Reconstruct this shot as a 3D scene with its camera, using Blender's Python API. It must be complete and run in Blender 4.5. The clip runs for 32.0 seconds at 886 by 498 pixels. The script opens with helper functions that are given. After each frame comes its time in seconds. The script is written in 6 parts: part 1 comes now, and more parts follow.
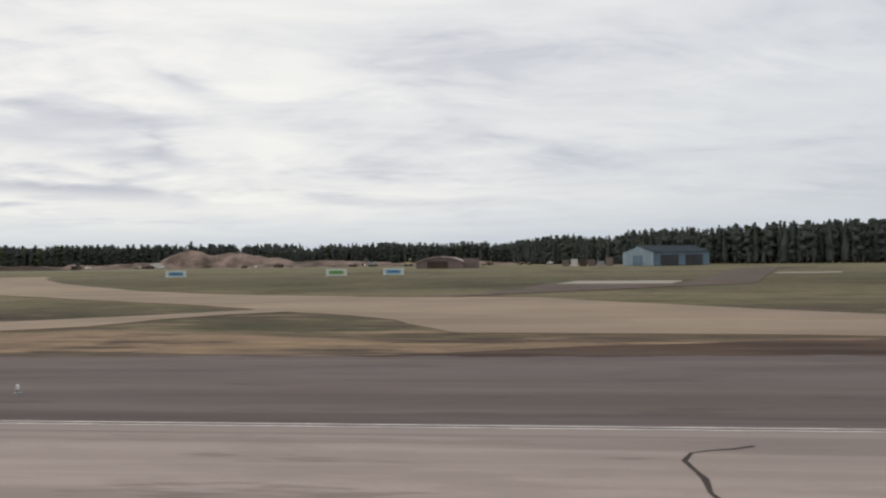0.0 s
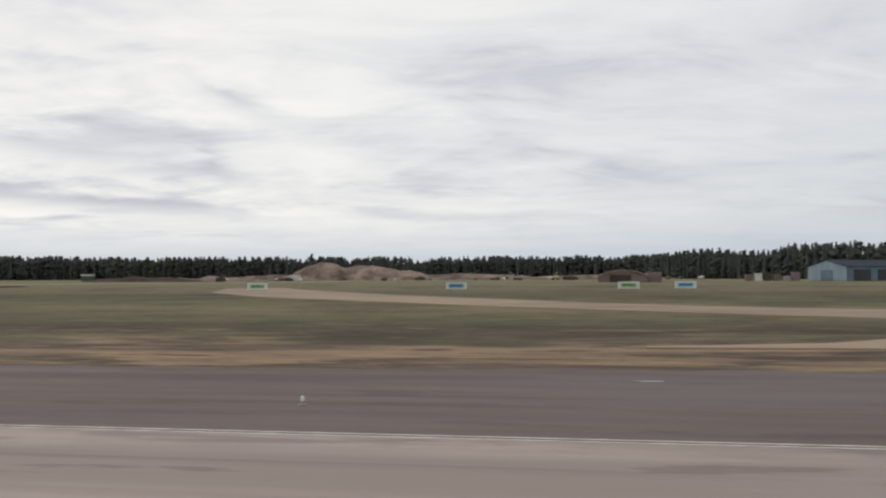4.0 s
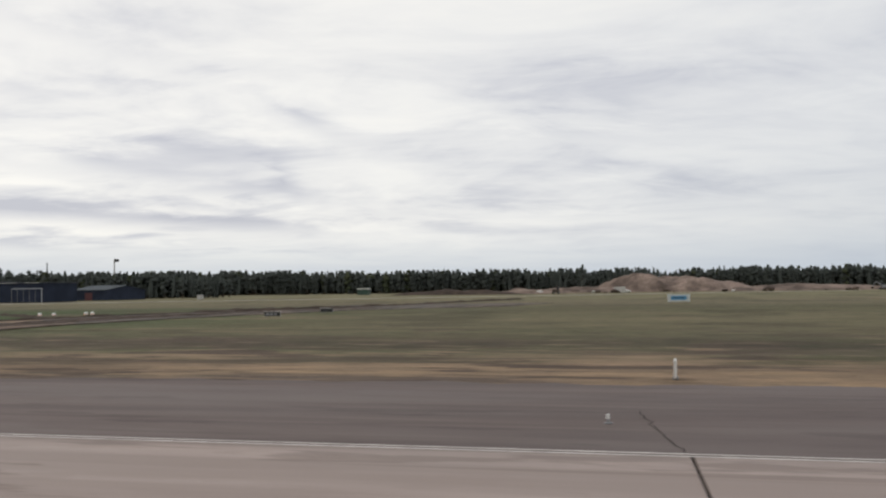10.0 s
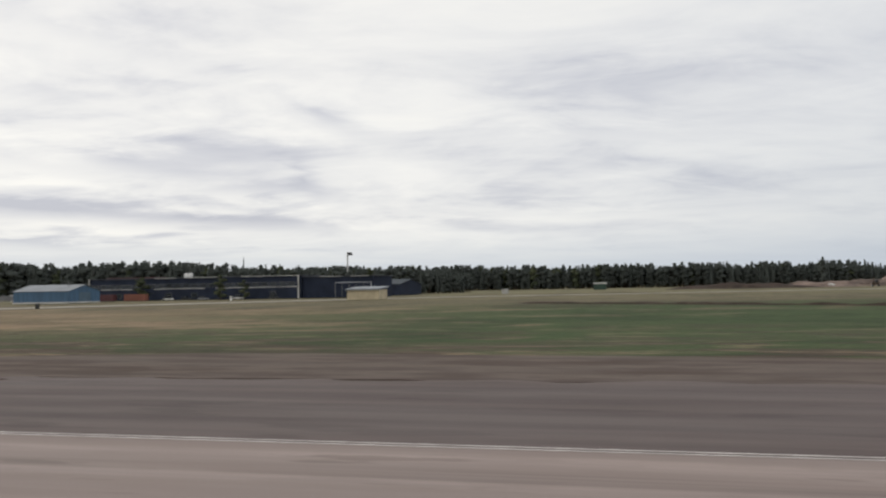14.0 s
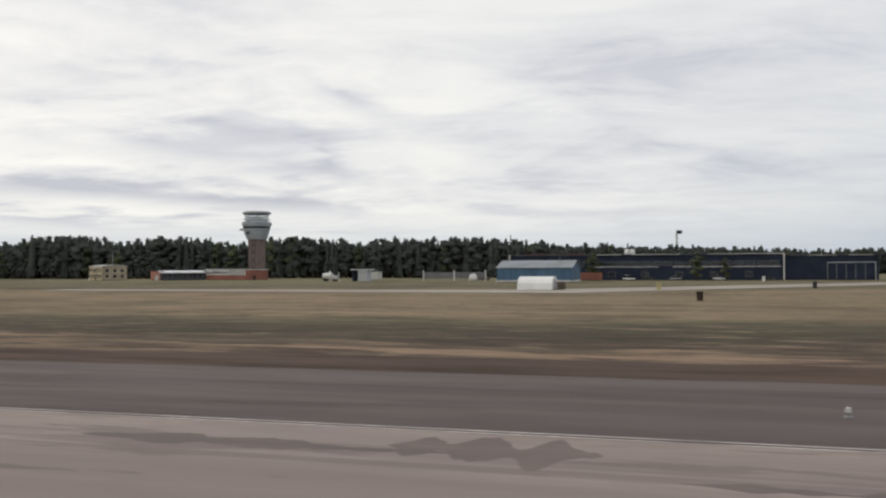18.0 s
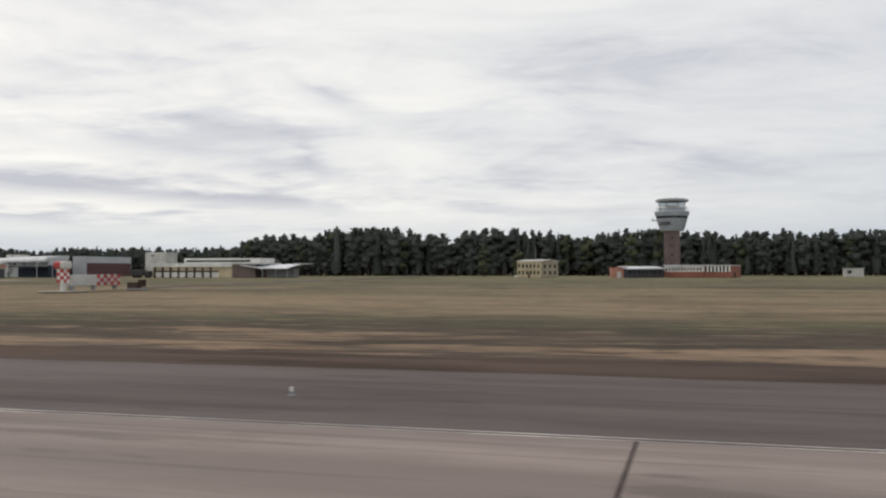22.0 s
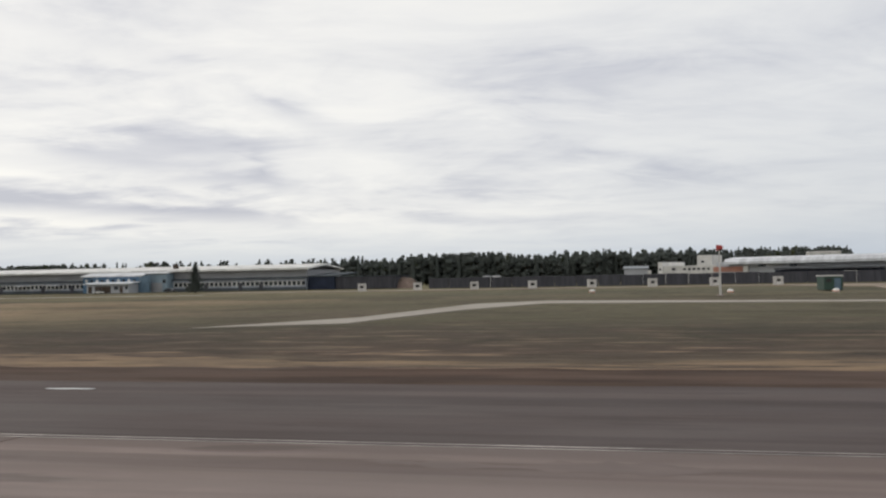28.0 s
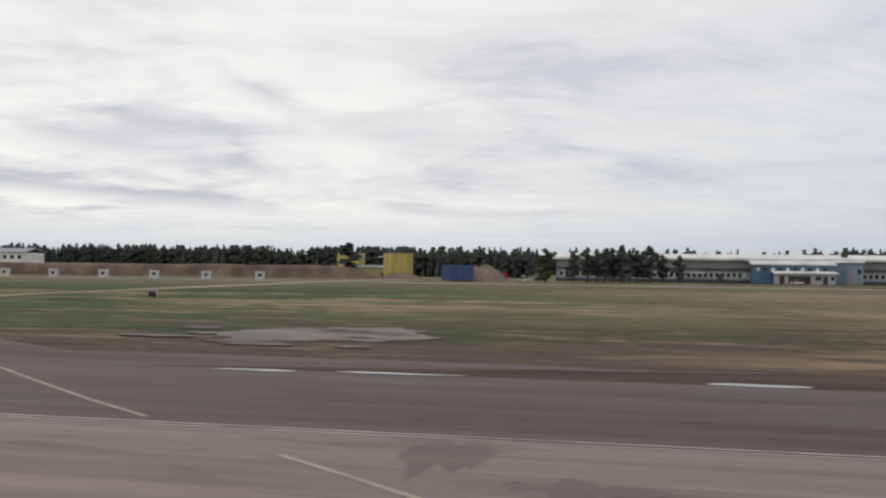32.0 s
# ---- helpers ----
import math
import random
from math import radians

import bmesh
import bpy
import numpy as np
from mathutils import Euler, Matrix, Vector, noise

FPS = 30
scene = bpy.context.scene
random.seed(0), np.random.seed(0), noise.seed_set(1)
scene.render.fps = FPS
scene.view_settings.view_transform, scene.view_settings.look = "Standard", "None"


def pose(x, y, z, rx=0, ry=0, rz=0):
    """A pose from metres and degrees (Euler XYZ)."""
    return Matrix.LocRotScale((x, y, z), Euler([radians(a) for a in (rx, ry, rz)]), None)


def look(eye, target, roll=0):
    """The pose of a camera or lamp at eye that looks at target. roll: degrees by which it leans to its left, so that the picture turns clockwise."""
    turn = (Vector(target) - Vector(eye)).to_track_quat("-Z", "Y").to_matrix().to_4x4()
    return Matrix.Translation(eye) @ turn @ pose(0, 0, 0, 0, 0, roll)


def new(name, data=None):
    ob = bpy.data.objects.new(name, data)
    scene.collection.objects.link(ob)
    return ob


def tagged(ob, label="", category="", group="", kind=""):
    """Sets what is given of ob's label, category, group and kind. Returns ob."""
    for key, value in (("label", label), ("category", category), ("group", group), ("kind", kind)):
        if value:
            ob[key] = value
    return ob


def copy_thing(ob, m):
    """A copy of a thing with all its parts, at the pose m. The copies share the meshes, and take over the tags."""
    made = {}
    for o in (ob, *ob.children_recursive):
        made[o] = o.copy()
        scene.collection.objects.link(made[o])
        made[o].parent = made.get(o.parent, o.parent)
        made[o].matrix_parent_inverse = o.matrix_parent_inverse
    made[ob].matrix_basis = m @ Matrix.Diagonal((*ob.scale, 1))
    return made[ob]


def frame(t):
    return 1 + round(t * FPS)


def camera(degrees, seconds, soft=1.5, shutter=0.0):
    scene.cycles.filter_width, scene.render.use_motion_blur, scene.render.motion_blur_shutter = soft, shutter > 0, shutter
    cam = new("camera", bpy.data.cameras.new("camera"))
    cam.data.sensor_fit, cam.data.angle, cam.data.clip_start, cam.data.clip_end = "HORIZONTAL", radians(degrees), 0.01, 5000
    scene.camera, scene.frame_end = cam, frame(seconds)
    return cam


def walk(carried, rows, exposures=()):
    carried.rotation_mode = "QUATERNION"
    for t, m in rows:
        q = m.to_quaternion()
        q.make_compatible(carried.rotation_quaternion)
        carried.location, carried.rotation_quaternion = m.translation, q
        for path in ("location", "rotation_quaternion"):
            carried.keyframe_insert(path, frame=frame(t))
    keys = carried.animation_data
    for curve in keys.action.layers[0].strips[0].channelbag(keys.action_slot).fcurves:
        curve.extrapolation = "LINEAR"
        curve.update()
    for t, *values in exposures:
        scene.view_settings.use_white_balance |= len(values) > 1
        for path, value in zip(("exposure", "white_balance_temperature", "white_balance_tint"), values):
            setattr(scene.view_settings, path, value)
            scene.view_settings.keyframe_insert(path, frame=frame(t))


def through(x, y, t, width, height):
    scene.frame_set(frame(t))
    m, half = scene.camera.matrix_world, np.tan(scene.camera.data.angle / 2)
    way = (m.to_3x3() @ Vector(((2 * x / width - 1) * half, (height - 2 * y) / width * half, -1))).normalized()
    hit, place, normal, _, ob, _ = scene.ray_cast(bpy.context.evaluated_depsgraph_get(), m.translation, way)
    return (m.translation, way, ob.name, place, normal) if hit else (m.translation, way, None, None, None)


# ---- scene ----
# Seconds, place along and across the runway, pitch, roll and yaw in degrees. The eye stays 1.96 m up.
EYE = 1.96
ROWS = [
    (0.0, -0.00, 0.00, 0.62, 0.69, 6.86),
    (0.5, -2.46, -0.03, 0.69, 0.73, 7.24),
    (1.0, -5.22, -0.06, 0.69, 0.72, 7.52),
    (1.5, -8.28, -0.09, 0.60, 0.76, 7.79),
    (2.0, -11.65, -0.12, 0.63, 0.92, 8.07),
    (2.5, -15.32, -0.14, 1.22, 0.75, 8.76),
    (3.0, -19.30, -0.17, 1.47, 0.45, 9.34),
    (3.5, -23.57, -0.19, 1.46, 0.41, 9.63),
    (4.0, -28.14, -0.21, 1.53, 0.34, 9.85),
    (4.5, -33.01, -0.23, 1.60, 0.26, 10.07),
    (5.0, -38.18, -0.24, 1.67, 0.19, 10.30),
    (5.5, -43.64, -0.26, 1.74, 0.11, 10.52),
    (6.0, -49.40, -0.27, 1.67, 0.09, 10.67),
    (6.5, -55.45, -0.28, 1.66, 0.01, 10.84),
    (7.0, -61.80, -0.29, 1.66, -0.12, 10.91),
    (7.5, -68.44, -0.30, 1.70, -0.34, 10.98),
    (8.0, -75.36, -0.31, 1.70, -0.30, 11.60),
    (8.5, -82.58, -0.31, 1.72, -0.19, 12.38),
    (9.0, -90.08, -0.32, 1.60, -0.09, 12.89),
    (9.5, -97.87, -0.32, 2.28, 0.50, 13.72),
    (10.0, -105.95, -0.32, 2.45, 0.80, 14.11),
    (10.5, -114.31, -0.32, 2.11, 0.42, 14.09),
    (11.0, -122.95, -0.31, 2.14, 0.65, 14.36),
    (11.5, -131.87, -0.31, 1.76, 0.58, 14.54),
    (12.0, -141.06, -0.30, 1.81, 0.61, 14.97),
    (12.5, -150.54, -0.30, 1.44, 0.50, 14.98),
    (13.0, -160.29, -0.29, 2.01, 0.88, 15.13),
    (13.5, -170.31, -0.28, 2.59, 1.36, 15.22),
    (14.0, -180.61, -0.27, 2.34, 1.03, 15.39),
    (14.5, -191.18, -0.26, 2.09, 0.70, 15.56),
    (15.0, -202.02, -0.25, 1.84, 0.37, 15.73),
    (15.5, -213.12, -0.23, 1.60, 0.05, 15.90),
    (16.0, -224.49, -0.22, 2.23, 0.59, 16.92),
    (16.5, -236.12, -0.20, 1.76, 0.79, 16.76),
    (17.0, -248.02, -0.19, 1.64, 0.78, 16.86),
    (17.5, -260.17, -0.17, 1.33, 0.18, 16.88),
    (18.0, -272.59, -0.15, 1.35, 0.25, 16.90),
    (18.5, -285.26, -0.14, 1.39, 0.63, 17.07),
    (19.0, -298.19, -0.12, 1.43, 0.71, 16.98),
    (19.5, -311.37, -0.10, 1.54, 0.91, 17.07),
    (20.0, -324.80, -0.08, 1.94, 0.84, 16.44),
    (20.5, -338.48, -0.06, 2.24, 1.01, 16.17),
    (21.0, -352.41, -0.04, 1.88, 0.60, 16.13),
    (21.5, -366.59, -0.03, 1.57, 0.29, 16.07),
    (22.0, -381.00, -0.01, 1.20, 0.14, 15.66),
    (22.5, -395.66, 0.01, 1.48, 0.58, 15.95),
    (23.0, -410.56, 0.03, 2.64, 1.61, 16.14),
    (23.5, -425.70, 0.04, 2.05, 1.02, 15.41),
    (24.0, -441.07, 0.06, 1.91, 1.10, 15.54),
    (24.5, -456.68, 0.07, 1.59, 1.26, 15.23),
    (25.0, -472.52, 0.09, 1.23, 1.19, 15.93),
    (25.5, -488.58, 0.10, 0.79, 0.44, 15.19),
    (26.0, -504.88, 0.11, 0.94, 0.63, 14.68),
    (26.5, -521.40, 0.12, 1.09, 0.82, 14.16),
    (27.0, -538.14, 0.13, 1.24, 1.01, 13.65),
    (27.5, -555.10, 0.14, 1.39, 1.20, 13.14),
    (28.0, -572.28, 0.14, 1.82, 1.05, 12.91),
    (28.5, -589.67, 0.15, 1.37, 0.30, 13.27),
    (29.0, -607.28, 0.15, 1.51, 0.50, 12.60),
    (29.5, -625.09, 0.15, 2.22, 0.76, 12.62),
    (30.0, -643.11, 0.14, 2.25, 0.54, 12.45),
    (30.5, -661.34, 0.14, 2.37, 1.05, 11.83),
    (31.0, -679.77, 0.13, 2.43, 0.95, 11.71),
    (31.5, -698.40, 0.12, 2.03, 0.42, 11.60),
    (32.0, -717.22, 0.10, 1.28, -0.69, 11.51),
]
cam = camera(51.65, 32.0, soft=2.3, shutter=0.06)
walk(cam, [(t, pose(x, y, EYE, 90 + p, r, yaw)) for t, x, y, p, r, yaw in ROWS])


# ---- node helpers ----
def plug(nt, socket, value):
    if isinstance(value, bpy.types.NodeSocket):
        nt.links.new(value, socket)
    elif isinstance(value, tuple) and len(value) == 3 and socket.type == "RGBA":
        socket.default_value = (*value, 1)
    else:
        socket.default_value = value


def n_coord(nt):
    return nt.nodes.new("ShaderNodeTexCoord").outputs["Object"]


def n_map(nt, vec, scale, loc=(0, 0, 0)):
    m = nt.nodes.new("ShaderNodeMapping")
    m.inputs["Scale"].default_value, m.inputs["Location"].default_value = scale, loc
    nt.links.new(vec, m.inputs["Vector"])
    return m.outputs["Vector"]


def n_noise(nt, vec, scale=1.0, detail=4.0, rough=0.55, twist=0.0):
    n = nt.nodes.new("ShaderNodeTexNoise")
    n.inputs["Scale"].default_value, n.inputs["Detail"].default_value = scale, detail
    n.inputs["Roughness"].default_value, n.inputs["Distortion"].default_value = rough, twist
    nt.links.new(vec, n.inputs["Vector"])
    return n.outputs["Fac"]


def n_range(nt, value, a, b, c=0.0, d=1.0, soft=True):
    r = nt.nodes.new("ShaderNodeMapRange")
    r.interpolation_type = "SMOOTHSTEP" if soft else "LINEAR"
    plug(nt, r.inputs["Value"], value)
    for key, v in (("From Min", a), ("From Max", b), ("To Min", c), ("To Max", d)):
        r.inputs[key].default_value = v
    return r.outputs["Result"]


def n_math(nt, op, a, b=0.0):
    m = nt.nodes.new("ShaderNodeMath")
    m.operation = op
    plug(nt, m.inputs[0], a)
    plug(nt, m.inputs[1], b)
    return m.outputs[0]


def n_mix(nt, fac, a, b, blend="MIX"):
    m = nt.nodes.new("ShaderNodeMix")
    m.data_type, m.blend_type = "RGBA", blend
    plug(nt, m.inputs[0], fac)
    plug(nt, m.inputs[6], a)
    plug(nt, m.inputs[7], b)
    return m.outputs[2]


def n_ramp(nt, fac, stops):
    r = nt.nodes.new("ShaderNodeValToRGB")
    el = r.color_ramp.elements
    while len(el) < len(stops):
        el.new(0.5)
    for e, (at, col) in zip(el, stops):
        e.position, e.color = at, (*col, 1)
    plug(nt, r.inputs["Fac"], fac)
    return r.outputs["Color"]


# ---- overcast sky and a soft sun ----
SUN_HIGH, SUN_TURN = 48.0, -80.0
sky = bpy.data.worlds.new("overcast_sky")
scene.world = sky
sky.use_nodes = True
nt = sky.node_tree
bg = nt.nodes["Background"]
st = nt.nodes.new("ShaderNodeTexSky")
st.sky_type, st.sun_disc = "NISHITA", False
st.sun_elevation, st.sun_rotation = radians(SUN_HIGH), radians(SUN_TURN)
way = nt.nodes.new("ShaderNodeTexCoord").outputs["Generated"]
sep = nt.nodes.new("ShaderNodeSeparateXYZ")
nt.links.new(way, sep.inputs[0])
up = n_math(nt, "MAXIMUM", sep.outputs[2], 0.0)
low = n_math(nt, "ADD", up, 0.13)
flat = nt.nodes.new("ShaderNodeCombineXYZ")
plug(nt, flat.inputs[0], n_math(nt, "DIVIDE", sep.outputs[0], low))
plug(nt, flat.inputs[1], n_math(nt, "DIVIDE", sep.outputs[1], low))
flat = flat.outputs[0]
turned = nt.nodes.new("ShaderNodeMapping")
turned.inputs["Rotation"].default_value = (0, 0, radians(-12))
nt.links.new(flat, turned.inputs["Vector"])
flat = turned.outputs[0]
broad = n_noise(nt, n_map(nt, flat, (0.32, 0.46, 1), (3.1, 1.7, 0)), 1.0, 4, 0.42, 0.35)
wisp = n_noise(nt, n_map(nt, flat, (0.85, 1.35, 1), (0.4, 5.2, 0)), 1.0, 6, 0.58, 0.6)
puff = n_noise(nt, n_map(nt, flat, (2.2, 3.0, 1), (1.4, 2.2, 0)), 1.0, 5, 0.6, 0.5)
amount = n_math(nt, "ADD", n_math(nt, "MULTIPLY", broad, 0.30), n_math(nt, "ADD", n_math(nt, "MULTIPLY", wisp, 0.36), n_math(nt, "MULTIPLY", puff, 0.20)))
amount = n_math(nt, "ADD", amount, 0.063)
# the cloud banks over the airfield, by bearing and height in degrees: bearing, height, half length, half depth, tilt, weight
GREY_BANKS = [(22.8, 11.0, 7.1, 1.43, 20, 0.9), (16.4, 9.7, 7.7, 0.99, 5, 0.4), (29.3, 8.7, 12.6, 2.19, 3, 0.8), (35.2, 8.1, 8.2, 1.21, 10, 0.6), (23.8, 6.7, 3.3, 1.64, 40, 0.8), (39.3, 5.0, 9.9, 0.88, 3, 1.0), (29.3, 4.3, 14.8, 0.82, 4, 1.1), (40.2, 3.1, 8.8, 0.66, 3, 0.9)]
GREY_VEILS = [(32.6, 2.8, 11.0, 0.55, 0, 0.6), (38.4, 15.2, 12.1, 1.92, 15, 0.45), (40.5, 12.0, 11.0, 1.64, 15, 0.4), (5.9, 9.6, 13.2, 1.37, 3, 0.45), (4.2, 11.8, 11.0, 1.92, -5, 0.2), (-4.5, 11.2, 13.7, 3.29, 0, 0.3), (-0.7, 5.4, 16.4, 2.19, 0, 0.45), (3.2, 4.7, 13.7, 0.77, 0, 0.4), (-15.5, 10.1, 11.0, 2.74, 0, 0.5), (-14.0, 3.4, 14.3, 1.37, 0, 0.4)]
PALE_BANKS = [(38.4, 6.7, 11.0, 1.21, 3, 0.8), (27.6, 5.6, 12.1, 0.77, 3, 0.6), (36.8, 3.8, 14.3, 0.55, 3, 0.9), (26.9, 2.6, 14.3, 0.6, 0, 0.7), (17.8, 13.3, 14.3, 4.39, 10, 0.5), (32.0, 12.4, 13.7, 2.19, 15, 0.5), (17.8, 6.7, 12.1, 2.19, 5, 0.4), (15.7, 4.4, 14.3, 0.77, 0, 0.5)]
bearing = n_math(nt, "DEGREES", n_math(nt, "ARCTAN2", n_math(nt, "MULTIPLY", sep.outputs[0], -1.0), sep.outputs[1]))
height = n_math(nt, "DEGREES", n_math(nt, "ARCSINE", sep.outputs[2]))
swirl = n_math(nt, "SUBTRACT", wisp, 0.5)
curl = n_math(nt, "SUBTRACT", puff, 0.5)
place = nt.nodes.new("ShaderNodeCombineXYZ")
plug(nt, place.inputs[0], n_math(nt, "ADD", bearing, n_math(nt, "MULTIPLY", curl, 9.0)))
plug(nt, place.inputs[1], n_math(nt, "ADD", height, n_math(nt, "MULTIPLY", n_math(nt, "ADD", swirl, curl), n_range(nt, height, 1.0, 12.0, 1.3, 4.5, False))))
for banks, weight in ((GREY_BANKS, -0.125), (GREY_VEILS, -0.105), (PALE_BANKS, 0.085)):
    for u, v, long, deep, tilt, k in banks:
        m = nt.nodes.new("ShaderNodeMapping")
        m.vector_type = "TEXTURE"
        m.inputs["Location"].default_value, m.inputs["Rotation"].default_value, m.inputs["Scale"].default_value = (u, v, 0), (0, 0, radians(tilt)), (long, deep, 1)
        nt.links.new(place.outputs[0], m.inputs["Vector"])
        g = nt.nodes.new("ShaderNodeTexGradient")
        g.gradient_type = "QUADRATIC_SPHERE"
        nt.links.new(m.outputs[0], g.inputs[0])
        amount = n_math(nt, "ADD", amount, n_math(nt, "MULTIPLY", g.outputs["Fac"], weight * k))
cloud = n_ramp(nt, amount, [(0.33, (0.56, 0.575, 0.645)), (0.40, (0.70, 0.71, 0.755)), (0.46, (0.86, 0.862, 0.868)), (0.52, (0.965, 0.96, 0.94)), (0.60, (1.05, 1.035, 0.985))])
# brighter and warmer towards the hidden sun, greyer away from it
side = n_range(nt, n_math(nt, "ADD", n_math(nt, "MULTIPLY", sep.outputs[0], 0.9), n_math(nt, "MULTIPLY", sep.outputs[1], 0.25)), -0.45, 0.65)
cloud = n_mix(nt, side, n_mix(nt, 1.0, cloud, (1.03, 1.01, 0.98), "MULTIPLY"), n_mix(nt, 1.0, cloud, (0.79, 0.805, 0.84), "MULTIPLY"))
haze = n_range(nt, sep.outputs[2], 0.0, 0.075, 0.85, 0.0)
dull = n_math(nt, "MULTIPLY", n_range(nt, side, 0.45, 1.0), n_range(nt, sep.outputs[2], 0.02, 0.22, 0.55, 0.0))
cloud = n_mix(nt, dull, cloud, (0.60, 0.63, 0.67))
cloud = n_mix(nt, haze, cloud, (0.52, 0.585, 0.67))
blue = n_mix(nt, 1.0, st.outputs[0], (0.10, 0.10, 0.10), "MULTIPLY")
plug(nt, bg.inputs["Color"], n_mix(nt, 0.93, blue, cloud))
bg.inputs["Strength"].default_value = 1.0

sun = new("sun", bpy.data.lights.new("sun", "SUN"))
sun.data.energy, sun.data.angle, sun.data.color = 0.6, radians(25), (1.0, 0.96, 0.9)
a, e = radians(SUN_TURN), radians(SUN_HIGH)
sun.matrix_world = look((0, 0, 60), (-60 * math.cos(e) * math.sin(a), -60 * math.cos(e) * math.cos(a), 60 - 60 * math.sin(e)))


# ---- materials ----
def material(name, rough=0.7, metal=0.0):
    m = bpy.data.materials.new(name)
    m.use_nodes = True
    b = m.node_tree.nodes["Principled BSDF"]
    b.inputs["Roughness"].default_value, b.inputs["Metallic"].default_value = rough, metal
    if rough > 0.9:
        b.inputs["Specular IOR Level"].default_value = 0.1
    return m, m.node_tree, b


def bump(nt, b, height, strength=0.3, distance=0.02):
    n = nt.nodes.new("ShaderNodeBump")
    n.inputs["Strength"].default_value, n.inputs["Distance"].default_value = strength, distance
    plug(nt, n.inputs["Height"], height)
    nt.links.new(n.outputs[0], b.inputs["Normal"])


def surface(name, col, rough=0.7, metal=0.0, grain=6.0, vary=0.18, stain=0.35, stretch=(1, 1, 1), spread=0.12, relief=0.15):
    """A painted, rendered or raw surface: fine grain, larger stains, and a small shift from piece to piece."""
    m, nt, b = material(name, rough, metal)
    at = n_map(nt, n_coord(nt), stretch)
    fine, wide = n_noise(nt, at, grain, 5), n_noise(nt, at, stain, 4, 0.6)
    dark = tuple(c * (1 - vary * 1.6) for c in col)
    pale = tuple(min(1, c * (1 + vary)) for c in col)
    c = n_mix(nt, n_range(nt, wide, 0.3, 0.7), dark, pale)
    c = n_mix(nt, n_range(nt, fine, 0.35, 0.65, 0, 0.5), c, tuple(x * (1 - vary) for x in col))
    one = nt.nodes.new("ShaderNodeObjectInfo").outputs["Random"]
    c = n_mix(nt, 1.0, c, n_ramp(nt, one, [(0, (1 - spread,) * 3), (1, (1 + spread * 0.5,) * 3)]), "MULTIPLY")
    plug(nt, b.inputs["Base Color"], c)
    plug(nt, b.inputs["Roughness"], n_range(nt, wide, 0.2, 0.8, rough * 0.85, min(1, rough * 1.12)))
    bump(nt, b, fine, relief, 0.01)
    return m


def foliage(name, dark, pale, through=0.1):
    """Needles, leaves or blades: shade from clump to clump, and some light that passes through."""
    m, nt, b = material(name, 0.85)
    isle = nt.nodes.new("ShaderNodeNewGeometry").outputs["Random Per Island"]
    wide = n_noise(nt, n_coord(nt), 0.06, 3)
    c = n_mix(nt, isle, dark, pale)
    c = n_mix(nt, n_range(nt, wide, 0.35, 0.7, 0, 0.5), c, tuple(x * 0.88 for x in dark))
    plug(nt, b.inputs["Base Color"], c)
    b.inputs["Specular IOR Level"].default_value = 0.1
    lit = nt.nodes.new("ShaderNodeBsdfTranslucent")
    nt.links.new(c, lit.inputs["Color"])
    both = nt.nodes.new("ShaderNodeMixShader")
    both.inputs[0].default_value = through
    nt.links.new(b.outputs[0], both.inputs[1])
    nt.links.new(lit.outputs[0], both.inputs[2])
    nt.links.new(both.outputs[0], nt.nodes["Material Output"].inputs["Surface"])
    return m


# field: mown dry grass in bands beside the runway, greener in places
field, nt, b = material("mown_field", 0.95)
b.inputs["Specular IOR Level"].default_value = 0.15
at = n_coord(nt)
xyz = nt.nodes.new("ShaderNodeSeparateXYZ")
nt.links.new(at, xyz.inputs[0])
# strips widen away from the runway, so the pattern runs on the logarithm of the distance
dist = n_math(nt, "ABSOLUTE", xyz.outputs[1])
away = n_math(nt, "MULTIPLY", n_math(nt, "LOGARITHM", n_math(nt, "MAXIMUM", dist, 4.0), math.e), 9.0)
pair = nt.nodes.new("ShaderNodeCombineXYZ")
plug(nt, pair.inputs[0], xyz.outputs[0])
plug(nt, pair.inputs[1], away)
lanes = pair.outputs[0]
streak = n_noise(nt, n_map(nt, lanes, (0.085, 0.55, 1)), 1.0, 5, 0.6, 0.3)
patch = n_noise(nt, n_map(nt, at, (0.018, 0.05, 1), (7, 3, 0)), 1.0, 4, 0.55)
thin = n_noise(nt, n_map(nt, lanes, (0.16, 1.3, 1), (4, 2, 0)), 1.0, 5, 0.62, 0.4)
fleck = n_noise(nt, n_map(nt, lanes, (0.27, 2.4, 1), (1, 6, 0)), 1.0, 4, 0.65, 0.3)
fine = n_noise(nt, at, 9.0, 3, 0.7)
reach = n_math(nt, "MINIMUM", dist, 120.0)
wob = n_math(nt, "MULTIPLY", n_math(nt, "SUBTRACT", streak, 0.5), n_math(nt, "MULTIPLY", reach, 0.65))
off = n_math(nt, "ADD", dist, wob)
TAN, OLIVE, BROWN, GREEN = (0.272, 0.190, 0.128), (0.114, 0.098, 0.058), (0.074, 0.053, 0.040), (0.056, 0.084, 0.032)
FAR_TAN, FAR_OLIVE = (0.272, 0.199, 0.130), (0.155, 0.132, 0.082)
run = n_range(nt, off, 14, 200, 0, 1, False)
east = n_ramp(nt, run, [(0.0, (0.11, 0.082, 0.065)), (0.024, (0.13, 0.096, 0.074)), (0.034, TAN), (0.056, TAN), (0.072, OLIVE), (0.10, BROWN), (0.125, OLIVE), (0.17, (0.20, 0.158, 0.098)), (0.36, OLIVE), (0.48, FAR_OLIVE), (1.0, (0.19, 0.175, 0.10))])
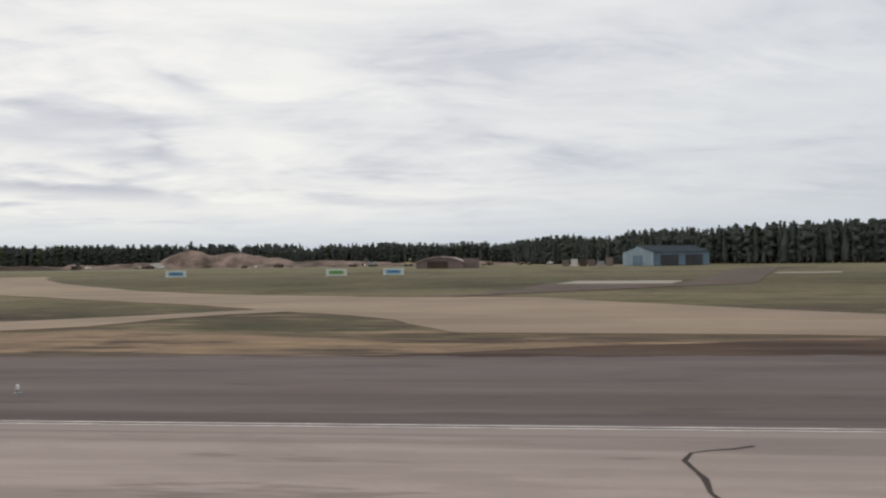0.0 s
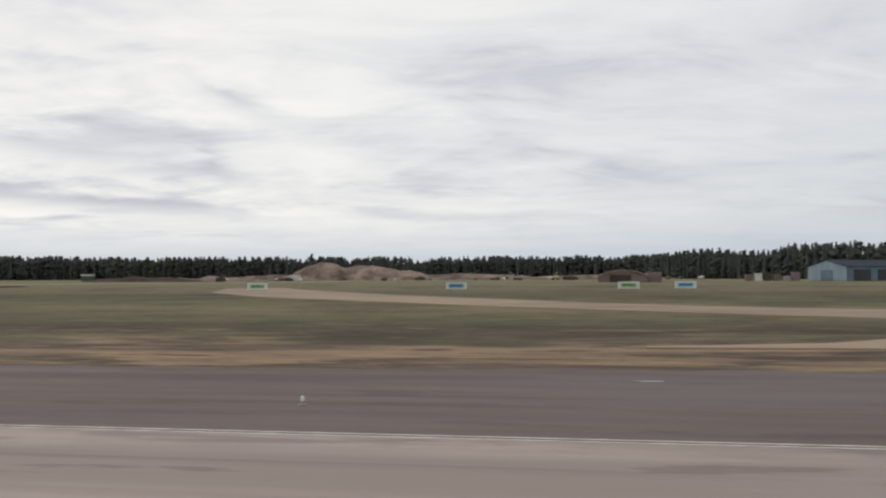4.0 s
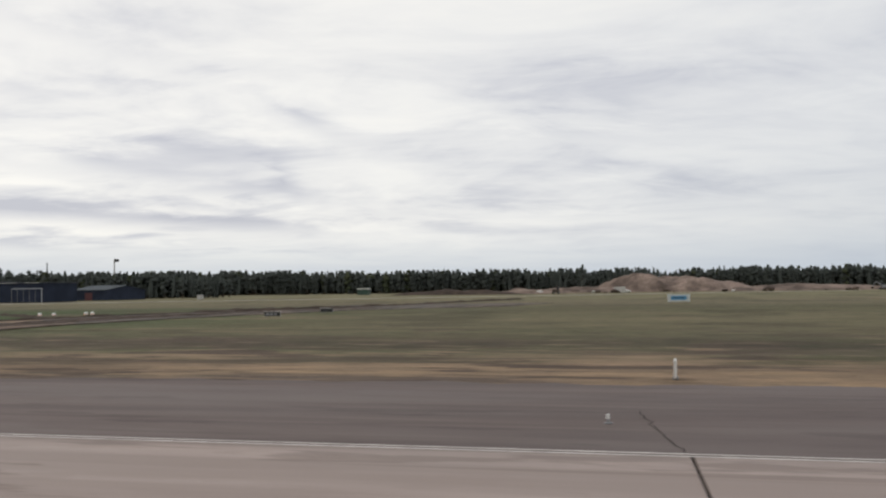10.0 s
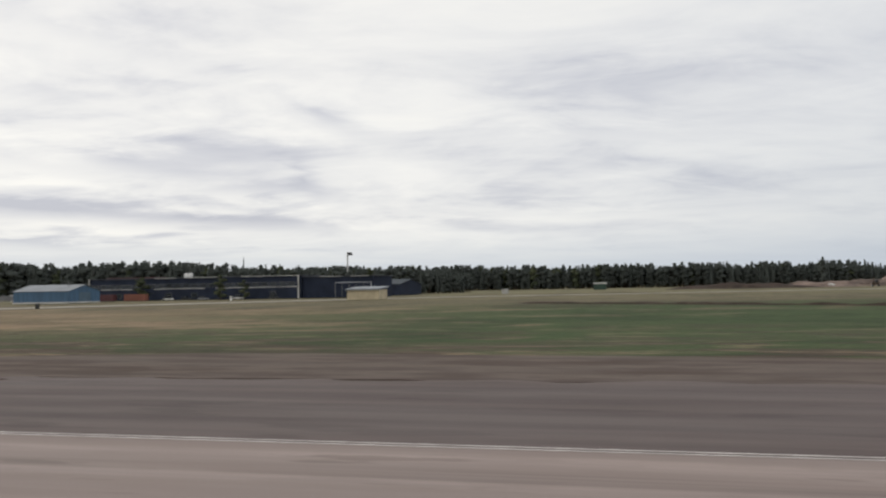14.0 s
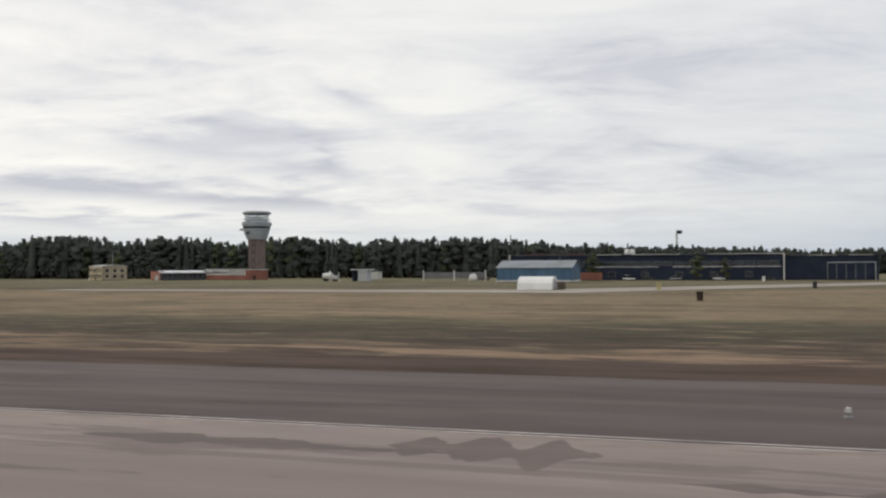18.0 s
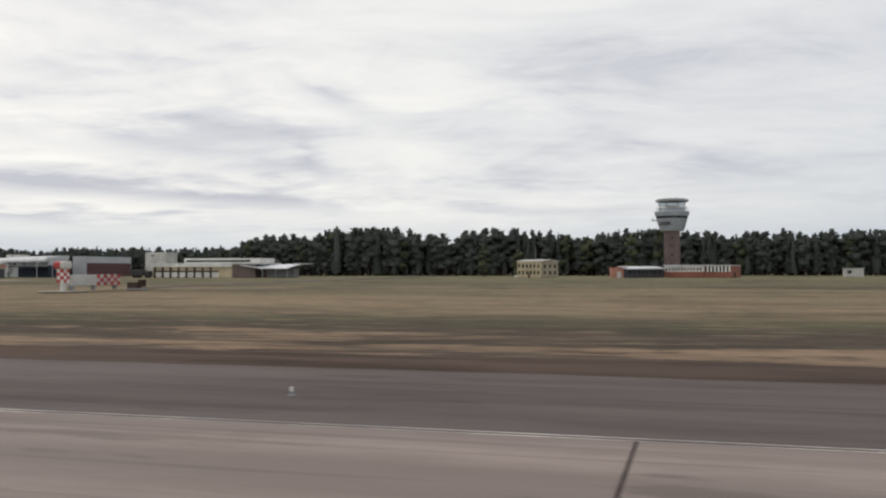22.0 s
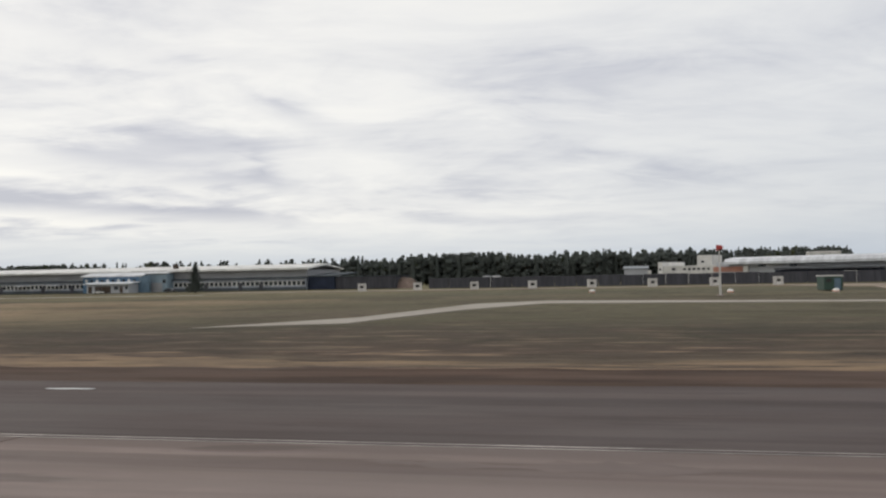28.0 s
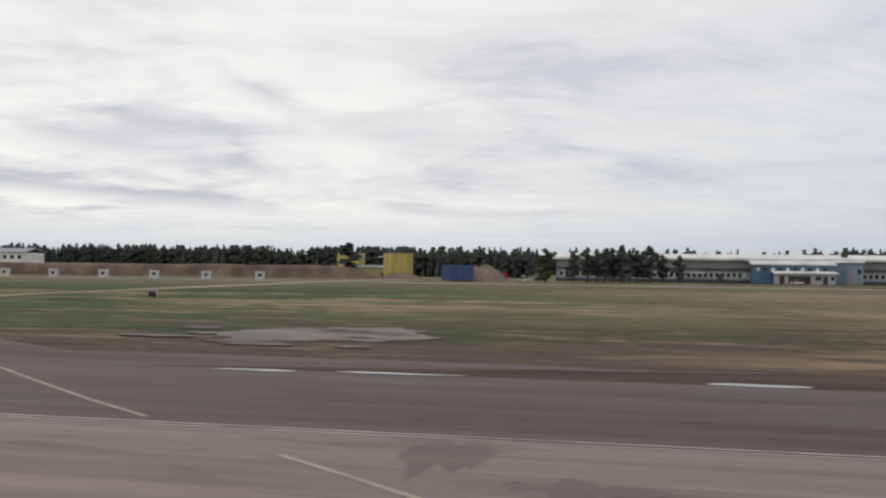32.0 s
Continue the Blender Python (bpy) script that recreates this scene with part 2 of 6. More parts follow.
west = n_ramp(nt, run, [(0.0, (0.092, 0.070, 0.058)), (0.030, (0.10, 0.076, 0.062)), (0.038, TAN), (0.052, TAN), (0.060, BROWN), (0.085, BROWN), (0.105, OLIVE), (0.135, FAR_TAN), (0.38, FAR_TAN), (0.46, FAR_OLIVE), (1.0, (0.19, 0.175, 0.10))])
gloom = n_ramp(nt, run, [(0.0, (0.092, 0.070, 0.058)), (0.036, (0.088, 0.066, 0.054)), (0.042, (0.25, 0.175, 0.118)), (0.050, (0.22, 0.155, 0.105)), (0.058, BROWN), (0.12, (0.078, 0.060, 0.047)), (0.16, (0.115, 0.094, 0.064)), (0.40, (0.145, 0.118, 0.080)), (0.50, (0.120, 0.108, 0.070)), (1.0, (0.17, 0.155, 0.09))])
band = n_mix(nt, n_range(nt, xyz.outputs[0], -185, -215), east, west)
far_west = n_math(nt, "MULTIPLY", n_range(nt, xyz.outputs[0], -490, -540), n_range(nt, xyz.outputs[0], -622, -592))
band = n_mix(nt, far_west, band, gloom)
col = n_mix(nt, n_range(nt, patch, 0.50, 0.62, 0, 0.45), band, n_mix(nt, n_range(nt, streak, 0.4, 0.6), OLIVE, BROWN))
green = n_ramp(nt, n_range(nt, xyz.outputs[0], -1000, 100, 0, 1, False), [(0.0, (1.,) * 3), (0.24, (1.,) * 3), (0.275, (.1,) * 3), (0.46, (.25,) * 3), (0.70, (.2,) * 3), (0.735, (1.,) * 3), (0.772, (1.,) * 3), (0.795, (.28,) * 3), (0.93, (.22,) * 3), (0.95, (.7,) * 3), (1.0, (.6,) * 3)])
lush = n_math(nt, "MULTIPLY", green, n_math(nt, "MULTIPLY", n_range(nt, off, 22, 28), n_range(nt, off, 120, 70)))
lush = n_math(nt, "MULTIPLY", lush, n_range(nt, n_math(nt, "ADD", n_math(nt, "MULTIPLY", patch, 0.6), n_math(nt, "MULTIPLY", thin, 0.6)), 0.46, 0.60))
col = n_mix(nt, lush, col, GREEN)
bare = n_math(nt, "MULTIPLY", n_range(nt, thin, 0.51, 0.58, 0, 0.9), n_range(nt, off, 55, 24))
col = n_mix(nt, bare, col, n_mix(nt, n_range(nt, fleck, 0.4, 0.6), (0.070, 0.050, 0.040), (0.12, 0.084, 0.060)))
west_end = n_math(nt, "MULTIPLY", n_range(nt, xyz.outputs[0], -708, -722, 0, 0.9), n_range(nt, off, 27, 22))
col = n_mix(nt, west_end, col, (0.078, 0.058, 0.043))
dry = n_math(nt, "MULTIPLY", n_range(nt, fleck, 0.53, 0.64, 0, 0.5), n_range(nt, off, 48, 24))
col = n_mix(nt, dry, col, (0.31, 0.222, 0.148))
col = n_mix(nt, n_range(nt, streak, 0.50, 0.60, 0, 0.6), col, n_mix(nt, 1.0, col, (0.6, 0.6, 0.6), "MULTIPLY"))
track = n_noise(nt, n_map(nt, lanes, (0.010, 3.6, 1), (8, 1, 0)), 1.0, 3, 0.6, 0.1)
col = n_mix(nt, n_math(nt, "MULTIPLY", n_range(nt, track, 0.555, 0.63, 0, 0.6), n_range(nt, off, 30, 45)), col, n_mix(nt, 1.0, col, (0.52, 0.50, 0.48), "MULTIPLY"))
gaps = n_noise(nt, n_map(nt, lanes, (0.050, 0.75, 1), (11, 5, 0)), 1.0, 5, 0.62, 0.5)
gaps = n_math(nt, "MULTIPLY", n_range(nt, gaps, 0.49, 0.58, 0, 0.8), n_range(nt, off, 40, 22))
col = n_mix(nt, gaps, col, n_mix(nt, n_range(nt, fleck, 0.4, 0.6), BROWN, (0.105, 0.084, 0.060)))
# straw left lying along the asphalt edge
edge = n_math(nt, "ADD", dist, n_math(nt, "MULTIPLY", n_math(nt, "SUBTRACT", streak, 0.5), 9.0))
straw = n_math(nt, "MULTIPLY", n_range(nt, edge, 18.9, 19.5), n_range(nt, edge, 23.4, 21.6))
strewn = n_ramp(nt, n_range(nt, xyz.outputs[0], -700, 100, 0, 1, False), [(0.0, (0.,) * 3), (0.05, (0.6,) * 3), (0.19, (0.75,) * 3), (0.22, (0.,) * 3), (0.70, (0.,) * 3), (0.73, (0.7,) * 3), (0.87, (0.95,) * 3)])
straw = n_math(nt, "MULTIPLY", n_math(nt, "MULTIPLY", straw, strewn), n_range(nt, thin, 0.60, 0.48))
col = n_mix(nt, straw, col, n_mix(nt, n_range(nt, fleck, 0.4, 0.6), (0.315, 0.222, 0.136), (0.20, 0.142, 0.096)))
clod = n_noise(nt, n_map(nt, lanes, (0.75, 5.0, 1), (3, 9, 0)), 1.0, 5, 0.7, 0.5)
col = n_mix(nt, n_range(nt, clod, 0.50, 0.66, 0, 0.55), col, n_mix(nt, 1.0, col, (0.50, 0.49, 0.46), "MULTIPLY"))
col = n_mix(nt, n_range(nt, clod, 0.47, 0.34, 0, 0.45), col, n_mix(nt, 1.0, col, (1.45, 1.38, 1.25), "MULTIPLY"))
col = n_mix(nt, n_range(nt, fine, 0.3, 0.7, 0.0, 0.35), col, n_mix(nt, 1.0, col, (0.62, 0.62, 0.6), "MULTIPLY"))
plug(nt, b.inputs["Base Color"], col)
bump(nt, b, n_math(nt, "ADD", fine, thin), 0.5, 0.05)


def paving(name, pale, dark, tone, along=0.03, across=0.9, rough=0.85, soil=0.0, rubber=0.0, sheen=0.3):
    """Concrete or asphalt with rubber and oil streaks that run along the runway."""
    m, nt, b = material(name, rough)
    b.inputs["Specular IOR Level"].default_value = sheen
    at = n_coord(nt)
    long = n_noise(nt, n_map(nt, at, (along * 1.5, across, 1)), 1.0, 3, 0.5)
    mott = n_noise(nt, n_map(nt, at, (0.55, 1.5, 1), (6, 2, 0)), 1.0, 5, 0.65)
    blot = n_noise(nt, n_map(nt, at, (0.10, 0.35, 1), (5, 9, 0)), 1.0, 4, 0.6)
    thin = n_noise(nt, n_map(nt, at, (along * 6, across * 3.2, 1)), 1.0, 4, 0.6)
    fine = n_noise(nt, at, 25.0, 3, 0.7)
    c = n_mix(nt, n_range(nt, long, 0.40, 0.60), dark, pale)
    c = n_mix(nt, n_range(nt, blot, 0.50, 0.64, 0, 0.75), c, tone)
    c = n_mix(nt, n_range(nt, thin, 0.48, 0.62, 0, 0.42), c, dark)
    c = n_mix(nt, n_range(nt, mott, 0.46, 0.60, 0, 0.5), c, tone)
    c = n_mix(nt, n_range(nt, fine, 0.3, 0.7, 0, 0.3), c, tone)
    # the runway is more soiled with rubber the further west it runs
    xs = nt.nodes.new("ShaderNodeSeparateXYZ")
    nt.links.new(at, xs.inputs[0])
    worn = n_ramp(nt, n_range(nt, xs.outputs[0], 0, -800, 0, 1, False), [(0.14, (0.0,) * 3), (0.24, (0.26,) * 3), (0.38, (0.48,) * 3), (0.47, (0.42,) * 3), (0.55, (0.66,) * 3), (0.60, (0.60,) * 3), (0.70, (1.0,) * 3), (0.87, (1.0,) * 3), (0.90, (0.6,) * 3)])
    soiled = n_math(nt, "MULTIPLY", worn, soil)
    grime = n_noise(nt, n_map(nt, at, (along * 2.2, across * 0.9, 1), (2, 8, 0)), 1.0, 3, 0.5)
    c = n_mix(nt, n_math(nt, "MULTIPLY", soiled, n_range(nt, grime, 0.25, 0.6, 0.45, 1.0)), c, n_mix(nt, 1.0, c, (0.49, 0.46, 0.45), "MULTIPLY"))
    # long rubber bands and short oil blotches
    lane = n_noise(nt, n_map(nt, at, (along * 0.7, across * 0.95, 1), (9, 4, 0)), 1.0, 4, 0.6)
    spot = n_noise(nt, n_map(nt, at, (along * 8, across * 1.3, 1), (3, 7, 0)), 1.0, 4, 0.6)
    mark = n_math(nt, "MAXIMUM", n_range(nt, lane, 0.54, 0.61, 0, 0.7), n_range(nt, spot, 0.57, 0.63, 0, 0.8))
    c = n_mix(nt, n_math(nt, "MULTIPLY", mark, rubber), c, n_mix(nt, 1.0, c, (0.54, 0.51, 0.50), "MULTIPLY"))
    plug(nt, b.inputs["Base Color"], c)
    plug(nt, b.inputs["Roughness"], n_range(nt, blot, 0.3, 0.7, rough, rough * 0.75))
    bump(nt, b, fine, 0.25, 0.01)
    return m


CONCRETE = paving("worn_concrete", (0.365, 0.296, 0.266), (0.262, 0.209, 0.187), (0.256, 0.204, 0.182), 0.028, 0.8, 0.85, 1.0, 0.75)
ASPHALT = paving("old_asphalt", (0.138, 0.107, 0.099), (0.092, 0.070, 0.065), (0.113, 0.086, 0.079), 0.03, 0.9, 0.9, 0.8, 0.6)
DUSTY = paving("dusty_pale_asphalt", (0.165, 0.132, 0.120), (0.115, 0.091, 0.083), (0.138, 0.110, 0.100), 0.06, 0.5, 0.9)
DAMP = surface("damp_concrete", (0.150, 0.114, 0.101), 0.85, grain=4.0, vary=0.22, stain=0.8, stretch=(0.4, 1.5, 1))
TAXI = paving("grey_taxiway", (0.28, 0.218, 0.158), (0.19, 0.147, 0.108), (0.225, 0.178, 0.132), 0.04, 0.1, 0.9)
DUSTYWAY = paving("dusty_taxiway", (0.315, 0.235, 0.162), (0.205, 0.153, 0.108), (0.25, 0.188, 0.132), 0.04, 0.1, 0.9)
ROAD = paving("pale_road", (0.34, 0.31, 0.26), (0.27, 0.24, 0.20), (0.30, 0.27, 0.23), 0.04, 0.1, 0.9)
MUD = paving("churned_mud", (0.145, 0.108, 0.085), (0.024, 0.018, 0.015), (0.055, 0.041, 0.033), 0.55, 0.10, 0.8, sheen=0.15)
DIRT = paving("trodden_dirt", (0.115, 0.078, 0.060), (0.055, 0.037, 0.029), (0.082, 0.056, 0.044), 0.10, 0.9, 0.95, sheen=0.05)
BARE = paving("bare_dirt", (0.155, 0.124, 0.106), (0.085, 0.065, 0.055), (0.118, 0.094, 0.08), 0.2, 0.9, 0.95, sheen=0.05)
GRAVEL = paving("grey_gravel", (0.20, 0.178, 0.158), (0.13, 0.112, 0.098), (0.16, 0.14, 0.123), 0.3, 0.9, 0.9)
WALLEARTH = surface("brown_earth", (0.165, 0.120, 0.094), 0.95, grain=2.0, vary=0.3, stain=0.2, relief=0.6)
SAND = paving("trampled_sand", (0.33, 0.245, 0.172), (0.165, 0.12, 0.086), (0.25, 0.184, 0.13), 0.35, 0.25, 0.95, sheen=0.05)
DARKCLAD = surface("dark_blue_roof", (0.045, 0.062, 0.075), 0.95)
SOIL = surface("sandy_soil", (0.215, 0.163, 0.136), 0.95, grain=1.2, vary=0.42, stain=0.16, relief=0.6)
EARTH = surface("dark_earth", (0.07, 0.052, 0.042), 0.95, grain=3.0, vary=0.3, relief=0.6)
SEAL = surface("bitumen_seal", (0.062, 0.053, 0.048), 0.98)
WORN = surface("worn_off_line", (0.53, 0.49, 0.45), 0.8, grain=5.0, vary=0.4, stain=0.6)
FADED = surface("faded_white_line", (0.50, 0.46, 0.42), 0.8, grain=5.0, vary=0.4, stain=0.6)
LINE = surface("worn_white_line", (0.64, 0.60, 0.56), 0.7, grain=8.0, vary=0.25, stain=1.5)
YLINE = surface("worn_yellow_line", (0.34, 0.29, 0.215), 0.7, grain=8.0, vary=0.25, stain=1.5)
WHITE = surface("white_paint", (0.76, 0.75, 0.72), 0.5)
OFFWHITE = surface("weathered_white", (0.58, 0.57, 0.54), 0.7)
GREY = surface("grey_sheet", (0.25, 0.255, 0.265), 0.5, vary=0.08, stretch=(1, 1, 0.5))
PALEGREY = surface("pale_grey_sheet", (0.44, 0.455, 0.48), 0.5, vary=0.08)
MESH = surface("grey_mesh", (0.15, 0.15, 0.155), 0.7)
PALEROOF = surface("pale_metal_roof", (0.64, 0.655, 0.68), 0.45, stretch=(2, 0.3, 0.3))
DARKROOF = surface("dark_roof", (0.09, 0.095, 0.108), 0.92)
SLATE = surface("slate_grey_roof", (0.095, 0.108, 0.120), 0.92)
GREYROOF = surface("grey_felt_roof", (0.24, 0.26, 0.28), 0.7)
BLUE = surface("blue_sheet", (0.07, 0.15, 0.25), 0.5, stretch=(3, 3, 0.4))
DEEPBLUE = surface("deep_blue_sheet", (0.035, 0.085, 0.22), 0.5, stretch=(3, 3, 0.4))
NAVY = surface("dark_navy_cladding", (0.034, 0.042, 0.066), 0.92)
TEAL = surface("blue_grey_panel", (0.11, 0.175, 0.235), 0.5)
# red taken darker to hold the shade under the terminal's canopy
RED = surface("red_panel", (0.10, 0.032, 0.036), 0.6)
BRICK = surface("red_brick", (0.27, 0.105, 0.075), 0.85, grain=10)
SHAFTRIB = surface("brown_render_rib", (0.15, 0.105, 0.096), 0.8)
SALMON = surface("salmon_render", (0.45, 0.22, 0.16), 0.8)
BUFF = surface("buff_sheet_roof", (0.34, 0.27, 0.225), 0.8)
COLUMN = surface("brown_pink_render", (0.175, 0.132, 0.124), 0.8)
CAB = surface("pale_grey_cladding", (0.38, 0.415, 0.465), 0.5)
CREAM = surface("cream_render", (0.60, 0.51, 0.345), 0.8)
# cream made darker for weathering and for the side turned from the sun
DULLCREAM = surface("weathered_shaded_cream", (0.37, 0.325, 0.235), 0.85, stain=0.8)
OCHRE = surface("ochre_render", (0.50, 0.42, 0.21), 0.8)
YELLOW = surface("yellow_sheet", (0.52, 0.43, 0.13), 0.6, stretch=(3, 3, 0.4))
FENCE = surface("dark_grey_fence", (0.080, 0.080, 0.090), 0.92, stretch=(4, 4, 0.5))
STEEL = surface("galvanised_steel", (0.30, 0.31, 0.32), 0.5, 0.6)
BLACK = surface("black_plastic", (0.022, 0.022, 0.022), 0.5)
RUBBER = surface("tyre_rubber", (0.02, 0.02, 0.02), 0.9)
ORANGE = surface("orange_plastic", (0.68, 0.20, 0.06), 0.5)
REDPL = surface("red_plastic", (0.48, 0.055, 0.05), 0.5)
SIGNYEL = surface("yellow_sign_face", (0.50, 0.42, 0.04), 0.5)
GREENPL = surface("green_banner_ink", (0.22, 0.45, 0.14), 0.6)
BLUEPL = surface("blue_banner_ink", (0.13, 0.36, 0.58), 0.6)
BANNER = surface("white_banner_cloth", (0.66, 0.70, 0.68), 0.7)
BARK = surface("pine_bark", (0.085, 0.066, 0.054), 0.95)
DARKGREEN = surface("dark_green_paint", (0.03, 0.07, 0.05), 0.6)
PALETEAL = surface("pale_teal_sheet", (0.235, 0.315, 0.375), 0.6, stretch=(3, 3, 0.4))
# pale hangar wall with its bluish shadow put into the colour
SHADEDWALL = surface("shaded_hangar_wall", (0.27, 0.295, 0.335), 0.7)
CANVAS = surface("white_canvas", (0.78, 0.78, 0.75), 0.7, vary=0.08)
GLASS, nt, b = material("dark_window_glass", 0.08)
plug(nt, b.inputs["Base Color"], n_mix(nt, n_noise(nt, n_coord(nt), 0.8, 2), (0.012, 0.016, 0.02), (0.05, 0.055, 0.06)))
# clear glass that one sees through
PANE, nt, b = material("clear_pane", 0.05)
plug(nt, b.inputs["Base Color"], (0.25, 0.28, 0.31, 1))
clear = nt.nodes.new("ShaderNodeBsdfTransparent")
clear.inputs["Color"].default_value = (0.80, 0.84, 0.86, 1)
both = nt.nodes.new("ShaderNodeMixShader")
both.inputs[0].default_value = 0.25
nt.links.new(clear.outputs[0], both.inputs[1])
nt.links.new(b.outputs[0], both.inputs[2])
nt.links.new(both.outputs[0], nt.nodes["Material Output"].inputs["Surface"])
WATER, nt, b = material("puddle_water", 0.03)
plug(nt, b.inputs["Base Color"], n_mix(nt, n_noise(nt, n_coord(nt), 0.9, 3), (0.03, 0.028, 0.025), (0.055, 0.05, 0.045)))
bump(nt, b, n_noise(nt, n_coord(nt), 3.0, 2), 0.02, 0.01)
# needles paler and greyer than bare foliage: distance haze is mixed into the colour
NEEDLE = foliage("hazed_pine_needles", (0.102, 0.116, 0.105), (0.122, 0.136, 0.122), 0.38)
LEAF = foliage("young_birch_leaves", (0.060, 0.072, 0.044), (0.10, 0.11, 0.062))


# ---- shapes ----
def finish(name, bm, mat, smooth=False):
    me = bpy.data.meshes.new(name)
    bm.to_mesh(me)
    bm.free()
    me.materials.append(mat)
    if smooth:
        for p in me.polygons:
            p.use_smooth = True
    return new(name, me)


def part(name, bm, mat, parent, label="", smooth=False):
    ob = finish(name, bm, mat, smooth)
    ob.parent = parent
    if label:
        tagged(ob, label)
    return ob


def thing(name, x, y, z=0.0, rz=0.0, label="", category="", group="", kind=""):
    ob = new(name)
    ob.empty_display_size = 0.3
    ob.matrix_basis = pose(x, y, z, 0, 0, rz)
    return tagged(ob, label, category, group, kind)


def box(x0, x1, y0, y1, z0, z1, bevel=0.02, bm=None):
    bm = bm or bmesh.new()
    got = bmesh.ops.create_cube(bm, size=1)["verts"]
    for v in got:
        v.co = Vector(((x0 + x1) / 2 + v.co.x * (x1 - x0), (y0 + y1) / 2 + v.co.y * (y1 - y0), (z0 + z1) / 2 + v.co.z * (z1 - z0)))
    if bevel:
        edges = {e for v in got for e in v.link_edges}
        bmesh.ops.bevel(bm, geom=list(edges), offset=min(bevel, abs(x1 - x0) / 3, abs(y1 - y0) / 3, abs(z1 - z0) / 3), segments=1, affect="EDGES")
    return bm


def prism(outline, axis, a, b, bevel=0.0):
    """An outline of (u, z) pushed along x or y from a to b."""
    bm = bmesh.new()
    put = (lambda u, z, w: (w, u, z)) if axis == "x" else (lambda u, z, w: (u, w, z))
    one = [bm.verts.new(put(u, z, a)) for u, z in outline]
    two = [bm.verts.new(put(u, z, b)) for u, z in outline]
    bm.faces.new(one)
    bm.faces.new(two[::-1])
    for i in range(len(outline)):
        j = (i + 1) % len(outline)
        bm.faces.new((one[j], one[i], two[i], two[j]))
    bmesh.ops.recalc_face_normals(bm, faces=bm.faces)
    if bevel:
        bmesh.ops.bevel(bm, geom=list(bm.edges), offset=bevel, segments=1, affect="EDGES")
    return bm


def lathe(rings, sides=16, cap=True, bm=None, at=(0, 0), turn=0.0):
    """Rings of (radius, z) turned about an upright axis."""
    bm = bm or bmesh.new()
    rows = [[bm.verts.new((at[0] + r * math.cos(turn + 2 * math.pi * i / sides), at[1] + r * math.sin(turn + 2 * math.pi * i / sides), z)) for i in range(sides)] for r, z in rings]
    for p, q in zip(rows, rows[1:]):
        for i in range(sides):
            j = (i + 1) % sides
            bm.faces.new((p[i], p[j], q[j], q[i]))
    if cap:
        bm.faces.new(rows[0][::-1])
        bm.faces.new(rows[-1])
    return bm


def rod(p, q, r, sides=8, bm=None):
    bm = bm or bmesh.new()
    p, q = Vector(p), Vector(q)
    turn = (q - p).to_track_quat("Z", "Y").to_matrix()
    rows = [[bm.verts.new(c + turn @ Vector((r * math.cos(2 * math.pi * i / sides), r * math.sin(2 * math.pi * i / sides), 0))) for i in range(sides)] for c in (p, q)]
    for i in range(sides):
        j = (i + 1) % sides
        bm.faces.new((rows[0][i], rows[0][j], rows[1][j], rows[1][i]))
    bm.faces.new(rows[0][::-1])
    bm.faces.new(rows[1])
    return bm


def sheet(outline, z, thick=0.02, rag=0.0, step=0.6, seed=1):
    """A flat slab with a ragged rim, from a closed outline of (x, y)."""
    rnd = random.Random(seed)
    pts = []
    for (ax, ay), (bx, by) in zip(outline, outline[1:] + outline[:1]):
        n = max(1, int(math.hypot(bx - ax, by - ay) / step)) if rag else 1
        for i in range(n):
            f = i / n
            k = rag * (noise.noise((ax * 0.2 + (bx - ax) * f * 0.2, ay * 0.2 + (by - ay) * f * 0.2, seed)) + rnd.uniform(-0.5, 0.5) * 0.5)
            pts.append((ax + (bx - ax) * f + k * 0.6, ay + (by - ay) * f + k))
    bm = bmesh.new()
    top = [bm.verts.new((x, y, z)) for x, y in pts]
    low = [bm.verts.new((x, y, z - thick)) for x, y in pts]
    bm.faces.new(top)
    for i in range(len(pts)):
        j = (i + 1) % len(pts)
        bm.faces.new((top[i], low[i], low[j], top[j]))
    bmesh.ops.recalc_face_normals(bm, faces=bm.faces)
    bmesh.ops.triangulate(bm, faces=[f for f in bm.faces if len(f.verts) > 4])
    return bm


def ribbon(points, width, z, wander=0.0, seed=3, step=0.25):
    """A thin strip laid along a broken line, for cracks and painted lines."""
    rnd = random.Random(seed)
    pts = []
    for (ax, ay), (bx, by) in zip(points, points[1:]):
        n = max(1, int(math.hypot(bx - ax, by - ay) / step)) if wander else 1
        for i in range(n):
            f = i / n
            pts.append((ax + (bx - ax) * f + rnd.uniform(-wander, wander), ay + (by - ay) * f + rnd.uniform(-wander, wander)))
    pts.append(points[-1])
    bm = bmesh.new()
    rows = []
    for i, (x, y) in enumerate(pts):
        a, b = pts[max(0, i - 1)], pts[min(len(pts) - 1, i + 1)]
        d = math.hypot(b[0] - a[0], b[1] - a[1]) or 1
        nx, ny = -(b[1] - a[1]) / d, (b[0] - a[0]) / d
        w = width / 2 * (rnd.uniform(0.55, 1.35) if wander else 1)
        rows.append((bm.verts.new((x + nx * w, y + ny * w, z)), bm.verts.new((x - nx * w, y - ny * w, z))))
    for p, q in zip(rows, rows[1:]):
        bm.faces.new((p[0], p[1], q[1], q[0]))
    bmesh.ops.recalc_face_normals(bm, faces=bm.faces)
    for f in bm.faces:
        if f.normal.z < 0:
            f.normal_flip()
    return bm


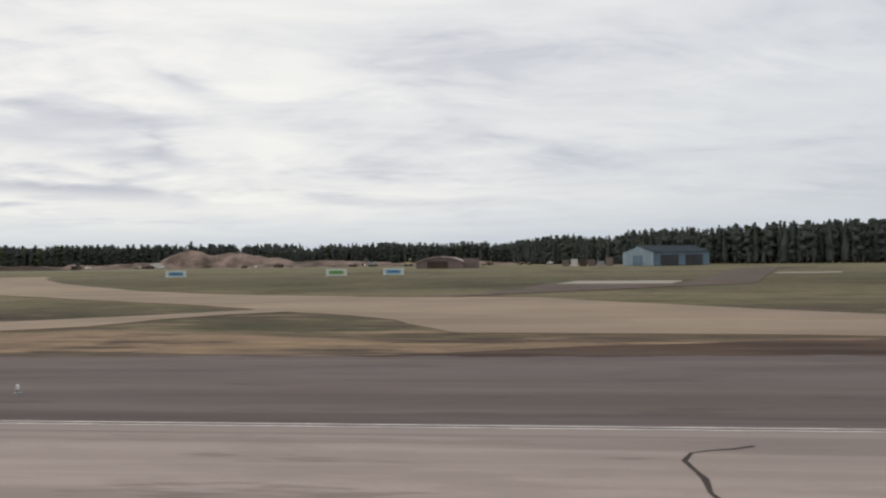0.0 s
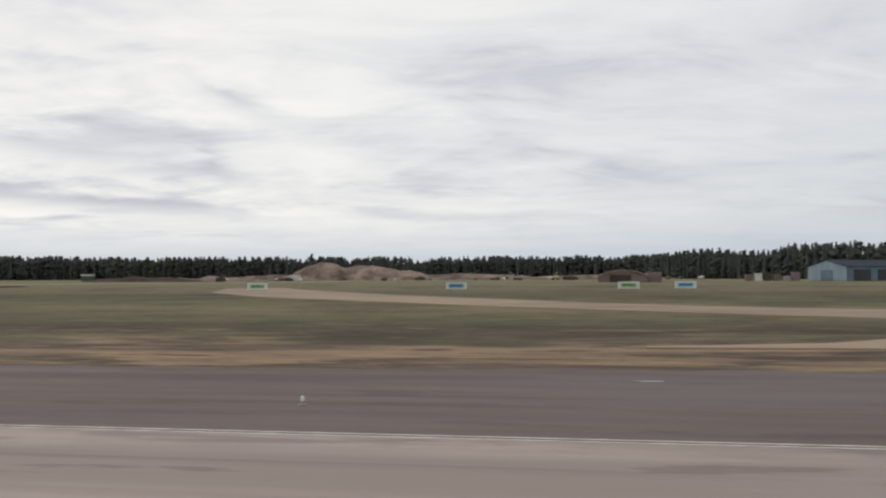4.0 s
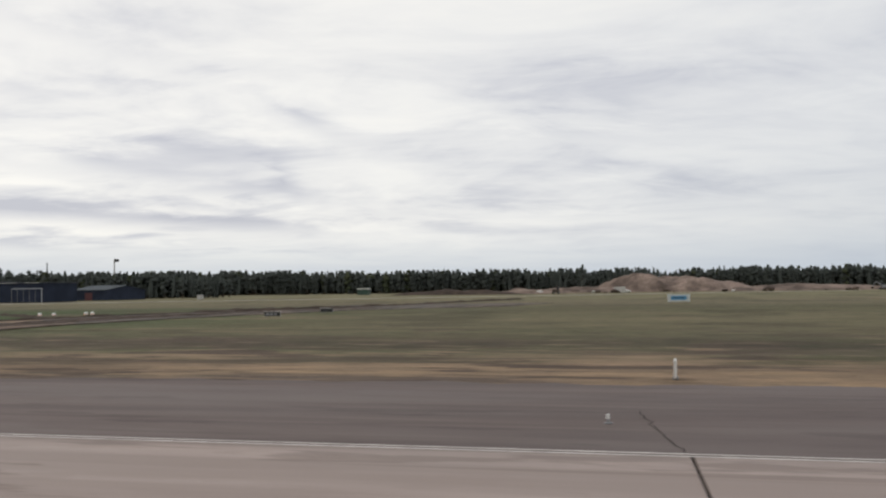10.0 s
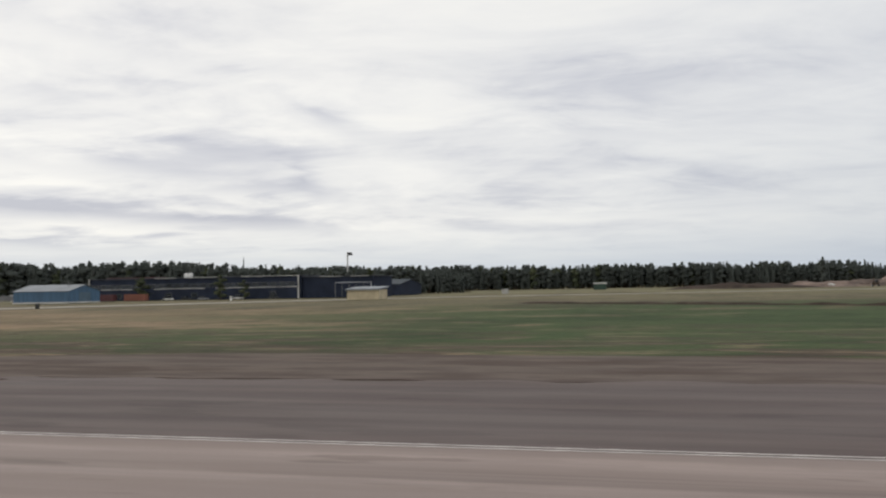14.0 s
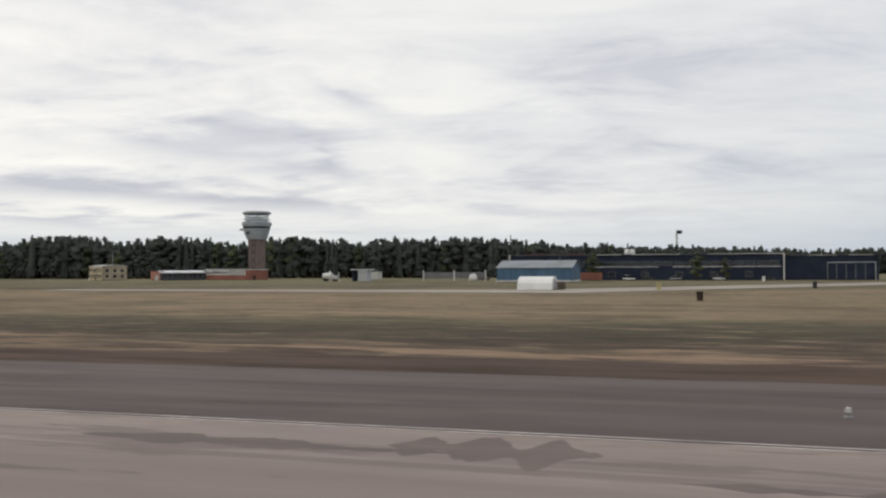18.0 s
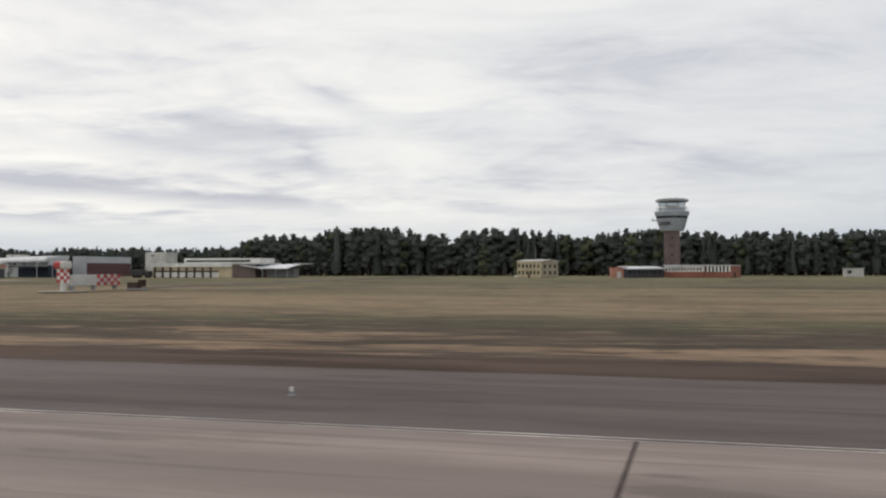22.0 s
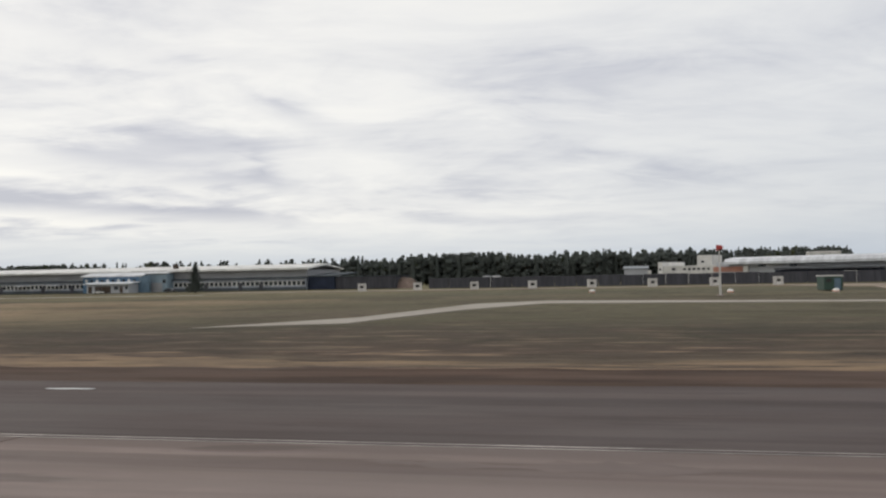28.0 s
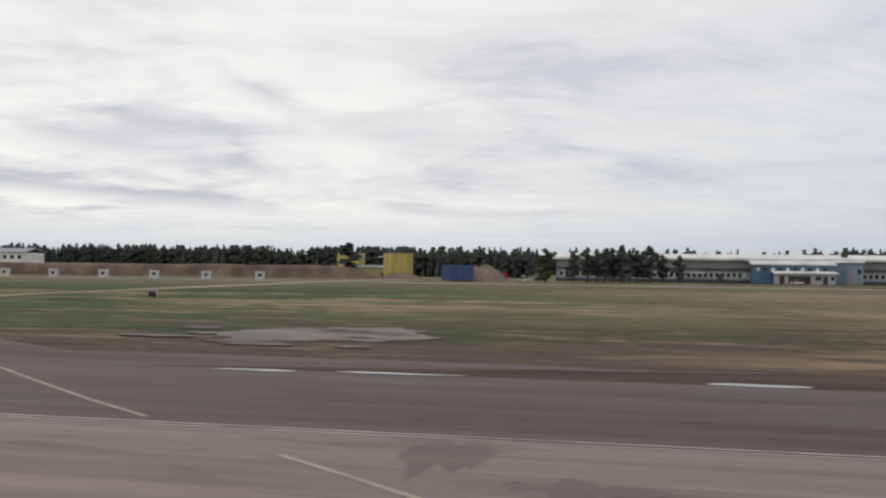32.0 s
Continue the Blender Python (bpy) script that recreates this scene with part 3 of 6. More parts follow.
# ---- ground, runway and taxiways ----
FAR = 2400
bm = bmesh.new()
xs = [-FAR - 400, -1300] + [-1200 + 20 * i for i in range(71)] + [FAR]
ys = [-FAR, -200, -60, 0, 14, 17, 20, 24, 30, 40, 60, 90, 130, 170, 220, 300, 400, 600, FAR]
grid = [[bm.verts.new((x, y, -0.05 + (0.05 * noise.noise((x * 0.03, y * 0.05, 0)) - 0.02 if 22 < y < 300 else 0))) for x in xs] for y in ys]
for p, q in zip(grid, grid[1:]):
    for i in range(len(xs) - 1):
        bm.faces.new((p[i], p[i + 1], q[i + 1], q[i]))
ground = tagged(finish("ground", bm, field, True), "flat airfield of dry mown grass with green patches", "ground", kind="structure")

LINE_Y, EDGE_Y = 10.65, 18.1
WEST, EAST = -1150, 320
runway = thing("runway", 0, 0, 0, 0, "worn concrete runway with dark rubber streaks", "runway", kind="structure")
bed = part("runway_bed", box(WEST, EAST, -13.2, LINE_Y + 0.14, -0.3, -0.035, 0), SEAL, runway)
STAINS = [(-229.3, 9.1, 4.6, 0.8), (-277.6, 9.3, 5.0, 0.35), (-275.0, 9.6, 2.4, 0.9), (-270.0, 8.5, 6.0, 0.35), (-473.8, 8.0, 3.6, 1.0), (-471.2, 9.6, 3.0, 0.3), (-480.5, 8.5, 1.6, 0.25), (-88.9, 8.4, 2.4, 0.6), (-53.4, 8.4, 7.0, 0.3), (-573.4, 9.6, 4.0, 0.5), (-568.8, 9.4, 1.6, 0.6),
          (-379.6, 7.9, 1.6, 0.5), (-147.2, 9.3, 1.3, 1.1), (-145.9, 8.5, 1.0, 0.5), (-302.2, 8.8, 1.1, 0.7), (-719.1, 9.7, 1.0, 1.2), (-717.6, 8.4, 1.6, 0.4), (-678.6, 9.2, 3.5, 0.6), (-613.2, 8.8, 1.8, 0.5), (-412.2, 10.1, 3.2, 0.2), (-645.3, 10.0, 2.0, 0.25), (-640, 9.0, 5.0, 0.3), (-610, 8.9, 4.0, 0.35), (-160.9, 9.6, 0.8, 0.25)]
# slab joints: the place at the edge line, and how far each leans along the runway per metre
joints = [(EAST, 0), (120, 0), (60, 0), (-105.8, -0.06), (-161.2, -0.058), (-226.7, -0.17), (-381.7, 0), (-456.1, 0.06), (-580.3, 0.094), (-666.5, -0.07), (-696.3, -0.04), (-800, 0), (-930, 0), (WEST, 0)]
for (a, u), (b, v) in zip(joints, joints[1:]):
    top, low = LINE_Y + 0.13, -13.0
    part("concrete_slab", sheet([(b + 0.022, top), (b + 0.022 - v * (top - low), low), (a - 0.022 - u * (top - low), low), (a - 0.022, top)], 0.0, 0.2), CONCRETE, runway)
for k, y in enumerate((LINE_Y - 0.078, LINE_Y + 0.070)):
    part("edge_line", ribbon([(-250, y), (EAST, y)], 0.052, 0.004), LINE, runway, "thin worn white line along the runway edge")
    part("edge_line", ribbon([(-505, y), (-250, y)], 0.048, 0.004), WORN, runway, "thin worn white line along the runway edge")
    part("edge_line", ribbon([(WEST, y), (-505, y)], 0.044, 0.004), FADED, runway, "almost worn-off white line along the runway edge")
part("edge_seam", ribbon([(WEST, LINE_Y - 0.005), (EAST, LINE_Y - 0.005)], 0.075, 0.002), ASPHALT, runway)
rnd = random.Random(4)
# damp dark stains on the slabs: middle, length along the runway, depth across it
for k, (x, y, long, deep) in enumerate(STAINS):
    bm = bmesh.new()
    old = None
    n = max(14, int(long / 0.09))
    for i in range(n + 1):
        u = 2 * i / n - 1
        half = deep * 0.75 * max(0.02, 1 - abs(u) ** 3) * max(0.15, 0.85 + 1.1 * noise.noise((u * 3, k * 2.3, 1)) + 0.6 * noise.noise((u * 11, k * 1.9, 4)))
        mid = y + deep * 0.35 * noise.noise((u * 1.5, k, 8))
        now = (bm.verts.new((x + u * long / 2, mid - half, 0.0012 + 0.00006 * k)), bm.verts.new((x + u * long / 2, min(LINE_Y - 0.18, mid + half), 0.0012 + 0.00006 * k)))
        if old:
            bm.faces.new((old[0], now[0], now[1], old[1]))
        old = now
    part("damp_stain", bm, DAMP, runway, "dark damp stain on the concrete")
cracks = [[(-22.6, 10.0), (-22.3, 9.6), (-22.5, 9.1), (-22.35, 8.5), (-22.5, 7.6), (-22.4, 6.6)], [(2.0, 9.7), (1.34, 9.33), (1.23, 8.97), (1.28, 8.55), (1.3, 6.5)], [(-7.25, 10.75), (-6.7, 9.75), (-6.3, 8.95), (-6.1, 8.5)], [(-58.7, 10.7), (-58.3, 9.95), (-57.9, 8.2), (-57.8, 6.5)],
          [(-142.96, 10.7), (-143.05, 10.05), (-143.0, 9.1), (-143.1, 8.4), (-143.26, 8.16), (-144.1, 8.0), (-145.1, 8.16), (-147.6, 8.1)], [(-143.26, 8.16), (-142.9, 7.7), (-142.4, 6.5)],
          [(-229.7, 10.3), (-229.8, 8.9), (-229.5, 6.8)], [(-302.0, 10.7), (-301.57, 9.36), (-300.9, 6.8)], [(-475.5, 10.7), (-475.2, 8.7), (-474.9, 6.6)], [(-633.9, 10.6), (-633.75, 9), (-633.6, 6.8)],
          [(-612.1, 10.6), (-611.9, 10.2), (-611.5, 9.6), (-611.1, 9.1), (-611.25, 8.6), (-611.2, 7.6)], [(-415.9, 10.6), (-416.8, 9.8), (-417.4, 9.3), (-417.4, 8.6), (-417.2, 7.4)], [(-38, 10.6), (-38.3, 9), (-37.9, 7)], [(-313.9, 10.6), (-314.1, 9.0), (-313.9, 7)], [(-339.5, 10.6), (-339.3, 8), (-339.6, 6.6)], [(-421.6, 10.6), (-423, 9.6), (-424.2, 8.6)]]
for k, line in enumerate(cracks):
    part("sealed_crack", ribbon(line, 0.055, 0.003, 0.035, k + 5), SEAL, runway)

shoulder = thing("pavement", 0, 0, 0, 0, "dark old asphalt shoulder with a ragged grassy edge", "asphalt shoulder", kind="structure")
for k in range(21):
    a = EAST - 70 * k
    b = max(a - 70, WEST)
    part("asphalt_strip", sheet([(b, LINE_Y + 0.15), (a, LINE_Y + 0.15), (a, EDGE_Y), (b, EDGE_Y)], -0.008, 0.06, 0.0), ASPHALT, shoulder)
rim = bmesh.new()
old = None
for i in range(int((EAST - WEST) / 0.35)):
    x = EAST - 0.35 * i
    wide = 1.0 if x < -200 else 0.35
    y = EDGE_Y + wide + 0.75 * noise.noise((x * 0.06, 3, 0)) + 0.5 * noise.noise((x * 0.5, 9, 0)) + rnd.uniform(-0.1, 0.1)
    now = (rim.verts.new((x, EDGE_Y - 0.01, -0.010)), rim.verts.new((x, max(y, EDGE_Y + 0.02), -0.014)))
    if old:
        rim.faces.new((old[0], old[1], now[1], now[0]))
    old = now
bmesh.ops.recalc_face_normals(rim, faces=rim.faces)
part("broken_edge", rim, ASPHALT, shoulder)
for k, (x, w) in enumerate([(-105.8, 0.03), (-302.7, 0.03), (-475.7, 0.05), (-634.1, 0.05), (-473.9, 0.04), (-705, 0.04)]):
    part("shoulder_crack", ribbon([(x, 10.8), (x - 0.4, 12.5), (x - 0.7, 14.4)], w * 0.8, -0.003, 0.06, k + 31), SEAL, shoulder)


def road(name, outline, z, mat, label, rag=0.25, seed=1):
    return tagged(finish(name, sheet(outline, z, 0.05, rag, 0.8, seed), mat), label, "road", kind="structure")


soil = bmesh.new()
old = None
for i in range(int(531 / 0.4)):
    x = -196 - 0.4 * i
    near = 16.75 + 0.25 * noise.noise((x * 0.05, 1, 0)) + 0.18 * noise.noise((x * 0.4, 5, 0))
    far = 19.6 + 0.8 * noise.noise((x * 0.07, 7, 0)) + 0.5 * noise.noise((x * 0.5, 2, 0))
    far = near + (far - near) * min(1.0, (1327 - i) / 40, 0.3 + i / 40)
    now = (soil.verts.new((x, near, -0.0065)), soil.verts.new((x, far, -0.003)))
    if old:
        soil.faces.new((old[0], old[1], now[1], now[0]))
    old = now
for f in soil.faces:
    f.normal_update()
    if f.normal.z < 0:
        f.normal_flip()
part("soil_verge", soil, DIRT, shoulder, "dark brown soil spread over the asphalt edge")


# the taxiway that swings away behind the first banners
road("road_1", [(60, 21.2), (14, 22.4), (8, 23.2), (4.5, 23.8), (0.3, 24.3), (-2.3, 24.4), (-2.8, 24.7), (-3.6, 26.4), (-5.2, 29.7), (-7.8, 32.7), (-10.3, 34.7), (-12.2, 33), (-13.4, 30.8), (-14.6, 27.1), (-16.4, 25.6), (-21, 24.8), (-27, 24.6), (-27, 25.1), (-22, 26.6), (-19.1, 29.2), (-16.1, 31.9), (-13.7, 34.4), (-12.2, 36.4), (-12.5, 37.3), (-18.2, 41.9), (-25.3, 47.1), (-35.3, 55), (-58, 77), (-71, 96), (-82, 126), (-74, 128), (-64.5, 110), (-47.9, 84.7), (-28.4, 60.5), (-19.5, 53), (-8.2, 47.4), (-5.7, 47.5), (-0.6, 45.9), (3, 41.2), (6, 37.1), (10.8, 31.5), (30, 30), (60, 29)], -0.022, DUSTYWAY, "dusty tan taxiway curving away from the runway", 0.22, 2)
road("road_2", [(0.2, 69.8), (8.5, 68.3), (10.5, 76.5), (2.0, 78)], -0.02, ROAD, "pale concrete patch in the grass", 0.1, 3)
road("road_3", [(24, 104), (31, 104), (33, 110), (26, 110)], -0.02, ROAD, "pale concrete patch in the grass", 0.1, 4)
road("road_4", [(-7.4, 48.0), (-4.2, 51.0), (-1.8, 62), (-0.4, 74), (9.4, 70.6), (15.5, 93), (27.5, 144), (38, 160), (44, 160), (33, 140), (22, 98), (14.5, 68), (6.5, 60.5), (-1.2, 52.5), (-5.6, 48.0)], -0.03, BARE, "wide track of bare grey earth", 0.5, 5)
road("road_14", [(60, 18.2), (-7.0, 18.2), (-2.5, 19.2), (1.0, 20.9), (5, 21.9), (14, 21.6), (60, 22.0)], -0.017, DIRT, "dark bare soil strip beside the asphalt", 0.8, 15)
# far perimeter road and aprons
road("road_5", [(-345, 84), (-285, 79), (-230, 158), (-184, 178), (-140, 198), (-100, 232), (-60, 246), (-60, 251), (-102, 238), (-142, 204), (-186, 184), (-236, 164), (-292, 91), (-345, 89)], -0.024, ROAD, "pale concrete apron road", 0.15, 6)
road("road_6", [(-650, 146), (-597, 146), (-556, 146), (-545, 125), (-549, 98), (-551.5, 78), (-539, 58.5), (-531, 68.8), (-520, 112), (-500, 115), (-499, 101.5), (-484, 69.5), (-464, 46.5), (-447.8, 31.3), (-438.6, 23.6), (-436.3, 21.4), (-435.9, 20.0), (-436.6, 18.3), (-429.3, 18.1), (-430.5, 19.0), (-432.8, 20.8), (-436.4, 24.9), (-440.3, 28.2), (-447.2, 34.3), (-459.7, 48.2), (-481, 73), (-495, 100), (-494, 125), (-497, 142), (-560, 156), (-650, 160)], -0.024, TAXI, "pale taxi road joining the runway", 0.15, 7)
road("road_7", [(-592, 37.0), (-586, 40), (-584, 55), (-580, 67.5), (-557, 63.5), (-540, 60), (-540, 63), (-557, 67), (-581, 75), (-585.5, 68.5), (-587.5, 46)], -0.022, ROAD, "pale strip of worn paving", 0.15, 8)
road("road_8", [(-734, 18.4), (-738, 21.4), (-744, 29), (-753.5, 40), (-756, 55), (-756.5, 66), (-757, 94), (-760, 138), (-757, 155), (-756, 170), (-762, 172), (-764.2, 144), (-762, 114), (-760, 80), (-757.5, 58), (-759, 48), (-768, 40), (-790, 34), (-850, 32), (-850, 18.4)], -0.022, TAXI, "grey taxiway bending off to the hangars", 0.15, 9)
road("road_9", [(-850, 128), (-640, 128), (-640, 132), (-850, 132)], -0.026, ROAD, "pale perimeter road", 0.15, 10)

road("road_18", [(-438.5, 84), (-436.5, 86), (-440, 150), (-441, 238), (-447, 236), (-444, 150)], -0.022, ASPHALT, "narrow dark asphalt path through the field", 0.1, 20)

# the dug-up taxiway
road("road_17", [(-168, 10.82), (-126, 10.82), (-128, 14), (-127, 18.2), (-168, 18.2), (-166, 14)], -0.0065, DUSTY, "dusty pale asphalt at the dug-up junction", 0.12, 19)
mud = road("road_10", [(-155.8, 18.0), (-154.6, 20.5), (-154.6, 24.6), (-155.2, 33.2), (-154.9, 42.5), (-154.1, 50.2), (-153.4, 63.6), (-151, 75), (-149, 96), (-143, 112), (-120, 112), (-123, 96), (-136, 84), (-142.5, 62), (-143.6, 51), (-142.2, 39.6), (-141.4, 31.8), (-140.2, 23.8), (-139.0, 20.3), (-137.5, 18.1)], -0.016, MUD, "dug-up taxiway of churned brown mud", 0.45, 11)
road("road_13", [(-155.2, 18.3), (-154.2, 20.5), (-154.2, 24.6), (-154.9, 33.2), (-154.5, 42.5), (-153.6, 50.2), (-152.6, 60), (-150.2, 57.5), (-149.9, 42), (-149.3, 31.2), (-148.9, 23.6), (-148.4, 18.5)], -0.010, SAND, "pale sandy strip beside the churned mud", 0.4, 14)
road("road_15", [(-146.6, 57), (-143.9, 51), (-142.5, 39.6), (-141.7, 31.8), (-140.5, 23.8), (-139.3, 20.3), (-140.8, 18.6), (-142.6, 24.4), (-144.3, 35)], -0.011, WALLEARTH, "brown trampled soil beside the churned mud", 0.4, 16)
berm = thing("earth_bank", 0, 0, 0, 0, "low dark bank of dug earth beside the mud", "earth bank", kind="structure")


def bank(points, wide, high, seed, mat, parent, name="bank_piece"):
    bm = bmesh.new()
    rows = []
    n = max(2, int(sum(math.dist(p, q) for p, q in zip(points, points[1:])) / 0.5))
    total = [0]
    for p, q in zip(points, points[1:]):
        total.append(total[-1] + math.dist(p, q))
    for i in range(n + 1):
        s = total[-1] * i / n
        k = max(j for j in range(len(points) - 1) if total[j] <= s + 1e-6)
        f = (s - total[k]) / (total[k + 1] - total[k])
        p, q = points[k], points[k + 1]
        x, y = p[0] + (q[0] - p[0]) * f, p[1] + (q[1] - p[1]) * f
        d = math.dist(p, q)
        nx, ny = -(q[1] - p[1]) / d, (q[0] - p[0]) / d
        row = []
        for j in range(7):
            u = j / 6 * 2 - 1
            h = high * min(1, i / 5, (n - i) / 5) * max(0, 1 - u * u) * (0.7 + 0.9 * noise.noise((x * 0.5, y * 0.5, seed + j * 0.4)))
            w = wide * (0.9 + 0.4 * noise.noise((x * 0.3, y * 0.3, seed)))
            row.append(bm.verts.new((x + nx * u * w, y + ny * u * w, max(h, 0) - 0.04)))
        rows.append(row)
    for p, q in zip(rows, rows[1:]):
        for j in range(6):
            bm.faces.new((p[j], p[j + 1], q[j + 1], q[j]))
    bmesh.ops.recalc_face_normals(bm, faces=bm.faces)
    return part(name, bm, mat, parent)


bank([(-158.5, 18.6), (-155.4, 18.8), (-154.4, 20.5), (-154.5, 24.6), (-155.2, 33.2), (-154.9, 42.5), (-154.1, 50.2), (-153.4, 63.6), (-151, 75), (-149.5, 96)], 0.45, 0.17, 2, EARTH, berm)
bank([(-143.7, 51), (-142.2, 39.6), (-141.4, 31.8), (-140.2, 23.8), (-139.0, 20.3), (-138.0, 18.5), (-134, 18.4)], 0.22, 0.07, 5, EARTH, berm)
bank([(-154, 63), (-175, 80), (-200, 100)], 0.5, 0.2, 8, EARTH, berm)
bank([(-149, 75), (-138, 104), (-134, 130), (-130, 150)], 0.6, 0.25, 9, EARTH, berm)
LANES = [(18.8, -144.9, 3.7), (24.0, -145.7, 3.1), (33.0, -146.8, 2.5), (42.0, -147.6, 2.2), (57.0, -148.2, 2.6), (75.0, -146.5, 4.0), (96.0, -138.0, 7.0)]
for k in range(15):
    f = -0.92 + 1.84 * k / 14 + rnd.uniform(-0.04, 0.04)
    line = [(x + f * half + rnd.uniform(-0.25, 0.25), y) for y, x, half in LANES[(0 if k % 3 else 1):(7 if k % 2 else 6)]]
    bank(line, rnd.uniform(0.12, 0.28), rnd.uniform(0.04, 0.10), 20 + k, (EARTH, MUD, EARTH, BARE)[k % 4], berm, "rut_ridge")
for k in range(7):
    x, y = -146.0 + rnd.uniform(-2.5, 2.5), rnd.uniform(20, 34)
    bank([(x, y), (x + rnd.uniform(0.2, 0.6), y + 1.2), (x + rnd.uniform(-0.3, 0.5), y + rnd.uniform(2, 4))], rnd.uniform(0.3, 0.5), rnd.uniform(0.12, 0.2), 50 + k, EARTH, berm, "mud_clod")

# puddles that lie along the asphalt edge
pools = [(-27.3, 16.7, .55, .07), (-164.4, 15.7, 1.7, .13), (-160.4, 16.5, 3.0, .12), (-157.2, 16.1, 1.2, .06), (-233.8, 15.7, 1.1, .09), (-299.9, 16.2, .5, .10), (-302.6, 16.4, .2, .06), (-321.8, 15.35, .5, .07), (-423.3, 15.8, 2.9, .17), (-425.7, 17.2, 4.2, .16),
         (-417.9, 15.8, .4, .05), (-469.6, 16.15, 2.4, .14), (-471.0, 16.0, 1.9, .10), (-502.1, 16.6, 1.3, .08), (-583.1, 15.5, 1.0, .12), (-590.8, 15.8, 8.0, .16), (-597, 16.1, 4.5, .10), (-651, 16.5, 9.0, .26), (-661, 16.3, 7.0, .14), (-672, 16.8, 3.3, .14), (-680.5, 16.7, 6.2, .16),
         (-724.2, 16.6, 1.6, .14), (-721.6, 16.8, 2.1, .12), (-715, 16.9, 1.7, .20), (-146.9, 20.9, .9, .3), (-144.6, 22.2, .4, .12), (-144.9, 27.5, .5, .25), (-145.0, 30.5, .4, .2), (-142.6, 19.6, .8, .16), (-147.0, 36, .5, .3), (-150.2, 21.6, .9, .25), (-148.8, 25.0, .5, .3), (-146.3, 40, .6, .5), (-147.2, 47, .5, .6)]
for k, (x, y, w, d) in enumerate(pools):
    pts = []
    for i in range(28):
        a = 2 * math.pi * i / 28
        r = 1 + 0.35 * noise.noise((math.cos(a) * 1.5 + k, math.sin(a) * 1.5, k)) + rnd.uniform(-0.06, 0.06)
        pts.append((x + math.cos(a) * w * 0.55 * r, y + math.sin(a) * d * r))
    tagged(finish("puddle", sheet(pts, 0.0 if y < 18 else -0.005, 0.005), WATER), "shallow rain puddle reflecting the bright sky", "puddle", "puddles on the asphalt edge")
pts = []
for i in range(90):
    a = 2 * math.pi * i / 90
    r = 1 + 0.35 * noise.noise((math.cos(a) * 1.2, math.sin(a) * 1.2, 4)) + 0.22 * noise.noise((math.cos(a) * 5, math.sin(a) * 5, 7))
    pts.append((-726.2 + 3.0 * math.cos(a) * r, 26.4 + 3.0 * math.sin(a) * r))
road("road_16", [(-727.5, 18.0), (-733, 21.0), (-738, 26.5), (-744, 34), (-752, 40), (-770, 37), (-850, 33), (-850, 18.0)], -0.013, ASPHALT, "old grey asphalt at the taxiway mouth", 0.3, 18)
road("road_12", [(-158.5, 18.4), (-163, 18.7), (-166, 21), (-171, 23.6), (-175.5, 24.0), (-182.5, 25.2), (-196, 26), (-206, 23), (-214, 20), (-224, 18.4)], -0.018, BARE, "bare trodden grey dirt beside the asphalt", 0.5, 13)
road("road_11", pts, -0.015, GRAVEL, "grey gravel patch in the grass", 0.35, 12)
streaks = thing("gravel_streak", 0, 0, 0, 0, "thin grey gravel streaks round a gravel patch", "gravel", kind="structure")
for k in range(16):
    x, y = -727.0 + rnd.uniform(-4.5, 3.5), rnd.uniform(22.2, 29.5)
    long, deep = rnd.uniform(0.8, 2.6), rnd.uniform(0.10, 0.35)
    pts = [(x + long / 2 * math.cos(a), y + deep * math.sin(a) * rnd.uniform(0.5, 1.3)) for a in [2 * math.pi * i / 18 for i in range(18)]]
    part("gravel_strip", sheet(pts, -0.012, 0.03), GRAVEL if k % 3 else DIRT, streaks)
# painted lines on the asphalt at the dug-up junction
marks = thing("road_marking", 0, 0, 0, 0, "worn yellow and white guide lines on asphalt", "road marking", kind="structure")
for k, (line, mat) in enumerate([([(-146.6, 17.9), (-145.6, 15.2), (-144.45, 13.15), (-143.3, 11.3)], YLINE), ([(-149.2, 16.4), (-150.9, 11.7)], LINE), ([(-147.45, 16.2), (-147.4, 11.4)], LINE), ([(-147.35, 8.9), (-147.35, 7.6)], FADED), ([(-264.5, 13.6), (-265.4, 11.0)], LINE), ([(-729.0, 15.6), (-727.15, 14.05), (-725.0, 12.3), (-723.4, 11.1)], YLINE), ([(-720.8, 9.2), (-719.9, 8.5), (-718.9, 7.7), (-717.5, 6.8)], YLINE)]):
    part("painted_line", ribbon(line, 0.075, -0.002 if line[0][1] > 10.7 else 0.004), mat, marks)


# ---- buildings ----
def window(parent, x0, x1, z0, z1, y, trim=None, depth=0.06, label=""):
    """A framed window on a wall that faces -y: frame, sill and glass."""
    w = part("window", box(x0, x1, y - 0.02, y + depth, z0, z1, 0), GLASS, parent, label)
    t = min(0.06, (x1 - x0) * 0.16)
    bm = box(x0 - t, x0, y - 0.05, y, z0 - t, z1 + t, 0)
    for a in ((x1, x1 + t, z0 - t, z1 + t), (x0, x1, z1, z1 + t), (x0, x1, z0 - t, z0)):
        box(a[0], a[1], y - 0.05, y, a[2], a[3], 0, bm)
    part("window_frame", bm, trim or OFFWHITE, w)
    return w


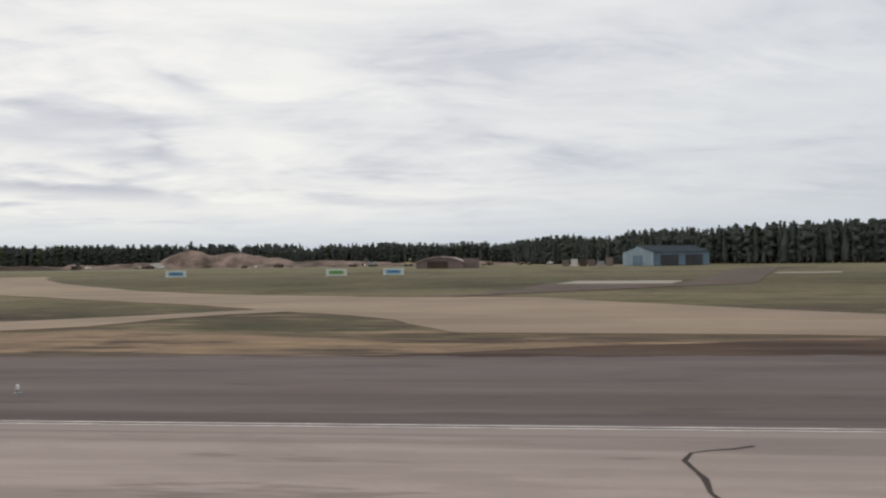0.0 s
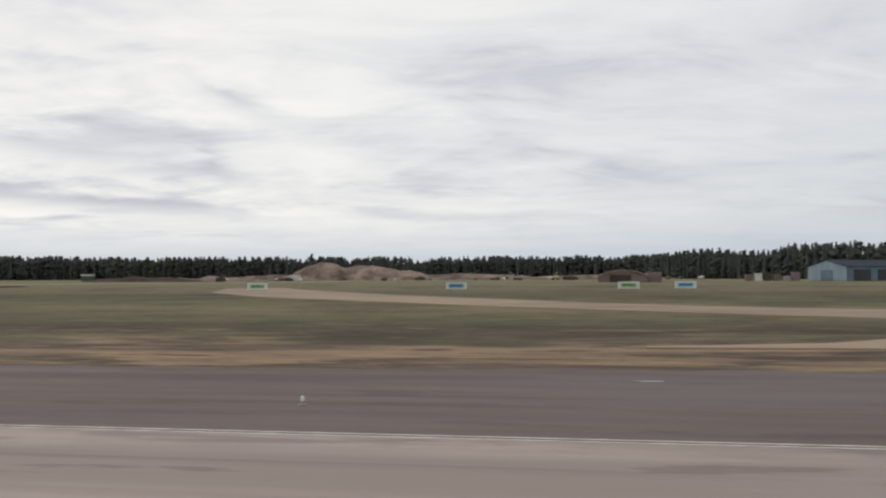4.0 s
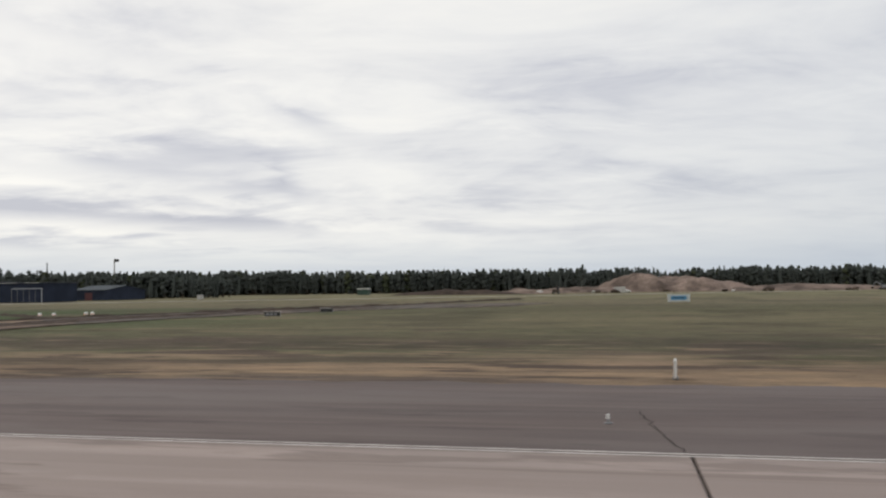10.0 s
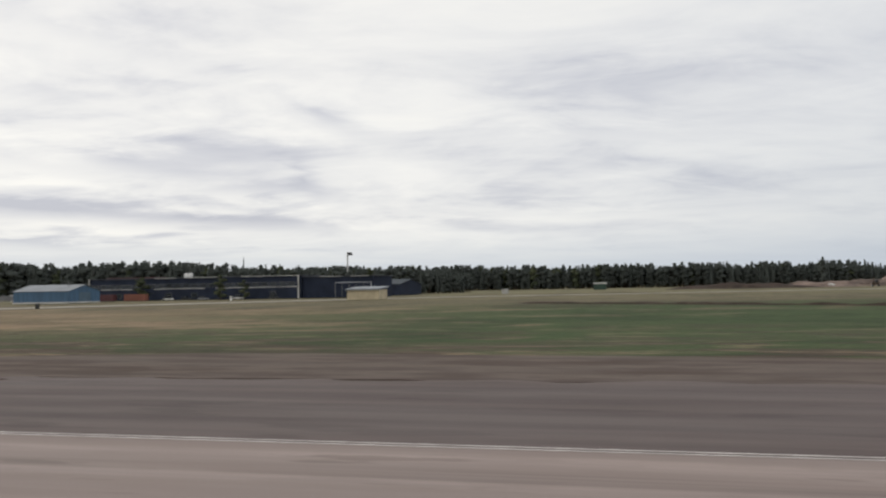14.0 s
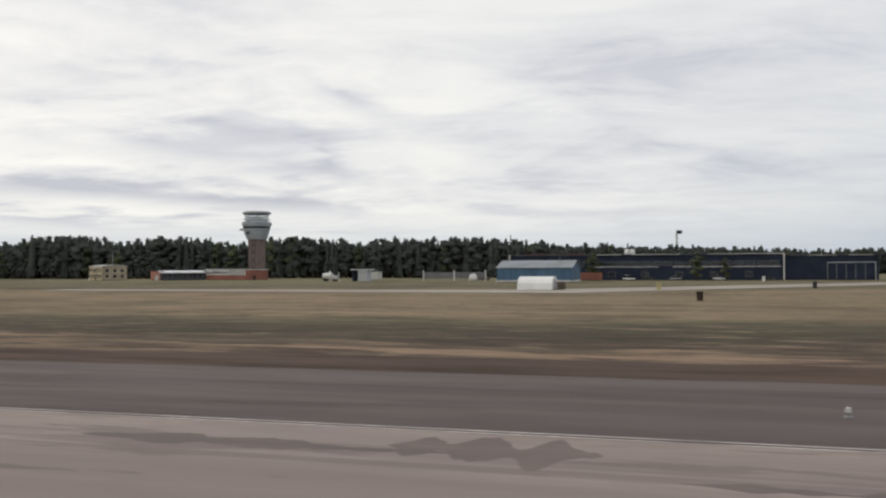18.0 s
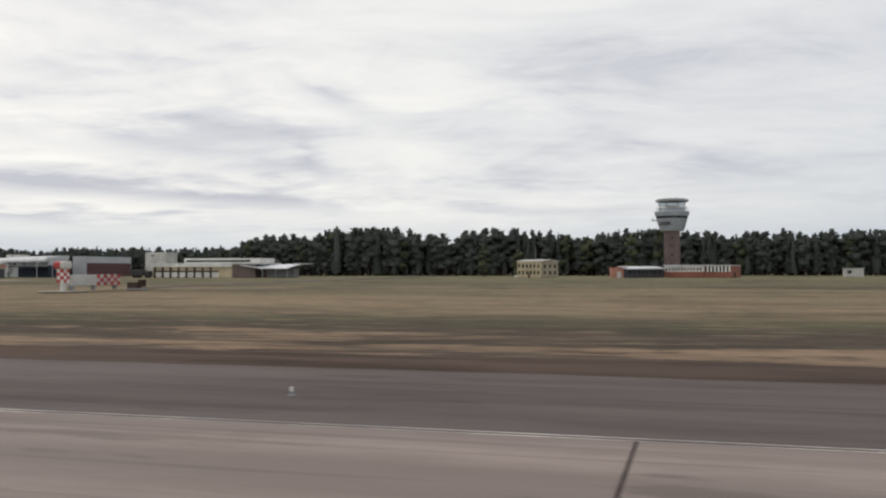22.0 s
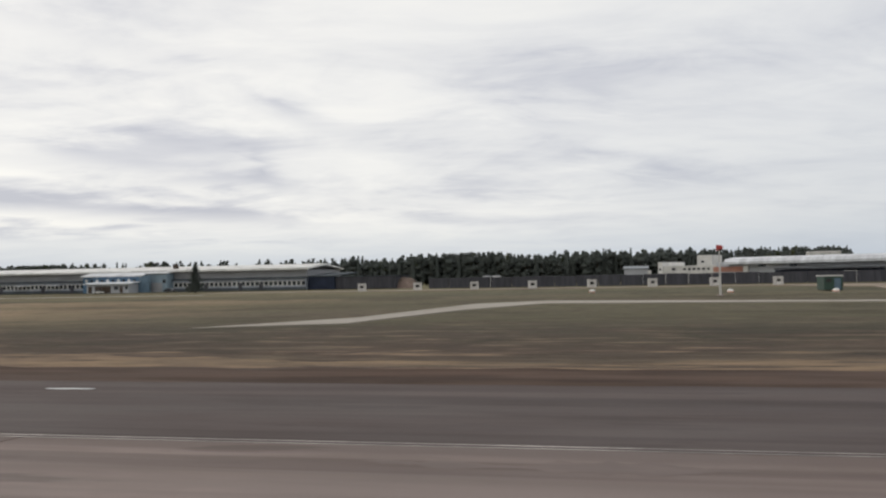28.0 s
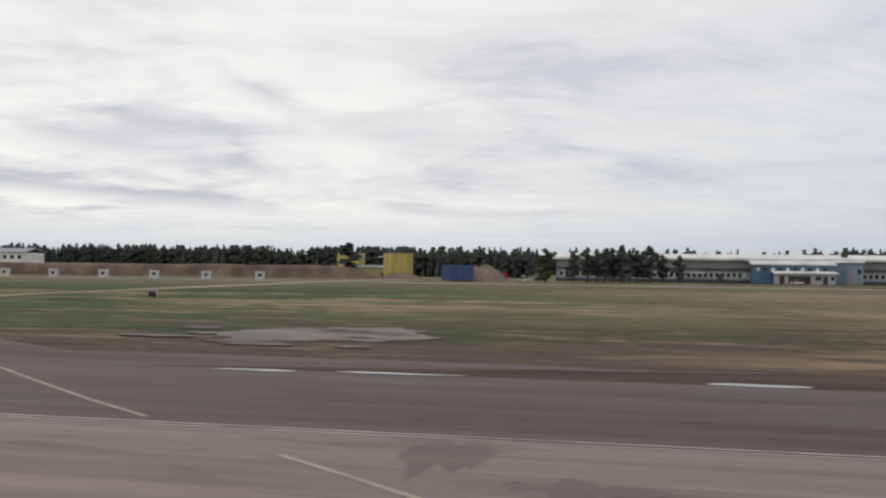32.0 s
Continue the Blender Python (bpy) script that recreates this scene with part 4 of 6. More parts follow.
def gable(parent, x0, x1, y0, y1, eave, ridge, wall, roof, over=0.25, name="roof"):
    """Walls and a pitched roof whose ridge runs along x."""
    mid = (y0 + y1) / 2
    part("wall", prism([(y0, 0), (y1, 0), (y1, eave), (mid, ridge - 0.08), (y0, eave)], "x", x0, x1), wall, parent)
    for s in (-1, 1):
        e = y0 - over if s < 0 else y1 + over
        d = (ridge - eave) / (mid - y0) * over
        part(name, prism([(e, eave - d), (e, eave - d + 0.09), (mid, ridge + 0.09), (mid, ridge)], "x", x0 - over, x1 + over), roof, parent)


# navy office and hangar block with pale window bands
o = thing("office_building", -287, 179, 0, 0, "long dark navy office block with pale window bands", "building")
part("wall", box(-26, 25.4, 0, 14, 0, 4.75), NAVY, o)
part("roof", box(-26.2, 25.6, -0.3, 14.2, 4.75, 4.95), DARKROOF, o)
for a, b in ((-9, -4), (-2, 7), (12, 25.5)):
    part("fascia", box(a, b, -0.36, -0.30, 4.80, 4.92, 0), OFFWHITE, o, "pale roof fascia strip")
for a, b in ((-26, -15), (-9.6, 3), (5.6, 25)):
    part("band", box(a, b, -0.07, 0, 2.42, 2.56, 0), OFFWHITE, o, "pale sill band")
for i in range(24):
    x = -25.4 + 2.1 * i
    window(o, x, x + 1.6, 2.75, 3.5, -0.02, MESH)
    if i % 3 == 0:
        window(o, x, x + 1.3, 0.6, 1.5, -0.02, MESH)
part("plant_room", box(-24, -12, 3, 9, 4.95, 5.2), RED, o)
for x in (-3.2, -2.2):
    part("roof_dome", lathe([(0.5, 4.95), (0.55, 5.4), (0.45, 5.8), (0.15, 6.0)], 14), WHITE, o, "white roof dome").location = (x, 3, 0)
for x in (-26.1, 25.3):
    part("corner_post", box(x, x + 0.28, -0.55, -0.40, 0, 4.95, 0.02), OFFWHITE, o, "tall pale corner post")
h = thing("hangar", -253.4, 180.5, 0, 0, "dark navy hangar with a pale outlined door", "building")
part("wall", box(-8, 8, 0, 12, 0, 4.4), NAVY, h)
part("roof", box(-8.3, 8.3, -0.3, 12.3, 4.4, 4.6), DARKROOF, h)
part("door", box(-0.5, 7.4, -0.08, 0, 0, 3.1, 0), NAVY, h, "dark blue sliding door")
for a in ((-0.65, -0.5, 0, 3.25), (7.4, 7.55, 0, 3.25), (-0.5, 7.4, 3.1, 3.25)):
    part("door_frame", box(a[0], a[1], -0.14, -0.02, a[2], a[3], 0), PALEGREY if a[3] - a[2] < 1 or a[0] > 5 else MESH, h)
for i in range(4):
    part("door_rib", box(0.9 + 1.6 * i, 1.02 + 1.6 * i, -0.11, -0.08, 0.1, 3.0, 0), MESH, h)
for a, b in ((-4, 1), (3, 7)):
    part("fascia", box(a, b, -0.36, -0.30, 4.45, 4.56, 0), OFFWHITE, h)

s = thing("blue_shed", -254.5, 210, 0, 0, "small dark blue gabled shed by the hangar", "building")
gable(s, -5.2, 5.2, 0, 18, 2.7, 3.9, NAVY, SLATE)
part("door", box(-1.2, 1.0, -0.06, 0, 0, 2.0), RED, s, "dull red door")
g = thing("cream_garage", -233.4, 142, 0, 0, "low cream garage with a grey felt roof", "building")
part("wall", box(-2.9, 2.7, 0, 4.2, 0, 1.62), CREAM, g)
part("roof", prism([(-0.35, 1.58), (4.5, 1.95), (4.5, 2.2), (-0.35, 1.83)], "x", -3.1, 2.9), GREYROOF, g)
for x in (-1.9, -0.1, 1.7):
    part("garage_door", box(x - 0.75, x + 0.75, -0.05, 0, 0, 1.3, 0), CREAM, g)

b = thing("blue_hall", -302.3, 149.5, 0, 0, "blue sheet-metal storage hall with a grey roof", "building")
gable(b, -6.3, 6.3, 0, 9.5, 2.35, 3.55, BLUE, GREYROOF, 0.2)
part("plinth", box(-6.4, 6.4, -0.06, 9.56, 0, 0.3), OFFWHITE, b)
part("door", box(6.25, 6.36, 3, 6.5, 0.05, 2.1), TEAL, b, "large blue-grey side door")
for i in range(24):
    part("cladding_rib", box(-6.2 + 0.53 * i, -6.14 + 0.53 * i, -0.04, 0, 0.3, 2.3, 0), BLUE, b)
part("flue", rod((3.8, 3.2, 3.0), (3.8, 3.2, 4.1), 0.07), STEEL, b)

t = thing("storage_tent", -290.6, 92.5, 0, 0, "white arched canvas storage tent beside the apron road", "tent")
arch = [(1.75 * math.cos(math.pi * i / 10) * (1 if i not in (0, 10) else 1.02), 1.32 * math.sin(math.pi * i / 10) ** 0.6) for i in range(11)]
part("canopy", prism(arch, "x", -1.75, 1.75), CANVAS, t, "", False)
for i in range(5):
    x = -1.75 + 0.875 * i
    part("hoop", prism([(u * 1.015, z * 1.015) for u, z in arch], "x", x - 0.025, x + 0.025), WHITE, t)
part("door_flap", box(1.75, 1.80, -0.5, 0.5, 0, 0.95), GREY, t)
c = thing("crate", -288.1, 92, 0, 0, "dark weathered crate beside the white tent", "crate")
for k in range(4):
    part("crate_board", box(-0.4, 0.4, -0.4, 0.4, 0.02 + 0.2 * k, 0.19 + 0.2 * k, 0.02), BARK, c)

# control tower
t = thing("control_tower", -386.9, 211.3, 0, 0, "control tower with a pinkish shaft and pale grey flared cab", "control tower")
T8 = math.pi / 8
part("shaft", box(-1.7, 1.7, -1.7, 1.7, 0, 10.3, 0.25), COLUMN, t)
for x in (-1.45, -0.5, 0.5, 1.45):
    part("shaft_rib", box(x - 0.07, x + 0.07, -1.79, -1.68, 0, 10.0, 0.02), SHAFTRIB, t)
for z in (2.5, 4.5, 6.5, 8.3):
    part("shaft_window", box(-0.2, 0.2, -1.76, -1.66, z, z + 0.6, 0), GLASS, t)


def flare(z):
    """The radius of the tower's flared cab at a height."""
    return 2.62 + (z - 10.35) * 0.315


part("lower_cab", lathe([(1.9, 10.0), (2.45, 10.15), (2.62, 10.35), (flare(12.95), 12.95)], 16), CAB, t)
part("cab_seam", lathe([(flare(11.2) + 0.03, 11.2), (flare(11.28) + 0.03, 11.28)], 16, False), GREY, t)
part("window_band", lathe([(flare(12.95) - 0.06, 12.95), (flare(13.45) - 0.06, 13.45)], 16), GLASS, t, "dark window strip round the flared cab")
part("upper_cab", lathe([(flare(13.45), 13.45), (flare(14.0), 14.0), (3.82, 14.2), (3.82, 14.5), (3.0, 14.75)], 16), CAB, t)
for k in range(3):
    a = radians(-150 + 22 * k)
    part("lower_window", box(-0.62, 0.62, -0.08, 0.08, 11.5, 12.15, 0), GLASS, t).matrix_basis = pose(flare(11.85) * math.cos(a), flare(11.85) * math.sin(a), 0, 0, 0, -60 + 22 * k)
part("waist", lathe([(2.85, 14.7), (2.85, 15.3)], 16), CAB, t)
part("gallery_rail", lathe([(3.35, 15.25), (3.35, 15.42)], 16, False), WHITE, t, "white gallery rail")
for i in range(12):
    a = math.pi / 6 * i
    part("rail_post", rod((3.35 * math.cos(a), 3.35 * math.sin(a), 14.5), (3.35 * math.cos(a), 3.35 * math.sin(a), 15.3), 0.04, 5), WHITE, t)
part("control_room_glass", lathe([(2.8, 15.3), (3.2, 16.7)], 8, False, turn=T8), PANE, t, "outward-leaning clear control room glazing")
part("console", lathe([(1.5, 15.3), (1.7, 15.75), (1.2, 15.78)], 10), GREY, t, "grey console inside the control room")
part("roof", lathe([(3.3, 16.65), (3.65, 16.75), (3.6, 17.15), (3.0, 17.35)], 16), GREY, t)
for i in range(8):
    a = T8 + math.pi / 4 * i
    part("mullion", rod((2.83 * math.cos(a), 2.83 * math.sin(a), 15.3), (3.23 * math.cos(a), 3.23 * math.sin(a), 16.7), 0.06, 6), CAB, t)
part("balcony", box(-4.3, -3.0, -1.2, 0.8, 12.45, 12.62), CAB, t)
part("balcony_rail", box(-4.3, -4.22, -1.2, 0.8, 12.62, 13.0), STEEL, t)
for x, z in ((-0.8, 17.8), (0.5, 17.6), (1.2, 17.9)):
    part("aerial", rod((x, 0, 17.3), (x, 0, z), 0.03, 5), STEEL, t)
def span(name, p, q, label, category="building"):
    """A thing whose local x runs along the ground from p to q; returns it and the length."""
    return thing(name, p[0], p[1], 0, math.degrees(math.atan2(q[1] - p[1], q[0] - p[0])), label, category), math.dist(p, q)


r, w = span("tower_annexe", (-380.1, 186.0), (-375.2, 184.5), "low red-brick annexe with tall white window piers below the tower")
part("wall", box(0, w, 0, 7, 0, 2.25), BRICK, r)
part("roof", box(-0.15, w + 0.1, -0.2, 7.2, 2.25, 2.45), OFFWHITE, r)
for i in range(7):
    x = 0.1 + (w - 0.2) * i / 7
    part("window", box(x, x + 0.38, -0.03, 0.1, 1.15, 2.15, 0), GLASS, r)
    part("window_pier", box(x + 0.38, x + (w - 0.2) / 7, -0.12, 0, 1.1, 2.24, 0), WHITE, r)
part("side_door", box(w - 0.02, w + 0.06, 2.2, 3.1, 0, 1.1, 0), BARK, r)
r, w = span("window_wing", (-387.8, 188.5), (-380.2, 186.1), "brick wing with small windows in a white upper wall")
part("wall", box(0, w, 0, 6, 0, 1.15), BRICK, r)
part("upper_wall", box(0, w, 0.02, 6, 1.15, 2.3), WHITE, r)
part("roof", box(-0.2, w, -0.25, 6.2, 2.3, 2.5), PALEROOF, r)
for i in range(12):
    x = 0.3 + (w - 0.5) * i / 12
    part("window", box(x, x + 0.3, -0.03, 0.1, 1.35, 1.95, 0), GLASS, r)
r, w = span("low_wing", (-394.6, 180.8), (-387.9, 188.3), "low dark wing with a pale sloping roof")
part("wall", box(0, w, 0, 4, 0, 1.75), FENCE, r)
part("roof", prism([(-0.4, 1.65), (2, 2.05), (4.3, 1.75), (4.3, 1.9), (2, 2.25), (-0.4, 1.8)], "x", -0.3, w + 0.2), PALEROOF, r)
for i in range(8):
    part("window", box(0.5 + 1.15 * i, 1.2 + 1.15 * i, -0.03, 0.1, 0.75, 1.4, 0), GLASS, r)
r = thing("brick_porch", -397.6, 181.0, 0, 10, "small salmon brick porch at the end of the low wing", "building")
part("wall", box(0, 3.0, 0, 4, 0, 1.95), SALMON, r)
part("roof", box(-0.15, 3.15, -0.15, 4.15, 1.95, 2.1), BRICK, r)
part("door", box(1.1, 1.9, -0.05, 0, 0, 1.2, 0), OFFWHITE, r)
c = thing("white_cabin", -351.0, 200.0, 0, 0, "white flat-roofed cabin at the edge of the wood", "cabin")
part("body", box(-1.8, 1.8, 0, 2.4, 0, 1.7, 0.03), OFFWHITE, c)
part("roof", box(-1.95, 1.95, -0.15, 2.55, 1.7, 1.85), GREYROOF, c)
part("window", box(-1.3, -0.5, -0.05, 0.02, 0.7, 1.3, 0), GLASS, c)

y = thing("cream_house", -411.6, 182.2, 0, -23, "weathered two-storey cream house with a low roof", "house")
part("wall", box(-5.8, 0, 0, 6.4, 0, 3.25, 0.03), CREAM, y)
part("side_wall", prism([(-0.02, 0), (6.42, 0), (6.42, 3.25), (3.2, 3.55), (-0.02, 3.25)], "x", 0.0, 0.03), DULLCREAM, y, "weathered gable wall, coloured darker as the unlit side")
part("roof", prism([(-0.2, 3.25), (3.2, 3.55), (6.6, 3.25), (6.6, 3.38), (3.2, 3.70), (-0.2, 3.38)], "x", -5.95, 0.15), OFFWHITE, y)
for k in range(6):
    x = -5.5 + 0.92 * k
    window(y, x, x + 0.48, 2.0, 2.75, -0.02, CREAM)
    window(y, x, x + 0.48, 0.65, 1.4, -0.02, CREAM)
for v in (0.9, 2.9, 4.8):
    part("side_window", box(0.03, 0.06, v, v + 0.7, 1.95, 2.65, 0), GLASS, y)
    part("side_window", box(0.03, 0.06, v, v + 0.7, 0.65, 1.3, 0), GLASS, y)
part("entrance_step", box(-6.6, -5.82, 0.2, 1.6, 0, 0.5, 0.02), OFFWHITE, y)
part("door", box(-3.2, -2.7, -0.05, 0, 0, 1.1, 0), BARK, y)
part("aerial_mast", rod((-5.0, 5.6, 3.3), (-5.0, 5.6, 6.6), 0.05, 6), STEEL, y)

k = thing("guard_hut", -337, 160, 0, 0, "pale blue hut with a wide flat roof", "hut")
part("wall", box(-1.0, 0.9, 0, 2.2, 0, 2.1), PALEGREY, k)
part("roof", box(-2.4, 1.4, -0.4, 2.6, 2.1, 2.3), PALEROOF, k)
part("pier", box(-2.1, -1.8, 0, 2.0, 0, 2.1), NAVY, k)
part("door", box(-0.3, 0.4, -0.05, 0, 0.05, 1.5, 0), OFFWHITE, k)
v = thing("white_tank_trailer", -345.0, 163, 0, 0, "white tank trailer parked by the fence", "trailer")
part("tank", prism([(0.7 * math.cos(2 * math.pi * i / 12), 1.0 + 0.6 * math.sin(2 * math.pi * i / 12)) for i in range(12)], "x", -1.3, 0.4), WHITE, v)
part("cab", box(0.5, 1.6, -0.6, 0.6, 0.3, 1.1, 0.1), OFFWHITE, v)
for x in (-0.9, 1.1):
    part("wheel", rod((x, -0.65, 0.26), (x, 0.65, 0.26), 0.26, 12), RUBBER, v)
part("ladder_mast", rod((1.9, 0, 0), (1.9, 0, 1.7), 0.05, 6), WHITE, v)
part("mast_ball", lathe([(0.05, 1.5), (0.22, 1.65), (0.22, 1.8), (0.05, 1.95)], 10), WHITE, v)
f = thing("compound_fence", -314.7, 166, 0, 0, "pale mesh compound fence between grey posts", "fence")
for i in range(3):
    part("fence_post", box(-12.4 + 6.1 * i, -12.15 + 6.1 * i, -0.1, 0.1, 0, 2.0), OFFWHITE, f)
for i in range(2):
    part("fence_panel", box(-12.1 + 6.1 * i, -6.4 + 6.1 * i, -0.03, 0.03, 0.5, 1.5, 0), MESH, f)
    for j in range(4):
        part("fence_rail", box(-12.1 + 6.1 * i, -6.4 + 6.1 * i, -0.06, 0.06, 0.3 + 0.42 * j, 0.38 + 0.42 * j, 0), STEEL, f)
tagged(finish("white_tank", lathe([(0.75, 0), (0.78, 0.5), (0.7, 1.0), (0.4, 1.3), (0.1, 1.38)], 16), WHITE, True), "white domed water tank by the fence", "tank").matrix_basis = pose(-316.9, 165, 0)

# masts
for x, y0, z, lamp in ((-284.5, 266, 13.1, True), (-341.6, 307, 14.0, False)):
    m = thing("radio_mast", x, y0, 0, 0, "slim steel mast rising above the trees", "mast", "masts in the wood")
    part("mast_tube", lathe([(0.30, 0), (0.26, z * 0.6), (0.2, z)], 8), OFFWHITE if lamp else STEEL, m)
    if lamp:
        part("lamp_head", box(0.2, 1.5, -0.3, 0.3, z - 1.0, z - 0.1), BLACK, m)
    for kz in range(6):
        part("rung", box(-0.45, 0.45, -0.05, 0.05, z * (0.5 + 0.08 * kz), z * (0.5 + 0.08 * kz) + 0.08, 0), STEEL, m)

# checkered tower trailer on the grass
q = thing("checkered_beacon", -434.2, 67.6, 0, 0, "red and white checkered beacon cabin on the grass", "beacon")
part("foot", box(-0.17, 0.17, -0.17, 0.17, 0.05, 0.8, 0.02), WHITE, q)
part("column", box(-0.36, 0.36, -0.36, 0.36, 0.74, 1.96, 0.02), WHITE, q)
for i in range(4):
    for j in range(2):
        if (i + j) % 2 == 0:
            part("red_panel", box(-0.36 + 0.36 * j, 0.36 * j, -0.385, -0.35, 0.76 + 0.30 * i, 1.06 + 0.30 * i, 0), REDPL, q)
            part("red_panel", box(0.35, 0.385, -0.36 + 0.36 * j, 0.36 * j, 0.76 + 0.30 * i, 1.06 + 0.30 * i, 0), REDPL, q)
part("head", box(-0.6, 0.6, -0.5, 0.5, 1.96, 2.66, 0.12), OFFWHITE, q)
part("head_cover", box(-0.63, 0.16, -0.54, 0.4, 1.99, 2.64, 0.12), REDPL, q, "red hood on the beacon head")
part("equipment_box", box(-0.75, -0.05, 1.2, 8.2, 0.45, 1.45, 0.04), OFFWHITE, q)
for i in range(7):
    for j in range(3):
        if (i + j) % 2 == 0:
            for a, b2 in ((-0.78, -0.74), (-0.06, -0.02)):
                part("check_panel", box(a, b2, 4.7 + 0.5 * i, 5.2 + 0.5 * i, 0.46 + 0.33 * j, 0.79 + 0.33 * j, 0), REDPL, q)
for v in (1.6, 4.6, 7.8):
    part("box_leg", box(-0.6, -0.2, v - 0.1, v + 0.1, 0.06, 0.46, 0), STEEL, q)
part("sled", lathe([(2.0, 0.0), (2.0, 0.05), (1.9, 0.07)], 24), ROAD, q, "flat pale round footing")
w = thing("generator_cart", -432.4, 75.5, 0, 0, "rusty brown generator cart beside the beacon", "cart")
part("engine_box", box(-0.6, 0.5, -0.4, 0.4, 0.15, 0.7), BARK, w)
part("bracket", box(0.5, 1.0, -0.3, 0.3, 0.3, 0.95), EARTH, w)
part("skid", box(-0.7, 1.1, -0.45, 0.45, 0, 0.15), STEEL, w)

# pale station building
p = thing("fire_station", -485, 180, 0, 0, "long off-white station with garage bays and a flat roof", "building")
part("wall", box(-14, 6, 0, 9, 0, 2.9), CREAM, p)
part("parapet", box(-14.3, 6.3, -0.4, 9.3, 2.3, 3.2), WHITE, p)
part("upper_storey", box(-8.5, 10.5, 4, 11, 3.2, 4.3), WHITE, p)
part("upper_glazing", box(-8, 8, 3.96, 4.1, 3.45, 3.9, 0), GLASS, p)
for i in range(8):
    x = -13.2 + 2.0 * i
    part("garage_door", box(x, x + 1.6, -0.06, 0, 0.05, 1.15, 0), WHITE, p)
    part("glazed_panel", box(x, x + 1.6, -0.05, 0, 1.25, 1.55, 0), GLASS, p)
    part("bay_pier", box(x - 0.4, x, -0.3, 0.05, 0, 2.3), BARK, p)
part("end_block", box(6, 11.5, -0.5, 9, 0, 2.9), COLUMN, p, "grey-brown end block")
part("end_roof", box(5.8, 13, -0.9, 9.4, 2.9, 3.2), OFFWHITE, p)
bm = bmesh.new()
edge = [(8.5, 2.75, 3.05), (13.4, 2.05, 2.85), (19.5, 2.05, 3.05), (22.7, 3.0, 3.12)]
rows = [[bm.verts.new(c) for c in ((x, -1.5, a), (x, 5.0, b2), (x, 5.0, b2 - 0.15), (x, -1.5, a - 0.15))] for x, a, b2 in edge]
for g, h in zip(rows, rows[1:]):
    for i in range(4):
        bm.faces.new((g[i], g[(i + 1) % 4], h[(i + 1) % 4], h[i]))
bm.faces.new(rows[0])
bm.faces.new(rows[-1][::-1])
bmesh.ops.recalc_face_normals(bm, faces=bm.faces)
part("canopy", bm, PALEROOF, p, "white butterfly canopy")
for x, z in ((13.5, 1.9), (16.5, 1.9), (19.3, 1.9)):
    part("canopy_post", box(x, x + 0.2, -1.2, -1.0, 0, z), STEEL, p)
part("canopy_wall", box(13, 19.5, 2, 4.6, 0, 2.0), GREY, p)
d = thing("parked_truck", -500.6, 178, 0, 0, "dark parked truck by the station", "truck")
part("cab", box(1.2, 2.4, -0.7, 0.7, 0.3, 1.5, 0.12), BLACK, d)
part("load_box", box(-2.4, 1.1, -0.75, 0.75, 0.45, 1.7, 0.06), BLACK, d)
for x in (-1.6, -0.6, 1.7):
    part("wheel", rod((x, -0.75, 0.3), (x, 0.75, 0.3), 0.3, 12), RUBBER, d)

# terminal group
m = thing("terminal_building", -571, 208, 0, -30, "pale grey terminal with a silver roof and dark red wall", "building")
part("west_gable", box(0, 1.0, -0.3, 10, 0, 4.6), WHITE, m)
part("gable_window", box(0.3, 0.75, -0.34, -0.28, 2.7, 3.2, 0), GLASS, m)
part("west_wing", box(1.02, 13.5, 0, 12, 0, 3.7), OFFWHITE, m)
for i in range(6):
    part("window", box(6.0 + 1.1 * i, 6.6 + 1.1 * i, -0.05, 0.05, 2.7, 3.15, 0), GLASS, m)
part("window", box(3.2, 4.1, -0.05, 0.05, 2.7, 3.25, 0), GLASS, m)
part("roof_house", box(7.2, 10.6, 4, 9, 3.7, 5.9), OFFWHITE, m)
part("house_window", box(8.2, 8.9, 3.95, 4.1, 4.3, 4.7, 0), GLASS, m)
part("hall_wall", box(13.52, 48, 0.6, 4, 0, 4.2), PALEGREY, m)
part("orange_wall", box(13.0, 19.5, -0.12, -0.02, 2.2, 3.25, 0), SALMON, m, "faded orange wall panel")
part("orange_parapet", box(13.52, 19.6, -0.02, 0.58, 0, 3.5), PALEGREY, m)
part("white_bay", box(19.62, 20.6, -0.2, 0.58, 1.2, 3.4), WHITE, m)
part("roof_shell", prism([(-1.4, 3.7), (4.6, 4.2), (4.6, 5.2), (3, 5.2), (-0.7, 4.8), (-1.4, 4.2)], "x", 16, 48), PALEROOF, m, "bright silver rounded roof")
# shade below the silver roof is painted: dark canopy, navy wall behind it
part("canopy_shade", box(27, 47, -2.4, 0.58, 2.45, 2.7), DARKROOF, m, "flat canopy coloured dark for the shade under the roof")
part("dark_wall", box(26, 47, 0.46, 0.58, 0, 2.4, 0), NAVY, m)
for x in (22.5, 29.0):
    part("window", box(x, x + 1.6, 0.5, 0.62, 3.1, 3.6, 0), GLASS, m)
part("east_hall", box(48.02, 50.5, -0.4, 2, 0, 4.6), PALEGREY, m)
part("dark_bay", box(48.2, 50.4, -0.5, -0.42, 0, 2.9, 0), NAVY, m)
part("dark_end", box(50.5, 50.56, -0.3, 1.9, 0, 3.0, 0), NAVY, m)
part("white_gate", box(44.5, 47.5, -14.0, -13.8, 0, 2.0), OFFWHITE, m)
part("flag_post", rod((50.5, -4, 0), (50.5, -4, 4.9), 0.07, 6), OFFWHITE, m)
d = thing("red_wing", -530.0, 198, 0, 11, "low wing with a dark red wall and a pale roof band", "building")
